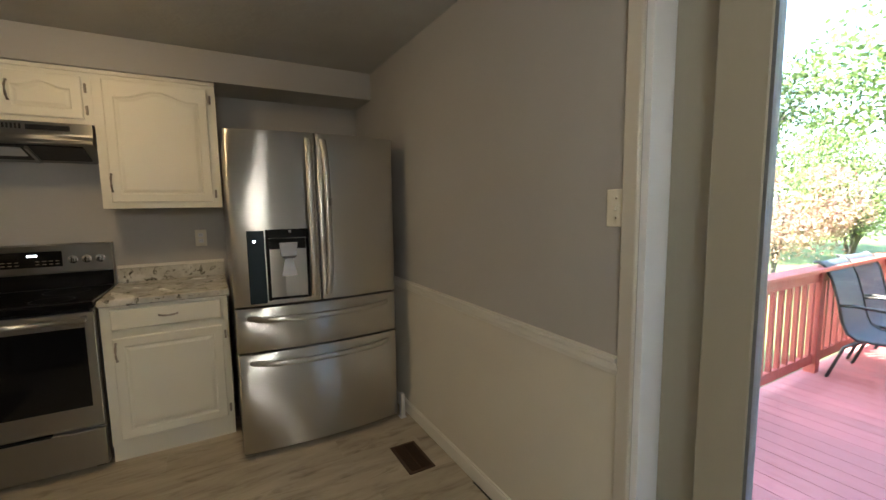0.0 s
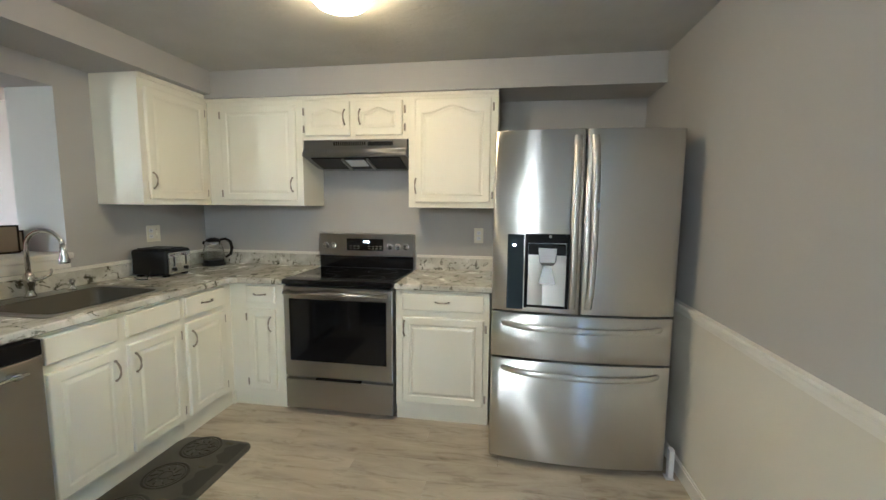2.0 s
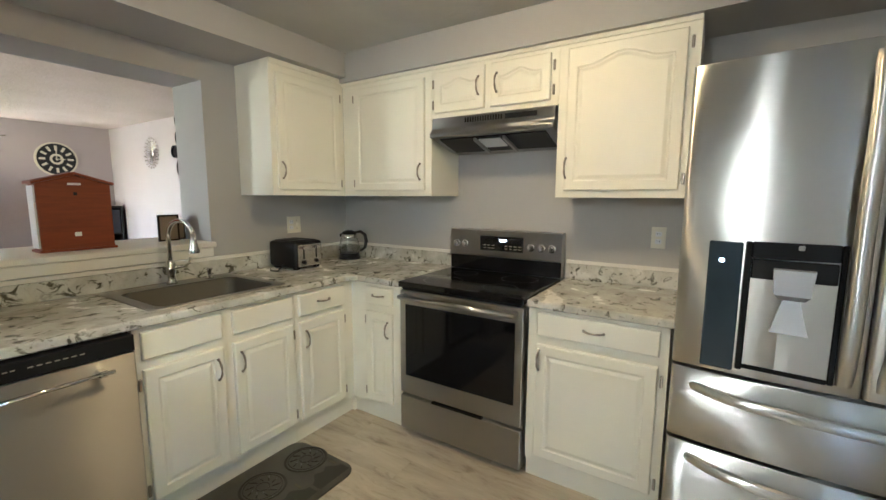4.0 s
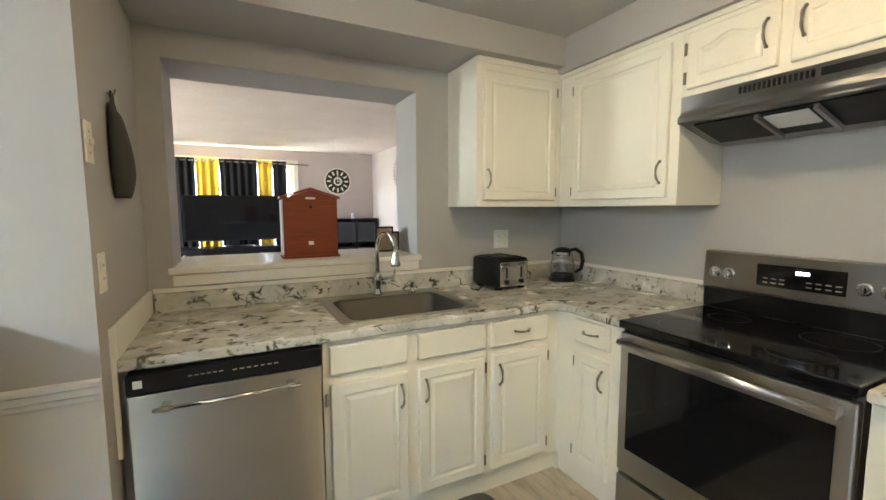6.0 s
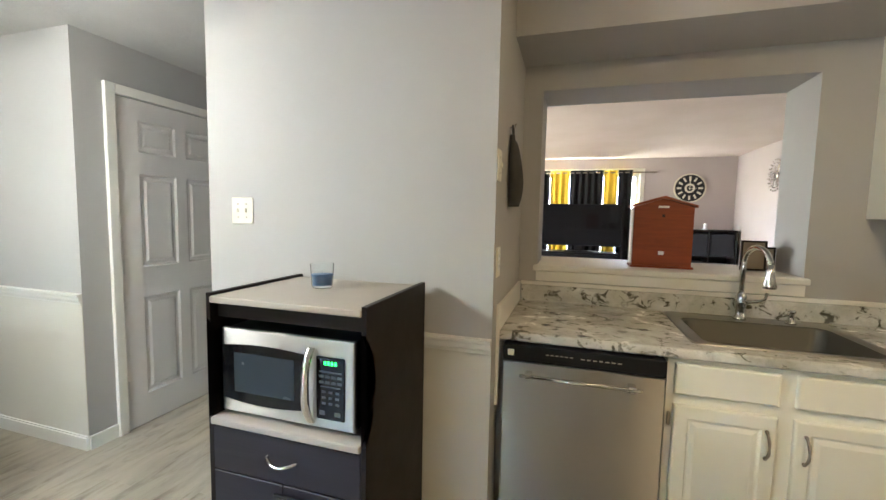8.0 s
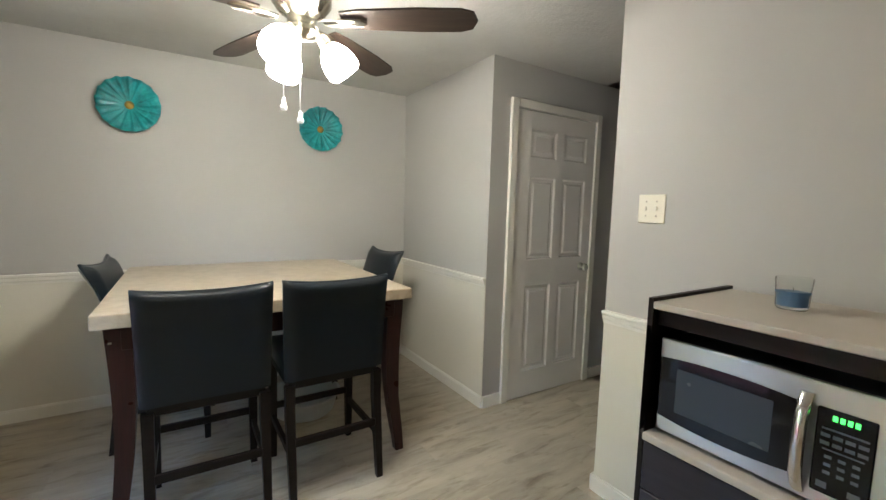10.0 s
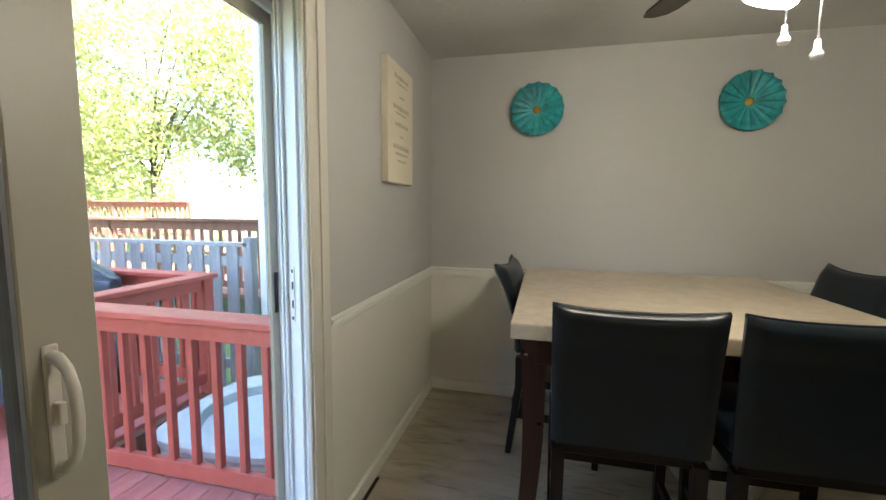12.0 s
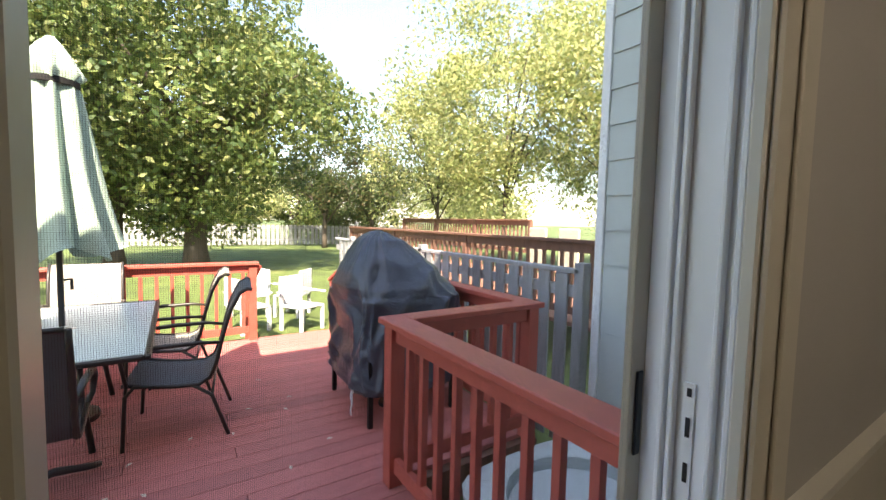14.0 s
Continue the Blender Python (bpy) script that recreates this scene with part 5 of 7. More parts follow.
# ---- microwave cart ----
def cart():
    c = thing("microwave_cart", pose(-0.682, -0.098, 0, 0, 0, 90), "dark espresso microwave cart with pale top and shelf", "kitchen cart")
    w, D = 0.578, 0.485

    def side(x0):
        bm = bmesh.new()
        prof = [(0.0, 0.0), (0.0, 0.655), (0.0, 0.70)]
        for k in range(15):
            u = k / 14
            z = 0.70 + 0.335 * u
            y = 0.062 * math.sin(math.pi * u) ** 0.8
            prof.append((y, z))
        prof += [(0.0, 1.05), (0.0, 1.117), (D, 1.117), (D, 0.0)]
        a = [bm.verts.new((x0, y, z)) for y, z in prof]
        b = [bm.verts.new((x0 + 0.016, y, z)) for y, z in prof]
        n = len(prof)
        for i in range(n):
            bm.faces.new((a[i], a[(i + 1) % n], b[(i + 1) % n], b[i]))
        fa, fb = bm.faces.new(a), bm.faces.new(b[::-1])
        bmesh.ops.triangulate(bm, faces=[fa, fb])
        part("side_panel", bm, ESPRESSO, c, "dark side panel with a scalloped front edge")
    side(0.0)
    side(w - 0.016)
    part("top", boxes([(0.0165, w - 0.0165, -0.004, D - 0.02, 1.086, 1.108)], 0.004, 2), CARTTOP, c, "pale grey-beige laminate top")
    part("shelf", boxes([(0.0165, w - 0.0165, -0.012, D - 0.02, 0.684, 0.708)], 0.005, 2), CARTTOP, c, "pale grey-beige laminate shelf")
    part("back_panel", boxes([(0.0165, w - 0.0165, D - 0.019, D - 0.008, 0.08, 1.085)]), ESPRESSO, c)
    part("apron", boxes([(0.0165, w - 0.0165, 0.03, 0.045, 1.035, 1.0855)]), ESPRESSO, c)
    d = part("drawer_front", boxes([(0.018, w - 0.018, -0.002, 0.016, 0.530, 0.679)], 0.002), ESPRF, c, "dark drawer front")
    pts = [(w / 2 + s * 0.058, -0.003 - 0.028 * (1 - s * s), 0.612 - 0.012 * (1 - s * s)) for s in [-1 + k / 6 for k in range(13)]]
    part("handle", tube(bmesh.new(), pts, 0.0055, 8), CHROME, d, "bright arched handle", True)
    for x0, x1 in ((0.018, w / 2 - 0.0015), (w / 2 + 0.0015, w - 0.018)):
        dd = part("door", boxes([(x0, x1, -0.002, 0.016, 0.08, 0.525)], 0.002), ESPRF, c, "dark cart door")
    part("handle", boxes([(0.26, 0.40, -0.014, -0.0025, 0.488, 0.497)], 0.002), BLACKP, dd, "slim dark bar")
    part("bottom", boxes([(0.0165, w - 0.0165, 0.017, D - 0.02, 0.06, 0.079)]), ESPRESSO, c)
    part("inner_shelf", boxes([(0.0165, w - 0.0165, 0.017, D - 0.02, 0.30, 0.316)]), ESPRESSO, c)


cart()


def microwave():
    m = thing("microwave_oven", pose(-0.708, -0.066, 0.7085, 0, 0, 90), "stainless steel and black microwave oven on the cart shelf", "microwave")
    w, D, H = 0.495, 0.36, 0.293
    part("body", boxes([(0.004, w - 0.004, 0.02, D, 0.012, H - 0.004)], 0.004), BLACKP, m, "black microwave case")
    part("foot", boxes([(x, x + 0.03, y, y + 0.03, 0, 0.0125) for x in (0.03, w - 0.06) for y in (0.05, D - 0.07)]), BLACKP, m)
    f = part("front", boxes([(0.0, w, 0.0, 0.0195, 0.012, H)], 0.006, 2), STEELD, m, "brushed steel front")
    bm = bmesh.new()
    n = 16

    def arc(y):
        out = []
        for k in range(n + 1):
            u = k / n
            out.append((0.008 + 0.325 * u, y, 0.052 - 0.0 * u + 0.012 * (1 - (2 * u - 1) ** 2) * -1 + 0.008))
        for k in range(n + 1):
            u = 1 - k / n
            out.append((0.008 + 0.325 * u, y, 0.236 + 0.010 * (1 - (2 * u - 1) ** 2)))
        return out
    loft(bm, [arc(-0.0005), arc(-0.0035)])
    w1 = part("window", bm, BLACKG, f, "black glass window with curved edges")
    part("inner_screen", boxes([(0.055, 0.285, -0.0043, -0.0037, 0.085, 0.215)]), paint("dark_blue_grey_screen", (0.03, 0.04, 0.05), 0.25, 0.05, 0.0), w1, "dark perforated screen")
    p = part("control_panel", boxes([(0.365, 0.462, -0.0035, -0.0005, 0.045, 0.240)], 0.003), BLACKG, f, "black keypad panel")
    part("clock_digits", boxes([(0.392 + k * 0.012, 0.400 + k * 0.012, -0.0045, -0.0037, 0.215, 0.227) for k in range(4)]), LEDG, p, "green clock digits")
    keys = [(0.375 + i * 0.0205, 0.391 + i * 0.0205, -0.0045, -0.0037, 0.175 - j * 0.018, 0.183 - j * 0.018) for i in range(4) for j in range(2)]
    keys += [(0.385 + i * 0.023, 0.397 + i * 0.023, -0.0045, -0.0037, 0.128 - j * 0.018, 0.135 - j * 0.018) for i in range(3) for j in range(3)]
    keys += [(0.376, 0.394, -0.0045, -0.0037, 0.058, 0.072), (0.428, 0.448, -0.0045, -0.0037, 0.058, 0.072)]
    keys += [(0.376, 0.452, -0.0045, -0.0037, 0.192, 0.196), (0.380, 0.448, -0.0045, -0.0037, 0.146, 0.149)]
    part("key_bars", boxes(keys), paint("pale_key_print", (0.11, 0.125, 0.145), 0.5, 0.0, 0.0), p)
    pts = [(0.345, -0.002 - 0.036 * (1 - abs(s) ** 3), 0.145 + s * 0.118) for s in [-1 + k / 8 for k in range(17)]]
    bm = bmesh.new()
    rs = [[bm.verts.new((px + a, py + b, pz)) for a, b in ((-0.013, 0.005), (-0.012, -0.003), (-0.005, -0.008), (0.005, -0.008), (0.012, -0.003), (0.013, 0.005))] for px, py, pz in pts]
    for a, b in zip(rs, rs[1:]):
        for i in range(6):
            bm.faces.new((a[i], a[(i + 1) % 6], b[(i + 1) % 6], b[i]))
    bm.faces.new(rs[0])
    bm.faces.new(rs[-1])
    part("handle", bm, CHROME, f, "curved bright steel handle", 50)


microwave()
cd = thing("candle", pose(-0.955, 0.155, 1.1085), "blue candle in a clear glass cup on the cart", "candle")
part("cup", lathe(bmesh.new(), [(0, 0), (0.034, 0), (0.038, 0.006), (0.043, 0.088), (0.040, 0.088), (0.035, 0.010), (0, 0.008)], 24), GLASS, cd, "clear glass cup", 60)
part("wax", lathe(bmesh.new(), [(0, 0.0085), (0.0345, 0.011), (0.0378, 0.052), (0, 0.052)], 24), BLUEWAX, cd, "blue wax", 60)
part("wick", tube(bmesh.new(), [(0, 0, 0.052), (0.001, 0, 0.064)], 0.001, 5), BLACKP, cd)


# ---- dining corner ----
TX0, TX1, TY0, TY1, TZ = -0.565, 0.798, -2.775, -1.372, 0.928


def dining_table():
    t = thing("dining_table", pose(TX0, TY0, 0), "counter-height dining table with pale stone-look top and dark cherry legs", "table")
    w, d = TX1 - TX0, TY1 - TY0
    bm = boxes([(0, w, 0, d, TZ - 0.058, TZ)], 0.006, 2)
    part("tabletop", bm, TTOP, t, "beige mottled stone-look tabletop")
    for x0, x1, y0, y1 in ((0.09, w - 0.09, 0.035, 0.057), (0.09, w - 0.09, d - 0.057, d - 0.035), (0.035, 0.057, 0.09, d - 0.09), (w - 0.057, w - 0.035, 0.09, d - 0.09)):
        part("apron", boxes([(x0, x1, y0, y1, TZ - 0.155, TZ - 0.059)], 0.002), CHERRY, t, "dark cherry apron")
    for sx, x in ((-1, 0.035), (1, w - 0.035)):
        for sy, y in ((-1, 0.035), (1, d - 0.035)):
            bm = bmesh.new()
            lo = []
            for k in range(15):
                u = k / 14
                z = (TZ - 0.059) * (1 - u)
                s = 0.088 - 0.040 * u ** 1.3
                off = 0.016 * math.sin(math.pi * min(1, u * 1.05)) - 0.030 * max(0, u - 0.6) ** 1.2
                a, b = x - sx * off, y - sy * off
                x0, x1 = (a, a + s) if sx < 0 else (a - s, a)
                y0, y1 = (b, b + s) if sy < 0 else (b - s, b)
                lo.append([(x0, y0, z), (x1, y0, z), (x1, y1, z), (x0, y1, z)])
            rs = loft(bm, lo)
            bm.faces.new(rs[0][::-1])
            bmesh.ops.bevel(bm, geom=[e for e in bm.edges if abs(e.verts[0].co.z - e.verts[1].co.z) > 0.01], offset=0.004, segments=1, affect="EDGES")
            part("leg", bm, CHERRY, t, "dark cherry curved tapered leg")
    part("bolt", boxes([(w - 0.062, w - 0.050, d - 0.0352, d - 0.033, TZ - 0.125, TZ - 0.118)]), NICKEL, t)


dining_table()


def dining_chair(lean=0.02):
    """A counter-height chair at the origin: the sitter looks along -y, the back stands at y = 0."""
    c = thing("dining_chair", pose(0, 0, 0), "black faux-leather counter-height dining chair with dark wooden legs", "chair", "chairs round the dining table")
    w = 0.47

    def bx(z):
        return 0.5 * w * (1 + 0.045 * (z - 0.57) / 0.45)
    bm = bmesh.new()
    NX, NZ = 16, 30

    def pt(i, j, side):
        u, v = 2 * i / NX - 1, j / NZ
        z = 0.572 + 0.447 * v + (0.022 * abs(u) ** 2.2 - 0.006) * v ** 3
        half = bx(z)
        y = 0.018 * v + lean * v ** 2.2 - 0.030 * (1 - u * u) * (0.3 + 0.7 * v)
        th = 0.024 + 0.012 * max(0.0, (v - 0.75) / 0.25) ** 0.7
        edge = max(abs(u), 0.0)
        e = 1 - max(0, (edge - 0.9) / 0.1) ** 2
        ez = 1 - ((v - 0.9) / 0.1) ** 2 if v > 0.9 else 1
        r = th * (0.22 + 0.78 * math.sqrt(max(0, e * ez)))
        return (u * half, y + side * r, z)
    fr = [[bm.verts.new(pt(i, j, 1)) for i in range(NX + 1)] for j in range(NZ + 1)]
    bk = [[bm.verts.new(pt(i, j, -1)) for i in range(NX + 1)] for j in range(NZ + 1)]
    for j in range(NZ):
        for i in range(NX):
            bm.faces.new((fr[j][i], fr[j][i + 1], fr[j + 1][i + 1], fr[j + 1][i]))
            bm.faces.new((bk[j][i + 1], bk[j][i], bk[j + 1][i], bk[j + 1][i + 1]))
        bm.faces.new((fr[j][0], fr[j + 1][0], bk[j + 1][0], bk[j][0]))
        bm.faces.new((fr[j + 1][NX], fr[j][NX], bk[j][NX], bk[j + 1][NX]))
    for i in range(NX):
        bm.faces.new((fr[0][i + 1], fr[0][i], bk[0][i], bk[0][i + 1]))
        bm.faces.new((fr[NZ][i], fr[NZ][i + 1], bk[NZ][i + 1], bk[NZ][i]))
    bmesh.ops.translate(bm, verts=bm.verts, vec=(0, -0.02, 0))
    part("backrest", bm, LEATHER, c, "curved padded black backrest", 50)
    # piping along the top edge
    pts = []
    for i in range(NX + 1):
        x, y, z = pt(i, NZ, 0)
        pts.append((x, y - 0.02, z - 0.001))
    part("piping", tube(bmesh.new(), pts, 0.007, 8), LEATHER, c, "rounded black top seam", True)
    bm = boxes([(-w / 2 + 0.005, w / 2 - 0.005, -0.46, -0.055, 0.575, 0.665)], 0.022, 3)
    part("seat", bm, LEATHER, c, "padded black seat", 45)
    part("seat_frame", boxes([(-w / 2 + 0.02, w / 2 - 0.02, -0.44, -0.03, 0.525, 0.574)], 0.003), ESPRESSO, c)
    for x in (-1, 1):
        for y, yb in ((-0.03, 0.022), (-0.425, -0.425)):
            bm = bmesh.new()
            a = x * (w / 2 - 0.024)
            rs = loft(bm, [[(a - s, yy - s, z), (a + s, yy - s, z), (a + s, yy + s, z), (a - s, yy + s, z)] for yy, z, s in ((y, 0.545, 0.021), (y, 0.40, 0.020), ((y + yb) / 2, 0.2, 0.018), (yb, 0.0, 0.015))])
            bm.faces.new(rs[0][::-1])
            part("leg", bm, ESPRESSO, c, "dark wooden leg")
    h = w / 2 - 0.04
    part("stretcher", boxes([(-h, h, -0.008, 0.012, 0.266, 0.302)], 0.002), ESPRESSO, c, "dark wooden stretcher")
    part("stretcher", boxes([(-h, h, -0.435, -0.415, 0.266, 0.300)], 0.002), ESPRESSO, c, "dark wooden stretcher")
    for x in (-1, 1):
        a = x * (w / 2 - 0.024)
        part("stretcher", boxes([(a - 0.010, a + 0.010, -0.41, -0.01, 0.205, 0.241)], 0.002), ESPRESSO, c, "dark wooden stretcher")
    return c


ch = dining_chair()
ch.matrix_basis = pose(0.415, -1.262, 0, 0, 0, 0)
for x, y, r in ((-0.112, -1.262, 1.0),):
    copy_thing(ch, pose(x, y, 0, 0, 0, r))
ch2 = dining_chair(0.11)
ch2.matrix_basis = pose(0.80, -2.32, 0, 0, 0, -96.0)
copy_thing(ch2, pose(-0.79, -2.43, 0, 0, 0, 95.0))

bowl = thing("plastic_basin", pose(-0.16, -2.12, 0), "pale translucent plastic basin on the floor under the table", "basin")
part("shell", lathe(bmesh.new(), [(0, 0.001), (0.17, 0.001), (0.19, 0.02), (0.225, 0.125), (0.238, 0.128), (0.238, 0.134), (0.22, 0.134), (0.185, 0.025), (0.165, 0.008), (0, 0.008)], 36), TUBM, bowl, "", 50)


def wall_flower(x, z, turn):
    f = thing("wall_flower_plate", pose(x, YS, z, 0, turn, 180), "turquoise ruffled glass flower plate hung on the wall", "wall decoration", "turquoise wall flowers")
    bm = bmesh.new()

    def wave(r, zz, a, i):
        k = max(0.0, (r - 0.03) / 0.14)
        return r * (1 + 0.010 * k * math.sin(17 * a)), zz + 0.009 * k * math.sin(17 * a + 0.6) + 0.005 * k * math.sin(34 * a)
    lathe(bm, [(0, 0.016), (0.03, 0.016), (0.06, 0.024), (0.10, 0.034), (0.14, 0.046), (0.168, 0.050), (0.170, 0.044), (0.14, 0.038), (0.10, 0.026), (0.06, 0.016), (0.03, 0.008), (0, 0.008)], 120, 0, 0, wave)
    bmesh.ops.rotate(bm, verts=bm.verts, matrix=Matrix.Rotation(radians(90), 3, "X"))
    part("petals", bm, TEAL, f, "turquoise glazed ruffled petals", True)
    bm = bmesh.new()
    lathe(bm, [(0, 0.036), (0.012, 0.034), (0.022, 0.026), (0.026, 0.0165)], 20)
    bmesh.ops.rotate(bm, verts=bm.verts, matrix=Matrix.Rotation(radians(90), 3, "X"))
    part("centre", bm, GOLD, f, "amber centre boss", True)


wall_flower(0.757, 1.972, 0)
wall_flower(-0.462, 1.966, 9)

sign = thing("wall_sign", pose(XE, -1.862, 1.455, 0, 0, -90), "cream painted board sign with faded grey lettering on the wall", "wall sign")
part("board", boxes([(0, 0.385, -0.038, -0.0008, 0, 0.60)], 0.003), CREAMB, sign, "cream wooden board")
rng = random.Random(5)
rows = []
for z, x0, x1, h in ((0.535, 0.09, 0.30, 0.020), (0.505, 0.12, 0.28, 0.012), (0.44, 0.16, 0.23, 0.012), (0.385, 0.07, 0.31, 0.024), (0.355, 0.10, 0.27, 0.010), (0.30, 0.10, 0.29, 0.020), (0.24, 0.17, 0.22, 0.012), (0.185, 0.07, 0.31, 0.022), (0.15, 0.10, 0.28, 0.012), (0.115, 0.13, 0.26, 0.010)):
    x = x0
    while x < x1:
        l = rng.uniform(0.012, 0.035)
        rows.append((x, min(x + l, x1), -0.0395, -0.0382, z - h * rng.uniform(0.3, 0.6), z + h * rng.uniform(0.3, 0.6)))
        x += l + rng.uniform(0.004, 0.012)
part("faded_lettering", boxes(rows), SIGNTXT, sign, kind="stuff")


# ---- ceiling fan ----
def ceiling_fan():
    f = thing("ceiling_fan", pose(0.065, -1.16, ZC), "five-blade ceiling fan with dark blades and three lit frosted shades", "ceiling fan")
    part("canopy", lathe(bmesh.new(), [(0, -0.0005), (0.07, -0.0005), (0.072, -0.02), (0.05, -0.055), (0.02, -0.06), (0, -0.06)], 24), NICKL2, f, "", True)
    part("motor_housing", lathe(bmesh.new(), [(0, -0.06), (0.03, -0.062), (0.085, -0.09), (0.115, -0.12), (0.115, -0.20), (0.09, -0.235), (0.055, -0.25), (0.055, -0.285), (0.075, -0.30), (0.075, -0.315), (0.03, -0.335), (0, -0.335)], 32), NICKL2, f, "brushed nickel motor housing", 40)
    for a in (145.5, 217.5, 289.5, 1.5, 73.5):
        r = Matrix.Rotation(radians(a), 4, "Z")
        bm = bmesh.new()
        out = [(0.16, -0.045), (0.24, -0.058), (0.47, -0.070), (0.63, -0.068), (0.678, -0.050), (0.695, 0.0), (0.678, 0.050), (0.63, 0.068), (0.47, 0.070), (0.24, 0.058), (0.16, 0.045)]
        loft(bm, [[(x, y, z - 0.18 * y * 1.0) for x, y in out] for z in (-0.262, -0.255)])
        bm.faces.new(list(bm.verts)[:len(out)][::-1])
        b = part("blade", bm, BLADE, f, "dark espresso blade")
        b.matrix_basis = r
        bm = bmesh.new()
        loft(bm, [[(0.09, -0.018, z), (0.15, -0.03, z), (0.24, -0.026, z), (0.262, 0.0, z), (0.24, 0.026, z), (0.15, 0.03, z), (0.09, 0.018, z)] for z in (-0.276, -0.268)])
        bm.faces.new(list(bm.verts)[:7][::-1])
        o = part("blade_bracket", bm, NICKL2, f, "brushed nickel blade bracket")
        o.matrix_basis = r
    for a in (45, 165, 285):
        r = Matrix.Rotation(radians(a), 4, "Z") @ Matrix.Translation((0.07, 0, -0.315)) @ Matrix.Rotation(radians(-38), 4, "Y")
        bm = lathe(bmesh.new(), [(0, 0.0), (0.02, 0.0), (0.026, -0.03), (0.03, -0.05), (0, -0.05)], 16)
        o = part("lamp_socket", bm, NICKL2, f, "nickel lamp socket", 50)
        o.matrix_basis = r
        bm = lathe(bmesh.new(), [(0.028, -0.045), (0.045, -0.06), (0.062, -0.09), (0.070, -0.125), (0.068, -0.155), (0.06, -0.168), (0.0, -0.172)], 24)
        o = part("shade", bm, LAMPF, f, "lit frosted glass shade", True)
        o.matrix_basis = r
    for x, y, z in ((0.068, -0.012, -0.60), (0.012, 0.02, -0.65)):
        o = part("pull_chain", tube(bmesh.new(), [(x * 0.6, y, -0.325), (x, y, -0.40), (x, y, z + 0.03)], 0.0022, 6), WHITEP, f, "pale pull chain", True)
        part("pull_knob", lathe(bmesh.new(), [(0, 0.035), (0.006, 0.032), (0.007, 0.01), (0.014, 0.0), (0.012, -0.012), (0, -0.014)], 12, x, y), WHITEP, f, "white pull knob", True).location = (0, 0, z)


NICKL2 = steel("warm_brushed_nickel", (0.48, 0.44, 0.37), 0.25)
BLADE = wood("espresso_fan_blade", (0.012, 0.008, 0.006), (0.032, 0.020, 0.014), 0.45, (2, 30, 30), gloss=0.3)
ceiling_fan()


# ---- living room, seen through the pass-through ----
box_t = thing("wooden_keepsake_box", pose(-2.13, 1.345, 1.1185, 0, 0, 90), "orange-stained wooden box with a peaked top on the ledge", "wooden box")
bm = bmesh.new()
pr = [(0, 0.012), (0, 0.33), (0.145, 0.375), (0.29, 0.33), (0.29, 0.012)]
loft(bm, [[(x, y, z) for x, z in pr] for y in (0.0, 0.11)])
bm.faces.new(list(bm.verts)[:5][::-1])
part("body", bm, ORANGE, box_t, "orange-brown wooden body")
bm = bmesh.new()
loft(bm, [[(x, y, z) for x, z in ((-0.015, 0.328), (0.145, 0.376), (0.305, 0.328), (0.305, 0.340), (0.145, 0.390), (-0.015, 0.340))] for y in (-0.012, 0.122)])
bm.faces.new(list(bm.verts)[:6][::-1])
part("lid", bm, ORANGE, box_t, "peaked wooden lid")
part("foot_board", boxes([(-0.01, 0.30, -0.008, 0.118, 0, 0.0118)], 0.002), ORANGE, box_t)
part("label_plate", boxes([(0.118, 0.17, -0.0025, -0.0005, 0.325, 0.336), (0.128, 0.155, -0.0025, -0.0005, 0.072, 0.092)]), WHITEP, box_t, "small white stickers")
part("hole", boxes([(0.138, 0.152, -0.0015, -0.0003, 0.275, 0.290)]), DARKW, box_t)
part("side_board", boxes([(-0.008, -0.0005, 0.01, 0.10, 0.02, 0.32)], 0.001), WHITEP, box_t, "pale side board")
pf = thing("picture_frame", pose(-2.26, 1.93, 1.1185, 0, 0, 100), "small brown picture frame standing on the ledge", "picture frame")
part("frame", boxes([(0, 0.10, 0, 0.015, 0, 0.012), (0, 0.10, 0, 0.015, 0.138, 0.15), (0, 0.012, 0, 0.015, 0.012, 0.138), (0.088, 0.10, 0, 0.015, 0.012, 0.138)], 0.002), BROWNW, pf)
part("picture", boxes([(0.012, 0.088, 0.004, 0.012, 0.012, 0.138)]), BROWNW, pf)
part("strut", boxes([(0.04, 0.06, 0.015, 0.05, 0, 0.006), (0.045, 0.055, 0.0155, 0.02, 0.006, 0.11)]), BROWNW, pf)

win = thing("window_1", pose(XL, 0.40, 0.55, 0, 0, 90), "white framed living room window behind curtains", "window", "", "structure")
part("window_frame", boxes([(0, 1.62, 0.05, 0.12, 0, 0.06), (0, 1.62, 0.05, 0.12, 1.51, 1.57), (0, 0.06, 0.05, 0.12, 0.06, 1.51), (1.56, 1.62, 0.05, 0.12, 0.06, 1.51), (0.79, 0.83, 0.05, 0.12, 0.06, 1.51)], 0.003), VINYLW, win)
part("window_casing", boxes([(-0.07, 0.0, -0.018, -0.0005, -0.07, 1.64), (1.62, 1.69, -0.018, -0.0005, -0.07, 1.64), (0, 1.62, -0.018, -0.0005, 1.57, 1.64), (0, 1.62, -0.03, -0.0005, -0.07, 0)], 0.003), TRIM, win)
for a, b in ((0.0605, 0.7895), (0.8305, 1.5595)):
    g = part("pane", boxes([(a, b, 0.08, 0.086, 0.0605, 1.5095)]), GLASS, win)
    g.visible_shadow = False


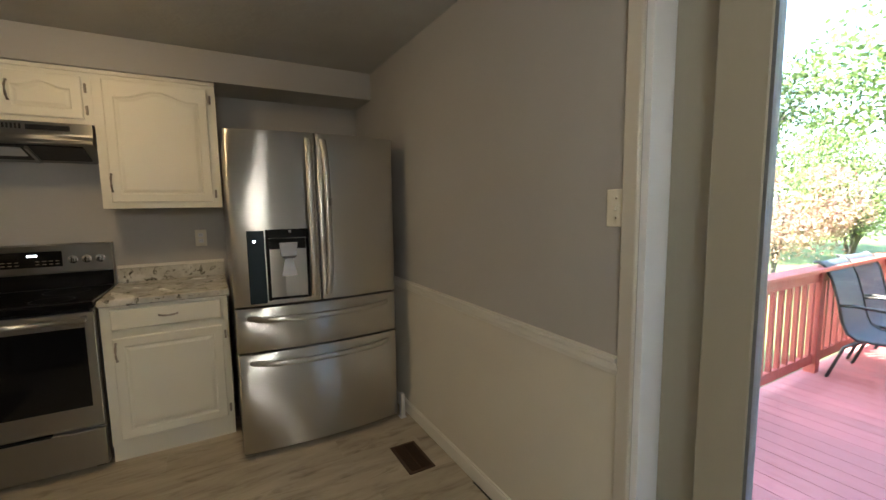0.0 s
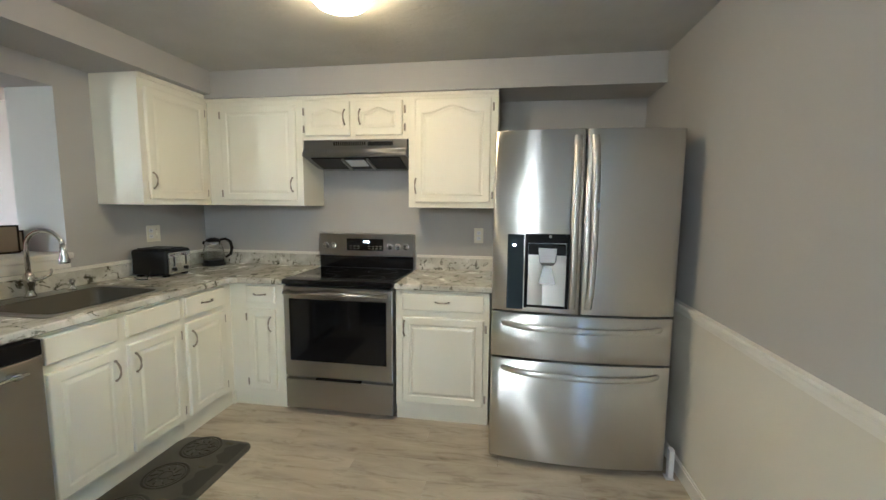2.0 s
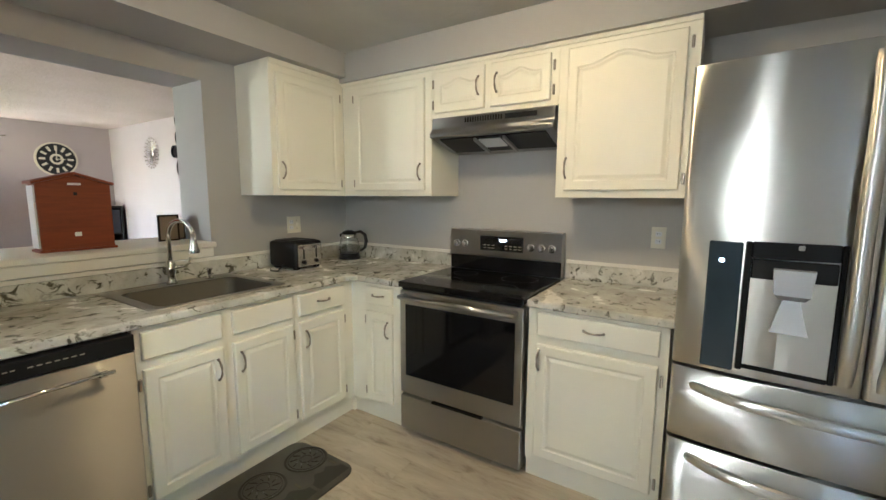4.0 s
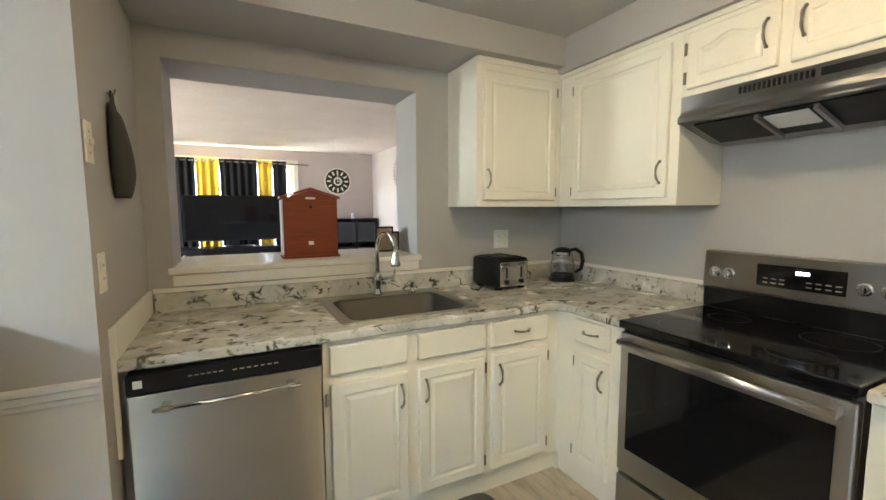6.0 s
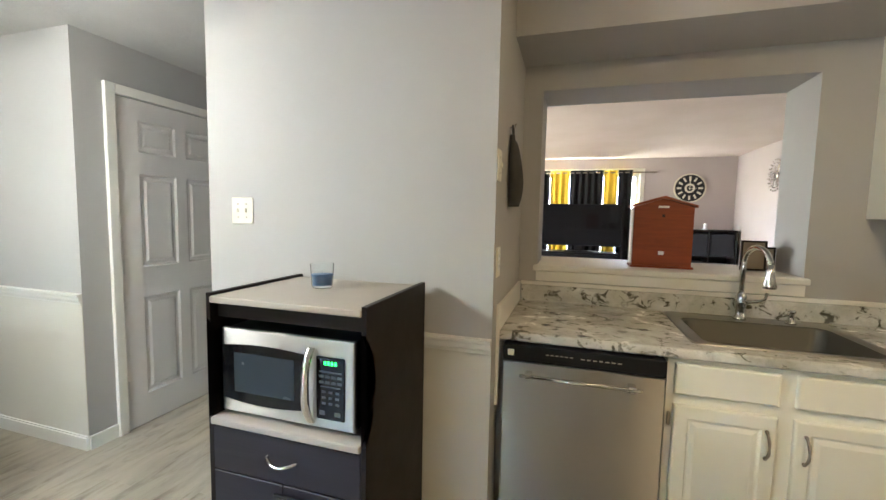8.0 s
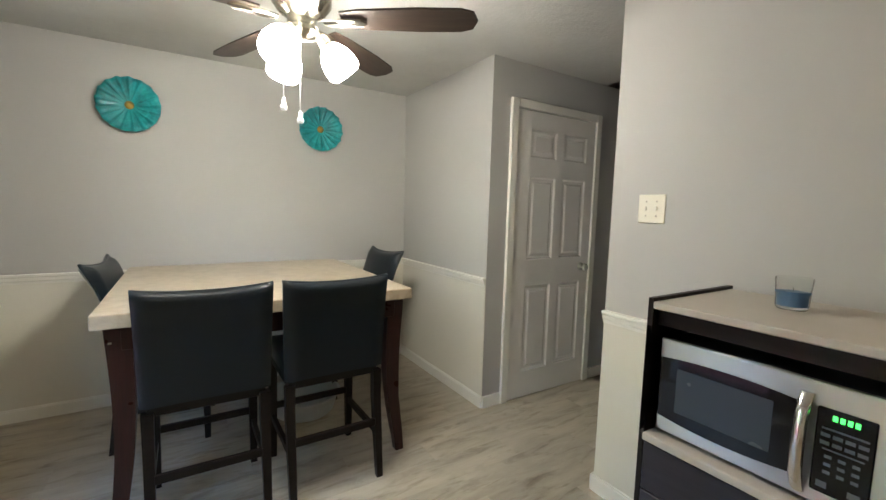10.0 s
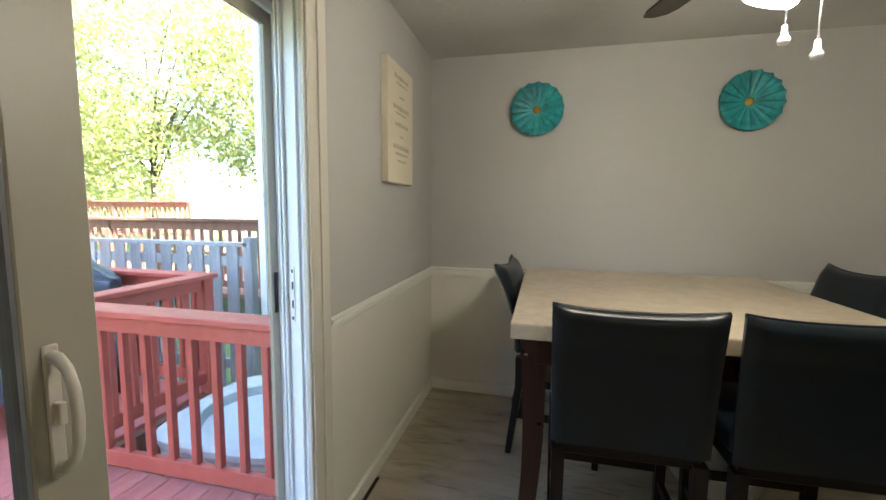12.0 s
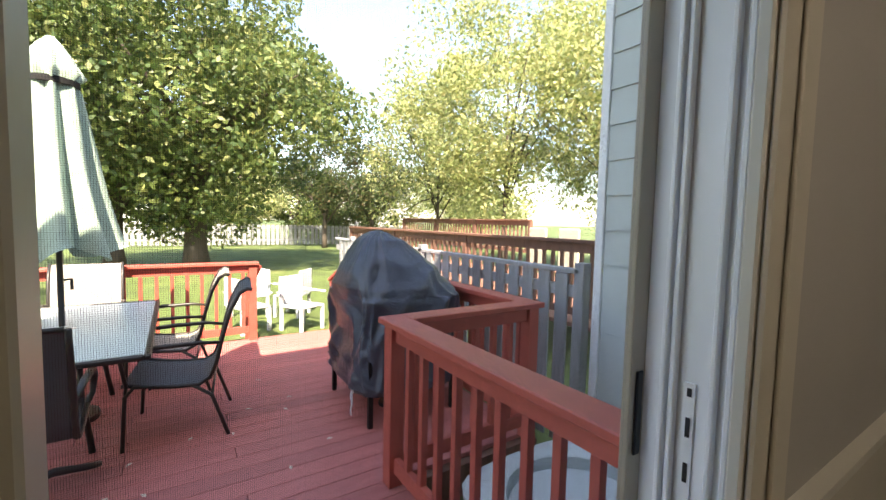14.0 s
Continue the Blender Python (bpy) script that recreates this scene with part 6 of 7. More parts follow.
PHOTO = paint("sepia_picture_print", (0.24, 0.19, 0.13), 0.35, 0.25, 0.0)
for x, y, w, h, lab in ((-2.235, 1.893, 0.118, 0.160, "small dark picture frame with a sepia print on the ledge"), (-2.285, 1.985, 0.085, 0.125, "smaller dark picture frame standing behind another")):
    pf = thing("picture_frame", pose(x, y, 1.1188, 0, 0, 90), lab, "picture frame", "small frames on the ledge")
    part("frame", boxes([(0, 0.010, 0, 0.014, 0, h), (w - 0.010, w, 0, 0.014, 0, h), (0.010, w - 0.010, 0, 0.014, 0, 0.010), (0.010, w - 0.010, 0, 0.014, h - 0.010, h)], 0.0015), ESPRESSO, pf, "dark thin frame")
    part("print", boxes([(0.010, w - 0.010, 0.004, 0.010, 0.010, h - 0.010)]), PHOTO, pf, "faded sepia print")


def curtain(y0, y1, z0, z1, material, label, amp=0.025, group="living room curtains"):
    c = thing("curtain", pose(XL + 0.09, y0, z0, 0, 0, 90), label, "curtain", group)
    n = int((y1 - y0) / 0.012)
    bm = bmesh.new()
    lo = []
    for z in (0, (z1 - z0) * 0.5, z1 - z0):
        lo.append([(k * (y1 - y0) / n, amp * math.sin(k * 0.75) * (1 - 0.3 * z / (z1 - z0)), z) for k in range(n + 1)])
    rs = [[bm.verts.new(p) for p in lp] for lp in lo]
    rb = [[bm.verts.new((p[0], p[1] + 0.003, p[2])) for p in lp] for lp in lo]
    for p, q, s in ((rs[0], rs[1], 1), (rs[1], rs[2], 1), (rb[0], rb[1], -1), (rb[1], rb[2], -1)):
        for i in range(n):
            bm.faces.new((p[i], p[i + 1], q[i + 1], q[i])[::s])
    part("cloth", bm, material, c, "", 60)
    return c


curtain(0.36, 0.64, 0.35, 2.16, BLACKC, "black curtain panel beside the window")
curtain(0.645, 0.95, 0.35, 2.155, YELLOWC, "yellow curtain panel with white ring tops")
curtain(0.955, 1.475, 0.35, 2.16, BLACKC, "black curtain panels in the middle of the window")
curtain(1.48, 1.69, 0.35, 2.155, YELLOWC, "yellow curtain panel with white ring tops")
curtain(1.695, 1.905, 0.35, 2.16, BLACKC, "black curtain panel beside the window")
rod = thing("curtain_rod", pose(XL + 0.09, 0.30, 2.12, 0, 0, 90), "thin pale metal curtain rod above the window", "curtain rod")
part("rod", tube(bmesh.new(), [(0.0, 0.0, 0), (1.95, 0.0, 0)], 0.010, 8), NICKEL, rod, "", True)
part("bracket", boxes([(0.03, 0.05, 0.0, 0.089, -0.012, 0.012), (1.90, 1.92, 0.0, 0.089, -0.012, 0.012)]), NICKEL, rod)
tv = thing("television", pose(-6.45, 0.49, 0.86, 0, 0, 90), "large black flat television on a low stand", "television")
part("screen", boxes([(0.02, 1.25, -0.002, 0.0, 0.108, 0.730)]), BLACKG, tv, "black glossy screen")
part("bezel", boxes([(0.0, 1.27, 0.0005, 0.05, 0.090, 0.745)], 0.004), BLACKP, tv)
part("stand", boxes([(0.42, 0.85, -0.09, 0.13, 0.0, 0.015), (0.58, 0.69, 0.01, 0.045, 0.015, 0.0895)], 0.003), BLACKP, tv)
st = thing("media_console", pose(-6.30, 0.25, 0, 0, 0, 90), "black low media console under the television", "console")
part("body", boxes([(0, 1.45, 0.0, 0.42, 0.05, 0.86)], 0.004), BLACKP, st)
for k in range(3):
    dd = part("door", boxes([(0.02 + k * 0.475, 0.475 + k * 0.475, -0.018, -0.001, 0.08, 0.83)], 0.003), BLACKP, st)
    part("knob", lathe(bmesh.new(), [(0, 0), (0.012, 0), (0.018, 0.012), (0.012, 0.024), (0, 0.026)], 12), CHROME, dd, "bright round knob", True).matrix_basis = pose(0.25 + k * 0.475, -0.018, 0.775, 90, 0, 0)
part("foot", boxes([(x, x + 0.05, 0.05, 0.1, 0, 0.05) for x in (0.05, 1.35)]), BLACKP, st)

shf = thing("cube_shelf", pose(-6.60, 2.60, 0, 0, 0, 90), "dark brown open cube shelf against the wall", "shelf")
S = 0.71
part("frame", boxes([(0, S, 0, 0.34, 0, 0.02), (0, S, 0, 0.34, 1.22, 1.245), (0, 0.022, 0, 0.34, 0.02, 1.22), (S - 0.022, S, 0, 0.34, 0.02, 1.22), (S / 2 - 0.008, S / 2 + 0.008, 0, 0.34, 0.02, 1.22),
                     (0.022, S / 2 - 0.008, 0, 0.34, 0.42, 0.436), (S / 2 + 0.008, S - 0.022, 0, 0.34, 0.42, 0.436), (0.022, S / 2 - 0.008, 0, 0.34, 0.84, 0.856), (S / 2 + 0.008, S - 0.022, 0, 0.34, 0.84, 0.856)], 0.002), ESPRESSO, shf)
part("back_panel", boxes([(0.022, S - 0.022, 0.33, 0.339, 0.02, 1.22)]), ESPRESSO, shf)
for k, (a, z) in enumerate(((0.03, 0.022), (0.37, 0.022), (0.03, 0.438), (0.03, 0.858), (0.37, 0.858))):
    b = thing("storage_bin", pose(-6.60, 2.60 + a, z, 0, 0, 90), "dark grey cloth storage bin in the shelf", "storage bin", "bins in the cube shelf")
    part("bin", boxes([(0, 0.305, 0.01, 0.31, 0, 0.33)], 0.008), SOFAC, b)
b = thing("storage_bin", pose(-6.60, 2.97, 0.438, 0, 0, 90), "pale patterned storage bin in the shelf", "storage bin", "bins in the cube shelf")
part("bin", boxes([(0, 0.305, 0.01, 0.31, 0, 0.30)], 0.008), paint("pale_checked_cloth", (0.42, 0.42, 0.42), 0.9, 0.5, 0.3, 30), b)
fg = thing("figurine", pose(-6.76, 2.93, 1.2452), "small white figurine on the cube shelf", "ornament")
part("shape", lathe(bmesh.new(), [(0, 0), (0.035, 0), (0.03, 0.02), (0.02, 0.05), (0.026, 0.07), (0.018, 0.09), (0, 0.095)], 14), WHITEP, fg, "", True)


def wall_clock():
    c = thing("wall_clock", pose(XL, 2.73, 1.875, 0, 0, 90), "round black wall clock with a pale rim and numerals", "clock")

    def disc(r0, r1, y0, y1, n=40):
        bm = lathe(bmesh.new(), [(r0, y0), (r1, y0), (r1, y1), (r0, y1)], n)
        bmesh.ops.rotate(bm, verts=bm.verts, matrix=Matrix.Rotation(radians(90), 3, "X"))
        return bm
    part("face", disc(0.0, 0.205, 0.001, 0.02), DARKW, c, "black clock face")
    part("rim", disc(0.205, 0.225, 0.001, 0.032), CREAMB, c, "pale rim")
    rows = bmesh.new()
    for k in range(12):
        a = 2 * math.pi * k / 12
        vs = len(rows.verts)
        box(rows, -0.014, 0.014, -0.0235, -0.0205, 0.115, 0.180)
        rows.verts.ensure_lookup_table()
        bmesh.ops.rotate(rows, verts=rows.verts[vs:], matrix=Matrix.Rotation(a, 3, "Y"))
    part("numerals", rows, CREAMB, c, "pale numerals")
    part("centre_ring", disc(0.045, 0.072, 0.0203, 0.0235), CREAMB, c, "pale centre ring")
    rows = boxes([(-0.005, 0.005, -0.028, -0.025, -0.02, 0.12), (-0.02, 0.09, -0.031, -0.0285, -0.004, 0.004)])
    part("clock_hand", rows, CREAMB, c, "pale clock pointers")


wall_clock()
sb = thing("sunburst_ornament", pose(-5.62, YLN, 1.94), "silver wire sunburst ornament on the wall", "wall decoration")
bm = bmesh.new()
rr = random.Random(3)
for k in range(40):
    a = 2 * math.pi * k / 40
    r = 0.19 if k % 2 else 0.15
    tube(bm, [(0.04 * math.cos(a), -0.02, 0.04 * math.sin(a)), (r * math.cos(a), -0.025, r * math.sin(a))], 0.0025, 5)
    tube(bm, [(r * math.cos(a), -0.019, r * math.sin(a)), (r * math.cos(a), -0.033, r * math.sin(a))], 0.010, 6)
part("rays", bm, CHROME, sb)
part("hub", boxes([(-0.045, 0.045, -0.03, -0.001, -0.045, 0.045)], 0.02, 3), CHROME, sb, "", 50)
wm = thing("mirror_cluster", pose(0, YLN, 0), "cluster of eight round wall mirrors in dark and silver rims", "mirror")
for x, z, r, dk in ((-4.88, 2.30, 0.085, 0), (-4.88, 2.09, 0.10, 0), (-4.66, 1.95, 0.155, 1), (-5.02, 1.93, 0.075, 1), (-4.86, 1.73, 0.125, 0), (-4.62, 1.66, 0.105, 0), (-4.73, 1.46, 0.125, 1), (-4.80, 1.90, 0.06, 0)):
    def dd(r0, r1, y0, y1):
        bm = lathe(bmesh.new(), [(r0, y0), (r1, y0), (r1, y1), (r0, y1)], 28, 0, 0)
        bmesh.ops.rotate(bm, verts=bm.verts, matrix=Matrix.Rotation(radians(90), 3, "X"))
        bmesh.ops.translate(bm, verts=bm.verts, vec=(x, 0, z))
        return bm
    y0 = 0.001 if r != 0.155 else 0.004
    k = part("rim", dd(r * 0.9, r, y0, 0.035), BLACKP if dk else CHROME, wm, "black round rim" if dk else "silver round rim")
    part("mirror", dd(0, r * 0.9, y0, 0.022), BLACKG if dk else MIRROR, k)
sf = thing("sofa", pose(-4.75, 2.15, 0), "charcoal cloth sofa along the living room wall", "sofa")
part("base", boxes([(0, 1.15, 0.0, 0.9, 0.10, 0.45)], 0.04, 3), SOFAC, sf, "", 45)
part("backrest", boxes([(0, 1.15, 0.88, 1.10, 0.10, 1.08)], 0.07, 3), SOFAC, sf, "", 45)
part("cushion", boxes([(0.2, 0.58, 0.02, 0.72, 0.455, 0.60)], 0.05, 3), SOFAC, sf, "", 45)
part("armrest", boxes([(-0.18, 0.0, 0.0, 1.1, 0.10, 0.72)], 0.05, 3), SOFAC, sf, "", 45)
part("armrest", boxes([(1.15, 1.33, 0.0, 1.1, 0.10, 0.72)], 0.05, 3), SOFAC, sf, "", 45)
part("foot", boxes([(x, x + 0.05, y, y + 0.05, 0, 0.10) for x in (0.0, 1.1) for y in (0.05, 1.0)]), BLACKP, sf)


# ---- outdoors ----
GZ, DZ = -0.45, -0.20      # ground and deck surface
flat("ground", boxes([(-300, 500, -400, 400, GZ - 0.5, GZ)]), GRASS, "mown green lawn with worn patches")

# deck rails
RT = 0.785


def rail_run(a, b, label, ends=(True, True), posts=0):
    a, b = Vector((a[0], a[1], 0)), Vector((b[0], b[1], 0))
    L = (b - a).length
    ang = math.degrees(math.atan2(b.y - a.y, b.x - a.x))
    r = thing("deck_railing", pose(a.x, a.y, 0, 0, 0, ang), label, "deck railing", "red deck railings")
    part("rail_cap", boxes([(-0.07 if ends[0] else 0.071, L + 0.07 if ends[1] else L - 0.071, -0.075, 0.075, RT - 0.036, RT)], 0.005), RAIL, r, "flat red rail cap")
    part("top_rail", boxes([(0.046, L - 0.046, -0.019, 0.019, RT - 0.130, RT - 0.037)], 0.003), RAIL, r)
    part("bottom_rail", boxes([(0.046, L - 0.046, -0.019, 0.019, DZ + 0.09, DZ + 0.18)], 0.003), RAIL, r)
    xs = ([0] if ends[0] else []) + ([L] if ends[1] else []) + [L * (k + 1) / (posts + 1) for k in range(posts)]
    for x in xs:
        part("post", boxes([(x - 0.045, x + 0.045, -0.045, 0.045, DZ + 0.001, RT - 0.037)], 0.004), RAIL, r)
    first = None
    for k in range(int((L - 0.187) / 0.1467) + 1):
        x = L - 0.187 - 0.1467 * k
        if any(abs(x - q) < 0.08 for q in xs):
            continue
        if first is None:
            first = part("baluster", boxes([(-0.018, 0.018, -0.018, 0.018, DZ + 0.181, RT - 0.131)], 0.002), RAIL, r)
            o = first
        else:
            o = new("baluster", first.data)
            o.parent = r
        o.location = (x, 0, 0)
    return r


rail_run((1.80, -1.635), (3.345, -1.635), "red stained deck railing beside the house steps notch", (True, True))
rail_run((3.345, -1.635), (3.345, -2.70), "red stained short deck railing around the notch", (False, True))
rail_run((3.345, -2.70), (6.86, -2.70), "red stained deck railing behind the covered grill", (False, True), 1)
rail_run((6.86, -1.40), (6.86, 1.39), "red stained deck railing along the far edge", (True, True), 1)
rail_run((6.86, 1.39), (1.80, 1.39), "red stained deck railing along the open side", (False, True), 2)
# deck frame and steps
flat("deck_frame", boxes([(XO + 0.002, 6.92, -1.70, 1.45, GZ, DZ - 0.034), (3.33, 6.92, -2.80, -1.70, GZ, DZ - 0.034)]), BROWNW, "dark stained deck framing")
stp = thing("deck_steps", pose(6.925, -2.62, 0, 0, 0, 0), "red stained wooden steps leading down to the lawn", "steps")
part("tread", boxes([(0.0, 0.28, 0, 1.12, GZ + 0.10, GZ + 0.135)], 0.004), RAIL, stp)
part("riser", boxes([(0.0, 0.02, 0, 1.12, GZ, GZ + 0.099)]), RAIL, stp)
part("stringer", boxes([(0.02, 0.26, y, y + 0.04, GZ, GZ + 0.099) for y in (0.0, 1.08)]), RAIL, stp)


def slanted_rail(y):
    h = thing("stair_handrail", pose(6.95, y, 0), "bright red slanted stair handrail", "handrail")
    bm = bmesh.new()
    loft(bm, [[(x, yy, z) for x, z in ((0, 0.73), (0.75, 0.40), (0.75, 0.36), (0, 0.69))] for yy in (-0.06, 0.06)])
    bm.faces.new(list(bm.verts)[:4][::-1])
    part("rail_cap", bm, RAIL, h)
    part("post", boxes([(0.64, 0.73, -0.045, 0.045, GZ, 0.38)], 0.004), RAIL, h)
    part("baluster", boxes([(x, x + 0.036, -0.018, 0.018, GZ + 0.02, 0.66 - x * 0.42) for x in (0.15, 0.30, 0.45)]), RAIL, h)


slanted_rail(-1.46)
slanted_rail(-2.68)

# weathered fence
fen = thing("wooden_fence", pose(3.28, -3.17, 0), "weathered grey board fence beside the deck", "fence")
part("top_rail", boxes([(0, 5.6, -0.045, 0.045, 0.965, 1.0)], 0.003), GREYW, fen)
part("rail", boxes([(0, 5.6, -0.018, 0.018, z, z + 0.09) for z in (-0.2, 0.78)]), GREYW, fen)
for x in (0.0, 2.4, 4.8):
    part("post", boxes([(x - 0.045, x + 0.045, -0.045, 0.045, GZ, 1.05)], 0.006), GREYW, fen)
b0 = part("board", boxes([(-0.060, 0.060, -0.009, 0.009, GZ + 0.05, 0.962)], 0.002), GREYW, fen)
rng = random.Random(11)
for k in range(29):
    o = b0 if k == 0 else new("board", b0.data)
    o.parent = fen
    o.location = (0.17 + k * 0.184, 0.0275, 0)
    o.rotation_euler = (0, radians(rng.uniform(-0.6, 0.6)), 0)


def brown_rail(x0, x1, y, ztop, zdeck, label):
    r = thing("neighbour_deck_railing", pose(x0, y, 0), label, "deck railing")
    L = x1 - x0
    part("rail_cap", boxes([(0, L, -0.09, 0.09, ztop - 0.04, ztop)], 0.004), BROWNW, r)
    part("top_rail", boxes([(0, L, -0.02, 0.02, ztop - 0.16, ztop - 0.041)]), BROWNW, r)
    part("bottom_rail", boxes([(0, L, -0.02, 0.02, zdeck + 0.08, zdeck + 0.17)]), BROWNW, r)
    n = int(L / 2.2)
    for k in range(n + 1):
        x = L * k / n
        part("post", boxes([(x - 0.045, x + 0.045, -0.045, 0.045, GZ, ztop - 0.041)]), BROWNW, r)
    m = int(L / 0.15)
    f = None
    for k in range(1, m):
        x = L * k / m
        if f is None:
            f = part("baluster", boxes([(-0.02, 0.02, -0.018, 0.018, zdeck + 0.171, ztop - 0.161)]), BROWNW, r)
            o = f
        else:
            o = new("baluster", f.data)
            o.parent = r
        o.location = (x, 0, 0)


brown_rail(4.2, 12.2, -4.7, 1.16, 0.15, "brown stained railing of the neighbouring deck")
brown_rail(9.0, 16.0, -8.3, 1.45, 0.5, "brown stained railing of a farther deck")
flat("neighbour_deck", boxes([(4.2, 12.2, -8.0, -4.62, 0.10, 0.15)]), BROWNW, "brown neighbouring deck floor", "structure")
for k, x in enumerate((5.9, 6.6)):
    p = thing("patio_chair", pose(x, -5.8, 0.1505, 0, 0, 170), "brown patio chair on the neighbouring deck", "chair", "chairs on the neighbouring deck")
    part("seat", boxes([(-0.25, 0.25, -0.25, 0.25, 0.42, 0.46)], 0.01), BROWNW, p)
    part("backrest", boxes([(-0.25, 0.25, 0.25, 0.29, 0.46, 1.12)], 0.015), CREAMB, p)
    part("leg", boxes([(a, a + 0.04, c, c + 0.04, 0, 0.42) for a in (-0.25, 0.21) for c in (-0.25, 0.21)]), BROWNW, p)

# projecting bay with lap siding
bay = thing("house_bay", pose(XO + 0.001, -3.60, 0), "grey-green lap-sided projecting part of the house", "house", "", "structure")
part("wall", boxes([(0, 1.48, 0, 0.37, GZ, 4.95)]), SIDING, bay)
part("corner_trim", boxes([(1.44, 1.505, 0.371, 0.40, GZ, 4.95), (1.4805, 1.505, 0.33, 0.3705, GZ, 4.95)], 0.003), CORNERT, bay)
bm = bmesh.new()
loft(bm, [[(x, y, z) for y, z in ((0.371, 0), (0.388, 0), (0.376, 0.245), (0.371, 0.245))] for x in (0.0, 1.438)])
bm.faces.new(list(bm.verts)[:4][::-1])
l0 = part("lap_board", bm, SIDING, bay)
for k in range(21):
    o = l0 if k == 0 else new("lap_board", l0.data)
    o.parent = bay
    o.location = (0, 0, GZ + k * 0.25)

# stone-like tub
TUBM2 = paint("weathered_grey_plastic", (0.30, 0.34, 0.34), 0.5, 0.15, 0.1, 60)
tub = thing("round_tub", pose(2.50, -2.29, GZ), "pale grey rounded-square plastic tub with a round basin on the ground", "tub")


def tub_loops(rows, n=48):
    """Loops of (radius, height, squareness)."""
    out = []
    for r, z, q in rows:
        lo = []
        for k in range(n):
            a = 2 * math.pi * k / n
            c, s = math.cos(a), math.sin(a)
            m = (abs(c) ** (2 + q) + abs(s) ** (2 + q)) ** (-1 / (2 + q))
            lo.append((r * m * c, r * m * s, z))
        out.append(lo)
    return out


bm = bmesh.new()
loft(bm, tub_loops([(0.44, 0.0, 2.5), (0.48, 0.03, 2.5), (0.50, 0.33, 2.5), (0.49, 0.345, 2.5)]))
part("shell", bm, TUBM, tub, "pale grey tub wall", 35)
bm = bmesh.new()
loft(bm, tub_loops([(0.49, 0.346, 2.5), (0.515, 0.36, 2.5), (0.52, 0.40, 2.5), (0.50, 0.42, 2.0), (0.42, 0.422, 0.0), (0.40, 0.41, 0.0)]), False)
part("rim", bm, TUBM, tub, "thick pale rim", 40)
bm = bmesh.new()
loft(bm, tub_loops([(0.40, 0.409, 0.0), (0.36, 0.25, 0.0), (0.22, 0.21, 0.0), (0.18, 0.21, 0.0), (0.165, 0.27, 0.0), (0.13, 0.285, 0.0), (0.10, 0.24, 0.0), (0.02, 0.235, 0.0)]))
part("basin", bm, TUBM2, tub, "grey basin with a raised middle", 40)


# covered grill
def grill():
    g = thing("covered_grill", pose(4.43, -2.16, DZ, 0, 0, 90), "gas grill under a loose dark blue-grey fabric cover", "grill")
    prof = [(1.00, 0.235), (1.03, 0.27), (1.02, 0.34), (1.01, 0.50), (1.02, 0.75), (1.02, 0.92), (0.97, 1.02), (0.82, 1.13), (0.60, 1.26), (0.36, 1.38), (0.16, 1.44), (0.03, 1.462)]
    bm = bmesh.new()
    rings = []
    n = 150
    pf = []
    for (k0, z0), (k1, z1) in zip(prof, prof[1:]):
        for s in range(7):
            pf.append((k0 + (k1 - k0) * s / 7, z0 + (z1 - z0) * s / 7))
    pf.append(prof[-1])
    for k, z in pf:
        ring = []
        for i in range(n):
            a = 2 * math.pi * i / n
            c, s = math.cos(a), math.sin(a)
            e = 0.42 if z < 0.95 else 0.6
            x = 0.455 * k * math.copysign(abs(c) ** e, c)
            y = 0.49 * k * math.copysign(abs(s) ** e, s)
            if z > 0.9:
                x += 0.14 * min(1, (z - 0.9) / 0.5)
            p = Vector((x, y, z))
            low = max(0.0, min(1.0, (1.0 - z) / 0.25))
            f1 = 1 - 2 * abs(noise.noise(Vector((x * 2.6 + z * 1.9, y * 2.6 - z * 1.3, z * 0.9 + 3))))
            f2 = 1 - 2 * abs(noise.noise(Vector((math.cos(a) * 3.2 + z * 1.6, math.sin(a) * 3.2, z * 2.2 + 7))))
            f3 = 1 - 2 * abs(noise.noise(Vector((x * 5 - z * 2, y * 6 + z * 9, z * 7))))
            hollow = math.exp(-((x + 0.02) / 0.10) ** 2 - ((y - 0.24) / 0.16) ** 2 - ((z - 1.10) / 0.13) ** 2)
            d = 0.034 * (f1 - 0.7) + (0.012 + 0.020 * low) * (f2 - 0.6) + 0.016 * low * (f3 - 0.6) - 0.055 * hollow
            r = Vector((c, s, 0.3)).normalized()
            ring.append(bm.verts.new(p + r * d * (1.4 if z < 1.2 else 0.9)))
        rings.append(ring)
    for p, q in zip(rings, rings[1:]):
        for i in range(n):
            bm.faces.new((p[i], p[(i + 1) % n], q[(i + 1) % n], q[i]))
    bm.faces.new(rings[-1])
    part("cover", bm, COVER, g, "wrinkled dark fabric cover", True)
    part("leg", boxes([(x, x + 0.035, y, y + 0.035, 0, 0.5) for x in (-0.36, 0.365) for y in (-0.42, 0.395)]), BLACKP, g)
    part("wheel", lathe(bmesh.new(), [(0, 0), (0.07, 0), (0.07, 0.03), (0, 0.03)], 16, 0.1, 0.1), BLACKP, g)
    pts = [(0.475, 0.27 + 0.012 * math.sin(k * 1.3), 0.30 - k * 0.024) for k in range(11)]
    part("tie_string", tube(bmesh.new(), pts, 0.006, 6), WHITEP, g, "white tie string", True)
    part("tie_string", tube(bmesh.new(), [(p[0], p[1] + 0.035 * (1 - i / 8), p[2]) for i, p in enumerate(pts)], 0.006, 6), WHITEP, g, "white tie string", True)


grill()


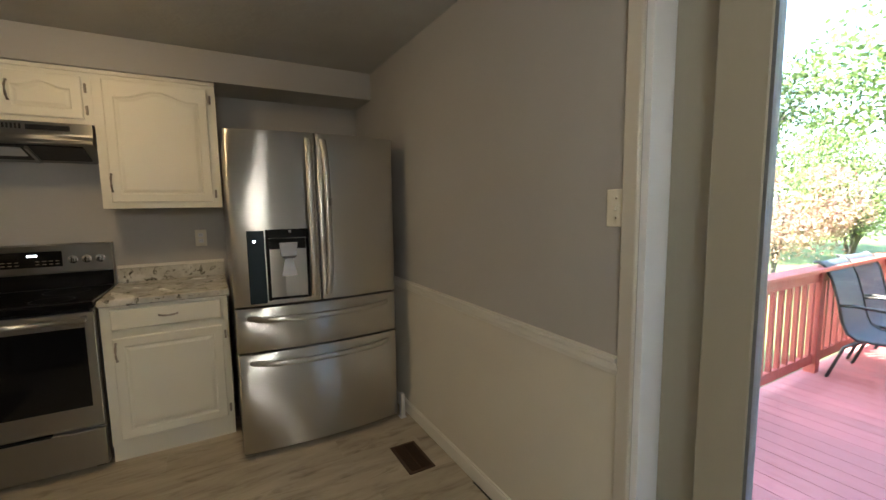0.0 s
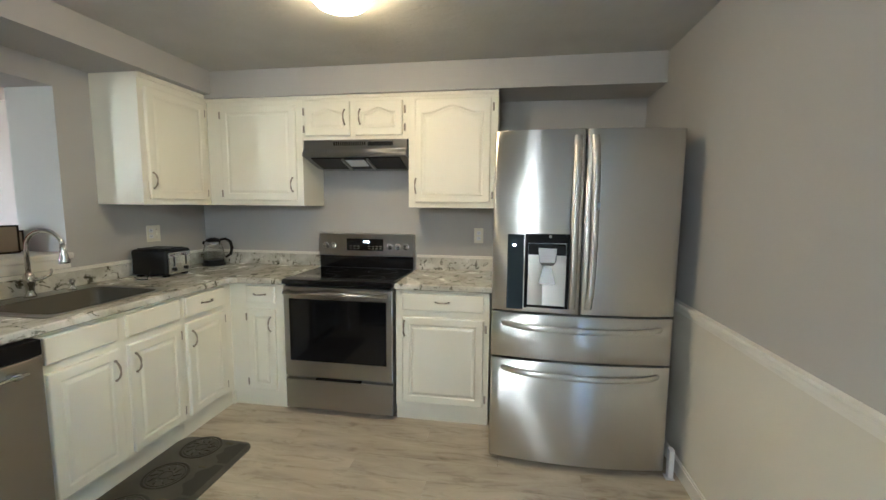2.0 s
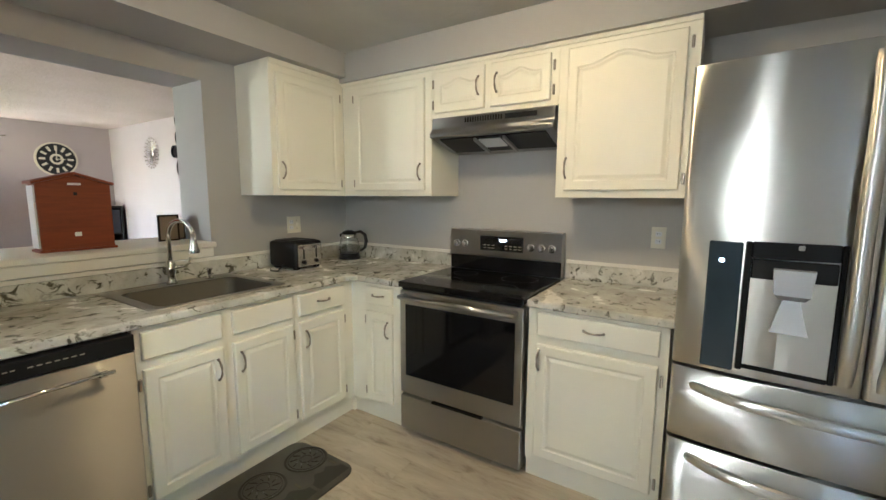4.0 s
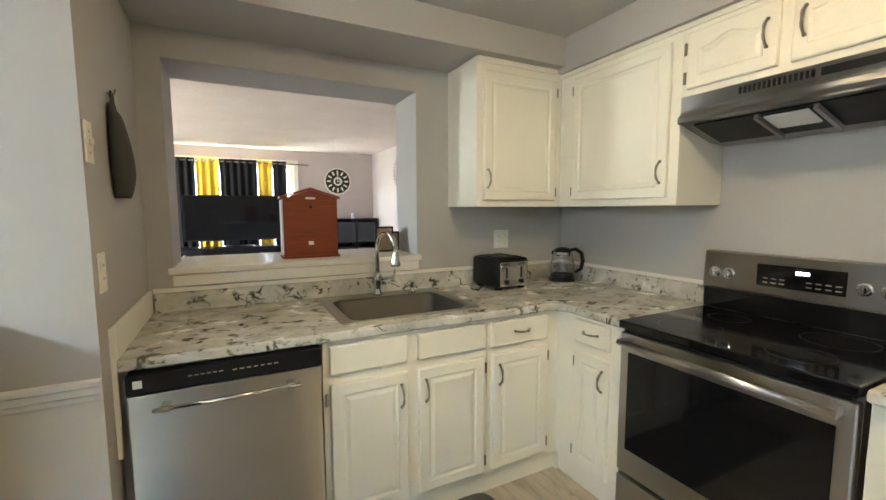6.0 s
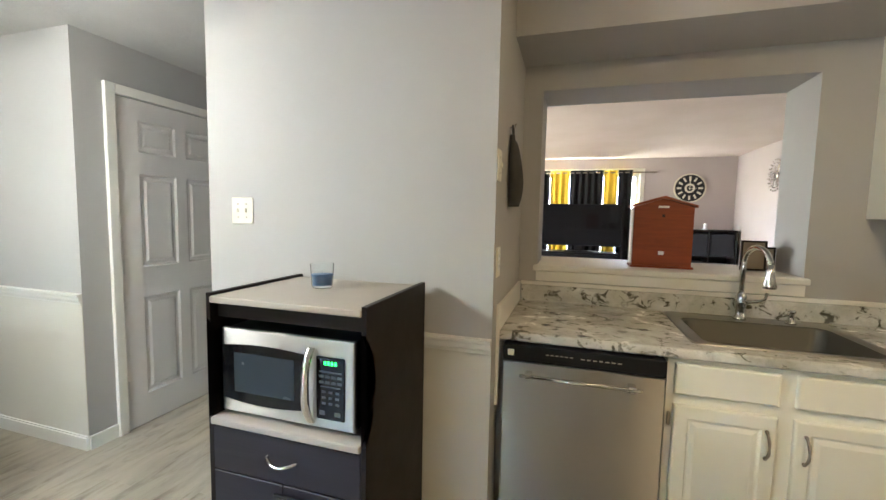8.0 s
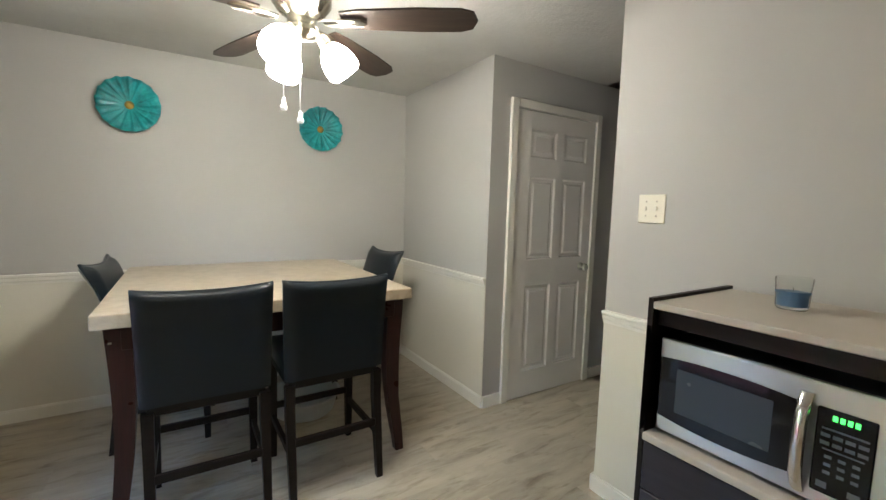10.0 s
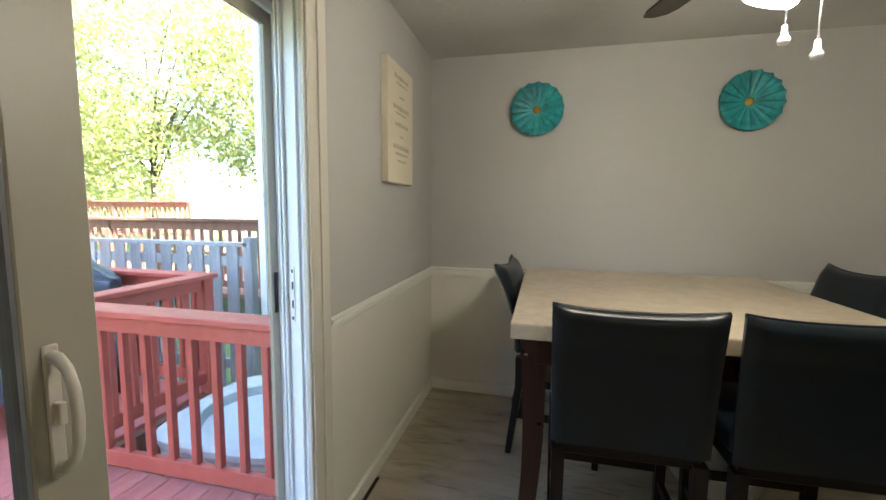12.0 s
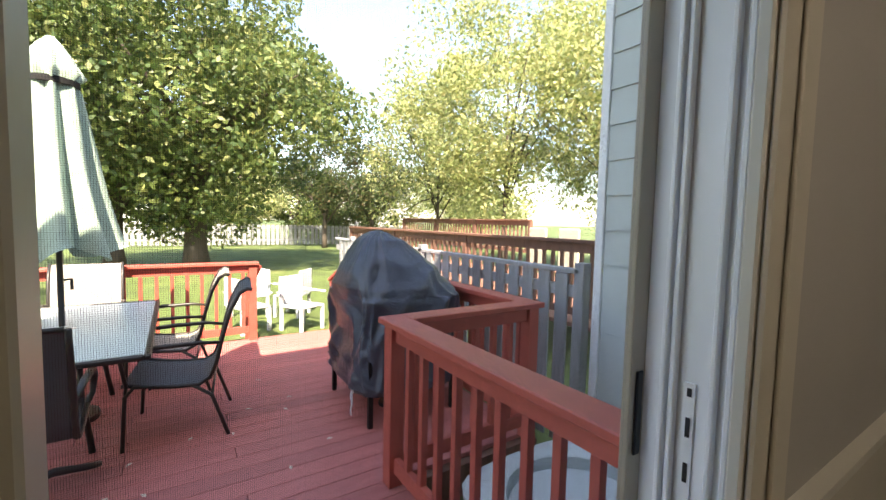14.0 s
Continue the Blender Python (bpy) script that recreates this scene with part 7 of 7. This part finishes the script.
# patio set
def patio_table():
    t = thing("patio_table", pose(4.18, -0.46, DZ), "frosted glass patio table with a dark metal frame", "table")
    w, d, h = 1.92, 1.0, 0.72
    part("frame", boxes([(0, w, 0, 0.035, h - 0.035, h), (0, w, d - 0.035, d, h - 0.035, h), (0, 0.035, 0.035, d - 0.035, h - 0.035, h), (w - 0.035, w, 0.035, d - 0.035, h - 0.035, h)], 0.008), BRONZE, t)
    part("glass_top", boxes([(0.0355, w - 0.0355, 0.0355, d / 2 - 0.025, h - 0.012, h - 0.004), (0.0355, w - 0.0355, d / 2 + 0.025, d - 0.0355, h - 0.012, h - 0.004),
                             (0.0355, w / 2 - 0.025, d / 2 - 0.025, d / 2 + 0.025, h - 0.012, h - 0.004), (w / 2 + 0.025, w - 0.0355, d / 2 - 0.025, d / 2 + 0.025, h - 0.012, h - 0.004)]), TGLASS, t, "pale frosted glass top")
    for sx in (0, 1):
        for sy in (0, 1):
            x, y = (0.50, w - 0.50)[sx], (0.40, d - 0.40)[sy]
            ox, oy = (-0.06, 0.06)[sx], (-0.06, 0.06)[sy]
            part("leg", tube(bmesh.new(), [(x, y, h - 0.03), (x + ox * 0.1, y + oy * 0.1, 0.4), (x + ox, y + oy, 0.0)], 0.018, 8), BRONZE, t, "", True)


patio_table()


def patio_umbrella():
    u = thing("patio_umbrella", pose(5.24, 0.11, DZ), "closed green canvas patio umbrella standing through the table", "umbrella")
    part("pole", tube(bmesh.new(), [(0, 0, 0.06), (0, 0, 2.70)], 0.019, 12), BRONZE, u, "dark metal pole", True)
    part("base", lathe(bmesh.new(), [(0, 0.001), (0.20, 0.001), (0.20, 0.04), (0.06, 0.07), (0.03, 0.2), (0, 0.2)], 24), BRONZE, u, "", 40)
    bm = bmesh.new()
    rings = []
    n = 64
    for k in range(30):
        v = k / 29
        z = 1.25 + 1.51 * v
        if v < 0.78:
            r = 0.315 - 0.185 * (v / 0.78) ** 0.75
        elif v < 0.82:
            r = 0.115
        else:
            r = 0.15 * max(0.0, 1 - (v - 0.82) / 0.18) ** 0.8 + 0.02
        ring = []
        for i in range(n):
            a = 2 * math.pi * i / n
            f = 1 + (0.24 - 0.1 * v) * math.sin(8 * a + 0.5 * math.sin(3 * v)) + 0.08 * math.sin(13 * a + v * 4)
            zz = z + (0.06 * math.sin(4 * a) if k == 0 else 0)
            ring.append(bm.verts.new((r * f * math.cos(a), r * f * math.sin(a), zz)))
        rings.append(ring)
    for p, q in zip(rings, rings[1:]):
        for i in range(n):
            bm.faces.new((p[i], p[(i + 1) % n], q[(i + 1) % n], q[i]))
    bm.faces.new(rings[-1])
    part("canopy", bm, CANVAS, u, "folded green canvas, coloured pale as in sun", True)
    part("tie_band", lathe(bmesh.new(), [(0.128, 2.425), (0.150, 2.425), (0.150, 2.465), (0.128, 2.465)], 24), BLACKC, u, "dark tie band")
    part("crank", tube(bmesh.new(), [(0.02, -0.02, 1.05), (0.07, -0.05, 1.05), (0.07, -0.05, 0.97)], 0.01, 6), BRONZE, u)


patio_umbrella()


def sling_chair(mat, label):
    """At the origin, the sitter looks along +y; seat about 0.56 wide."""
    c = thing("sling_chair", pose(0, 0, 0), label, "chair", "chairs round the patio table")
    w = 0.27
    prof = [(0.27, 0.43), (0.22, 0.425), (0.10, 0.40), (-0.04, 0.385), (-0.16, 0.38), (-0.23, 0.42), (-0.27, 0.52), (-0.31, 0.70), (-0.36, 0.88), (-0.42, 1.00), (-0.47, 1.03), (-0.50, 1.02)]
    bm = bmesh.new()
    rs = []
    for dz in (0.0, -0.006):
        rs.append([[bm.verts.new((x, y, z + dz)) for x in (-w, -w / 2, 0, w / 2, w)] for y, z in prof])
    for k, g in enumerate(rs):
        for p, q in zip(g, g[1:]):
            for i in range(4):
                bm.faces.new((p[i], p[i + 1], q[i + 1], q[i])[::(1 if k else -1)])
    part("sling", bm, mat, c, "woven mesh sling", True)
    for s in (-1, 1):
        x = s * (w + 0.012)
        part("side_rail", tube(bmesh.new(), [(x, y, z) for y, z in prof], 0.014, 8), BRONZE, c, "", True)
        part("front_leg", tube(bmesh.new(), [(x, 0.08, 0.40), (x + s * 0.02, 0.20, 0.42), (x + s * 0.02, 0.25, 0.36), (x + s * 0.02, 0.27, 0.0)], 0.013, 8), BRONZE, c, "", True)
        part("back_leg", tube(bmesh.new(), [(x, -0.12, 0.385), (x + s * 0.015, -0.24, 0.30), (x + s * 0.02, -0.34, 0.0)], 0.013, 8), BRONZE, c, "", True)
        part("armrest", tube(bmesh.new(), [(x, -0.30, 0.66), (x + s * 0.02, -0.18, 0.675), (x + s * 0.025, 0.05, 0.67), (x + s * 0.025, 0.22, 0.655), (x + s * 0.02, 0.27, 0.60), (x + s * 0.02, 0.24, 0.42)], [0.012, 0.014, 0.016, 0.016, 0.013, 0.012], 8), BRONZE, c, "", True)
    part("cross_bar", tube(bmesh.new(), [(-w, 0.12, 0.385), (w, 0.12, 0.385)], 0.010, 6), BRONZE, c, "", True)
    part("cross_bar", tube(bmesh.new(), [(-w, -0.24, 0.30), (w, -0.24, 0.30)], 0.010, 6), BRONZE, c, "", True)
    return c


sc1 = sling_chair(SLING, "dark metal patio chair with a grey mesh sling")
sc1.matrix_basis = pose(4.79, -0.585, DZ, 0, 0, -7)
copy_thing(sc1, pose(5.45, 0.93, DZ, 0, 0, 180))
copy_thing(sc1, pose(6.15, 0.98, DZ, 0, 0, 176))
sc2 = sling_chair(SLING_LIT, "dark metal patio chair with sunlight put into its tan sling")
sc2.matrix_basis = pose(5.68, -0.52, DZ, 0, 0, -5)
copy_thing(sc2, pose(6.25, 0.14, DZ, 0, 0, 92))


def swivel_chair(m):
    """A sling seat on a bent spring post with four splayed feet; the sitter looks along +y."""
    c = thing("swivel_chair", m, "dark metal swivel patio chair with a grey mesh sling", "chair", "chairs round the patio table")
    w = 0.27
    prof = [(0.27, 0.45), (0.22, 0.445), (0.10, 0.42), (-0.04, 0.405), (-0.16, 0.40), (-0.22, 0.42), (-0.26, 0.52), (-0.29, 0.70), (-0.33, 0.88), (-0.37, 1.00)]
    bm = bmesh.new()
    for k, dz in enumerate((0.0, -0.006)):
        g = [[bm.verts.new((x, y, z + dz)) for x in (-w, -w / 2, 0, w / 2, w)] for y, z in prof]
        for p, q in zip(g, g[1:]):
            for i in range(4):
                bm.faces.new((p[i], p[i + 1], q[i + 1], q[i])[::(1 if k else -1)])
    part("sling", bm, SLING, c, "woven mesh sling", True)
    part("top_bar", tube(bmesh.new(), [(-w, -0.37, 1.0), (w, -0.37, 1.0)], 0.014, 8), BRONZE, c, "", True)
    for s in (-1, 1):
        x = s * (w + 0.012)
        part("side_rail", tube(bmesh.new(), [(x, y, z) for y, z in prof], 0.016, 8), BRONZE, c, "", True)
        part("armrest", tube(bmesh.new(), [(x, -0.28, 0.62), (x + s * 0.02, -0.10, 0.66), (x + s * 0.03, 0.16, 0.645), (x + s * 0.03, 0.25, 0.58), (x + s * 0.02, 0.24, 0.48), (x, 0.17, 0.435)], [0.014, 0.020, 0.022, 0.020, 0.015, 0.013], 8), BRONZE, c, "", True)
    part("cross_bar", boxes([(-w, w, -0.02, 0.05, 0.375, 0.40)], 0.008), BRONZE, c)
    part("spring_post", tube(bmesh.new(), [(0, 0.02, 0.38), (0, 0.14, 0.30), (0, 0.15, 0.20), (0, 0.04, 0.13), (0, 0.0, 0.10)], [0.03, 0.03, 0.028, 0.028, 0.03], 10), BRONZE, c, "dark bent spring post", True)
    for a in (40, 130, 220, 310):
        cx, sx = math.cos(radians(a)), math.sin(radians(a))
        part("foot", tube(bmesh.new(), [(0, 0, 0.12), (0.18 * cx, 0.18 * sx, 0.105), (0.36 * cx, 0.36 * sx, 0.035), (0.42 * cx, 0.42 * sx, 0.018)], [0.028, 0.024, 0.020, 0.018], 8), BRONZE, c, "", True)


swivel_chair(pose(4.13, 0.13, DZ, 0, 0, -88))


LAWNP = paint("weathered_white_plastic", (0.46, 0.48, 0.50), 0.5, 0.1, 0.05)


def lawn_chair(x, y, r):
    c = thing("lawn_chair", pose(x, y, GZ, 0, 0, r), "white plastic lawn chair standing on the grass", "chair", "white lawn chairs")
    part("seat", boxes([(-0.25, 0.25, -0.24, 0.24, 0.38, 0.41)], 0.01), LAWNP, c)
    part("back_slat", boxes([(-0.24 + k * 0.10, -0.16 + k * 0.10, 0.24, 0.265, 0.40, 0.86) for k in range(5)], 0.006), LAWNP, c)
    part("leg", boxes([(a, a + 0.05, b, b + 0.05, 0, 0.38) for a in (-0.25, 0.2) for b in (-0.24, 0.19)], 0.004), LAWNP, c)
    part("armrest", boxes([(a, a + 0.06, -0.24, 0.26, 0.60, 0.63) for a in (-0.29, 0.23)], 0.008), LAWNP, c)


for x, y, r in ((8.3, -1.55, 20), (8.0, -2.3, -60), (9.1, -2.4, 140), (9.3, -1.7, 200)):
    lawn_chair(x, y, r)


# ---- trees ----
def tree(x, y, h, crown_r, crown_z, leaves, size, leafm, seed, trunk_r=0.16, squash=0.85, clumps=46, label="", spread=0.32, limbs=9, fork=0.18):
    t = thing("tree", pose(x, y, GZ), label, "tree")
    g = np.random.default_rng(seed)
    leaves = int(leaves * 1.35)
    bm = bmesh.new()
    zb = h * fork
    tube(bm, [(0, 0, 0), (0.03, 0.02, zb * 0.5), (0.0, 0.0, zb), (0.1, -0.1, h * 0.5), (0.0, 0.1, h * 0.85)], [trunk_r * 1.3, trunk_r, trunk_r * 0.95, trunk_r * 0.45, 0.02], 10)
    centres = []
    for k in range(clumps):
        v = g.normal(size=3)
        v /= np.linalg.norm(v)
        r = crown_r * g.uniform(0.45, 1.0)
        c = v * r * np.array([1, 1, squash]) + np.array([0, 0, crown_z])
        centres.append(c)
    for k in range(limbs):
        c = centres[k % len(centres)]
        z0 = zb + (h * 0.4 - zb) * k / limbs
        m = np.array([c[0] * 0.45, c[1] * 0.45, (z0 + c[2]) / 2 + 0.2])
        tube(bm, [(0, 0, z0), tuple(m), tuple(c)], [trunk_r * 0.5, trunk_r * 0.28, 0.015], 7)
    part("trunk", bm, BARK, t, "rough brown trunk and limbs", True)
    cs = np.array(centres)
    idx = g.integers(0, len(cs), leaves)
    off = g.normal(size=(leaves, 3))
    off /= np.linalg.norm(off, axis=1)[:, None]
    rad = crown_r * spread * g.uniform(0.6, 1.25, len(cs))[idx] * g.uniform(0.25, 1.0, leaves) ** 0.5
    p = cs[idx] + off * rad[:, None] * np.array([1, 1, 0.75])
    u = g.normal(size=(leaves, 3))
    u /= np.linalg.norm(u, axis=1)[:, None]
    w = np.cross(u, g.normal(size=(leaves, 3)))
    w /= np.linalg.norm(w, axis=1)[:, None]
    s = (0.8 * size * g.uniform(0.5, 1.4, leaves))[:, None]
    v = np.empty((leaves, 4, 3))
    v[:, 0], v[:, 1], v[:, 2], v[:, 3] = p - u * s, p - w * s * 0.55, p + u * s, p + w * s * 0.55
    quads("crown", v.reshape(-1, 3), leafm, t, "leafy crown", "stuff")


tree(17.3, -1.2, 10.5, 5.2, 5.9, 36000, 0.118, LEAFG, 1, 0.34, 0.85, 90, "large leafy green maple tree on the lawn", 0.30, 12, 0.16)
tree(17.8, 1.0, 9.5, 4.4, 5.8, 25000, 0.102, LEAFG, 2, 0.26, 0.85, 50, "leafy green tree beside the large maple", 0.30, 10, 0.16)
tree(15.5, 8.5, 9.0, 4.2, 4.8, 23100, 0.095, LEAFG, 3, 0.26, 0.9, 50, "leafy green tree behind the deck", 0.30, 10, 0.16)
tree(12.5, -10.5, 10.5, 3.9, 6.0, 25000, 0.082, LEAFY, 4, 0.08, 1.1, 62, "airy yellow-green tree behind the neighbouring decks", 0.34, 10, 0.2)
tree(17.0, -10.5, 9.0, 3.4, 5.2, 17000, 0.088, LEAFY, 5, 0.08, 1.1, 54, "airy yellow-green tree behind the neighbouring decks", 0.34, 10, 0.2)
tree(9.5, -13.5, 11.5, 4.2, 6.4, 26000, 0.082, LEAFY, 6, 0.14, 1.1, 60, "tall pale yellow-green tree beyond the fence", 0.36, 10, 0.2)
tree(5.5, -15.0, 11.0, 4.6, 6.2, 30000, 0.088, LEAFY, 12, 0.14, 1.1, 50, "tall pale yellow-green tree beyond the fence", 0.46, 10, 0.2)
tree(29.0, -12.5, 8.0, 3.6, 4.8, 10500, 0.116, LEAFD, 7, 0.16, 0.8, 30, "dark green and reddish tree in the distance", 0.4)
tree(27.0, -8.5, 8.0, 3.2, 4.8, 9450, 0.109, LEAFD, 8, 0.15, 0.8, 30, "dark green tree in the distance", 0.4)
tree(33.0, -4.5, 6.5, 3.4, 3.6, 9450, 0.136, LEAFY, 9, 0.15, 0.8, 30, "low yellowish tree in the distance", 0.4)
tree(9.8, 3.6, 2.7, 1.05, 1.7, 7560, 0.037, LEAFP, 10, 0.05, 0.8, 30, "pinkish ornamental bush beyond the deck", 0.4)
tree(11.5, 3.0, 3.2, 1.5, 2.0, 10500, 0.041, LEAFG, 11, 0.07, 0.9, 36, "bright green bush beyond the deck", 0.4)
for x, y, h, r, m, sd in ((36.0, -24.0, 8.5, 4.4, LEAFY, 21), (40.0, -14.5, 7.0, 4.0, LEAFD, 22), (38.0, -9.5, 6.0, 3.4, LEAFG, 23), (42.0, 3.0, 8.0, 4.6, LEAFG, 24), (24.0, -18.5, 9.0, 4.2, LEAFY, 25), (44.0, -4.0, 6.5, 4.0, LEAFD, 26)):
    tree(x, y, h, r, h * 0.52, 7500, 0.15, m, sd, 0.15, 0.85, 34, "leafy tree in the distance beyond the lawn", 0.42)
tree(31.5, -10.8, 3.4, 1.3, 1.7, 4500, 0.085, LEAFG, 27, 0.08, 1.1, 26, "dark green conical bush at the end of the lawn", 0.5)
tree(25.0, 14.0, 8.0, 4.6, 4.4, 14700, 0.136, LEAFD, 13, 0.2, 0.8, 40, "dark green tree beyond the lawn", 0.36)


def far_house(x, y, w, d, h, rz, label, wallm):
    hs = thing("far_house", pose(x, y, GZ, 0, 0, rz), label, "house")
    part("wall", boxes([(-w / 2, w / 2, -d / 2, d / 2, 0, h)]), wallm, hs)
    bm = bmesh.new()
    pr = [(-d / 2 - 0.4, h), (0, h + d * 0.28), (d / 2 + 0.4, h)]
    loft(bm, [[(xx, yy, zz) for yy, zz in pr] for xx in (-w / 2 - 0.4, w / 2 + 0.4)])
    bm.faces.new(list(bm.verts)[:3][::-1])
    part("roof", bm, ROOFM, hs, "grey shingled roof")
    for k in range(int(w / 3)):
        for s in (-1, 1):
            xx = -w / 2 + 1.5 + k * 3
            wn = part("window", boxes([(xx - 0.5, xx + 0.5, s * (d / 2 + 0.02) - 0.02, s * (d / 2 + 0.02) + 0.02, 1.2, 2.4)]), TRIM, hs, "white framed window")
            part("pane", boxes([(xx - 0.42, xx + 0.42, s * (d / 2 + 0.045) - 0.004, s * (d / 2 + 0.045) + 0.004, 1.28, 2.32)]), BLACKG, wn, "dark window pane")
    for s in (-1, 1):
        wn = part("window", boxes([(s * (w / 2 + 0.02) - 0.02, s * (w / 2 + 0.02) + 0.02, -0.6, 0.6, 1.2, 2.4)]), TRIM, hs, "white framed window")
        part("pane", boxes([(s * (w / 2 + 0.045) - 0.004, s * (w / 2 + 0.045) + 0.004, -0.5, 0.5, 1.28, 2.32)]), BLACKG, wn, "dark window pane")


far_house(46, -18.5, 9, 7, 4.2, 75, "white sided house beyond the trees", WHITEP)
far_house(52, 0, 12, 7, 3.2, 82, "pale grey house beyond the lawn", WHITEP)
far_house(48, 12, 10, 7, 3.2, 95, "cream house beyond the lawn", CREAMB)
fn = thing("far_fence", pose(30.0, -16, GZ, 0, 0, 90), "pale grey fence at the end of the lawn", "fence")
part("rail", boxes([(0, 34, -0.04, 0.04, 0.3, 0.42), (0, 34, -0.04, 0.04, 1.1, 1.25)]), GREYW, fn)
vs = bmesh.new()
for k in range(120):
    box(vs, k * 0.283, k * 0.283 + 0.20, 0.041, 0.065, 0.05, 1.35)
part("far_board", vs, GREYW, fn, "pale fence boards", False, "stuff")

# ---- floor planks and deck boards, last ----
flr = thing("floor", pose(0, 0, 0), "grey-beige wood-look vinyl plank floor", "floor", "", "structure")
PW, PL = 0.178, 1.22
rng = random.Random(21)
pm = {}


def plank_mesh(L):
    key = round(L, 3)
    if key not in pm:
        bm = boxes([(0, L - 0.0008, 0, PW - 0.0008, -0.006, 0)])
        me = bpy.data.meshes.new("plank")
        bm.to_mesh(me)
        bm.free()
        me.materials.append(FLOOR)
        pm[key] = me
    return pm[key]


row, y = 0, YS
while y < YN:
    x = -3.3 - (row * 0.43) % PL
    while x < XE:
        a, b = max(x, -3.3), min(x + PL, XE)
        if b - a > 0.05:
            inside = not (b < XD - 0.02 and y + PW < YD - 0.02) and not (b < XP and YP0 + 0.1 < y and y + PW < YP1)
            west = not (b < -2.05 and y > YP0)
            if inside and west:
                o = new("plank", plank_mesh(b - a))
                o.parent = flr
                o.location = (a, min(y, YN - 0.001), 0)
        x += PL
    y += PW
    row += 1

rng2 = random.Random(8)
for k in range(12):
    lf = thing("fallen_leaf", pose(rng2.uniform(3.6, 5.4), rng2.uniform(-1.5, -0.2), DZ + 0.002, 0, 0, rng2.uniform(0, 360)), "small pale fallen leaf on the deck boards", "leaf", "fallen leaves")
    bm = bmesh.new()
    loft(bm, [[(-0.025, 0, z), (-0.005, 0.012, z + 0.003), (0.025, 0.002, z + 0.001), (-0.002, -0.012, z + 0.004)] for z in (0.0, 0.0012)])
    bm.faces.new(list(bm.verts)[:4][::-1])
    part("blade", bm, CREAMB, lf)

dk = thing("deck", pose(0, 0, 0), "worn red stained wooden deck boards", "deck", "", "structure")
dm = {}


def deck_mesh(L):
    if L not in dm:
        bm = boxes([(-0.0685, 0.0685, 0, L, -0.032, 0)], 0.0025)
        me = bpy.data.meshes.new("board")
        bm.to_mesh(me)
        bm.free()
        me.materials.append(DECK)
        dm[L] = me
    return dm[L]


x = XO + 0.075
while x < 6.90:
    y0 = -1.72 if x < 3.34 else -2.80
    cut = rng.choice((-0.9, 0.35, 0.0, -0.3))
    for a, b in ((y0, cut), (cut + 0.003, 1.46)):
        o = new("board", deck_mesh(round(b - a - 0.002, 3)))
        o.parent = dk
        o.location = (x, a, DZ)
    x += 0.1405
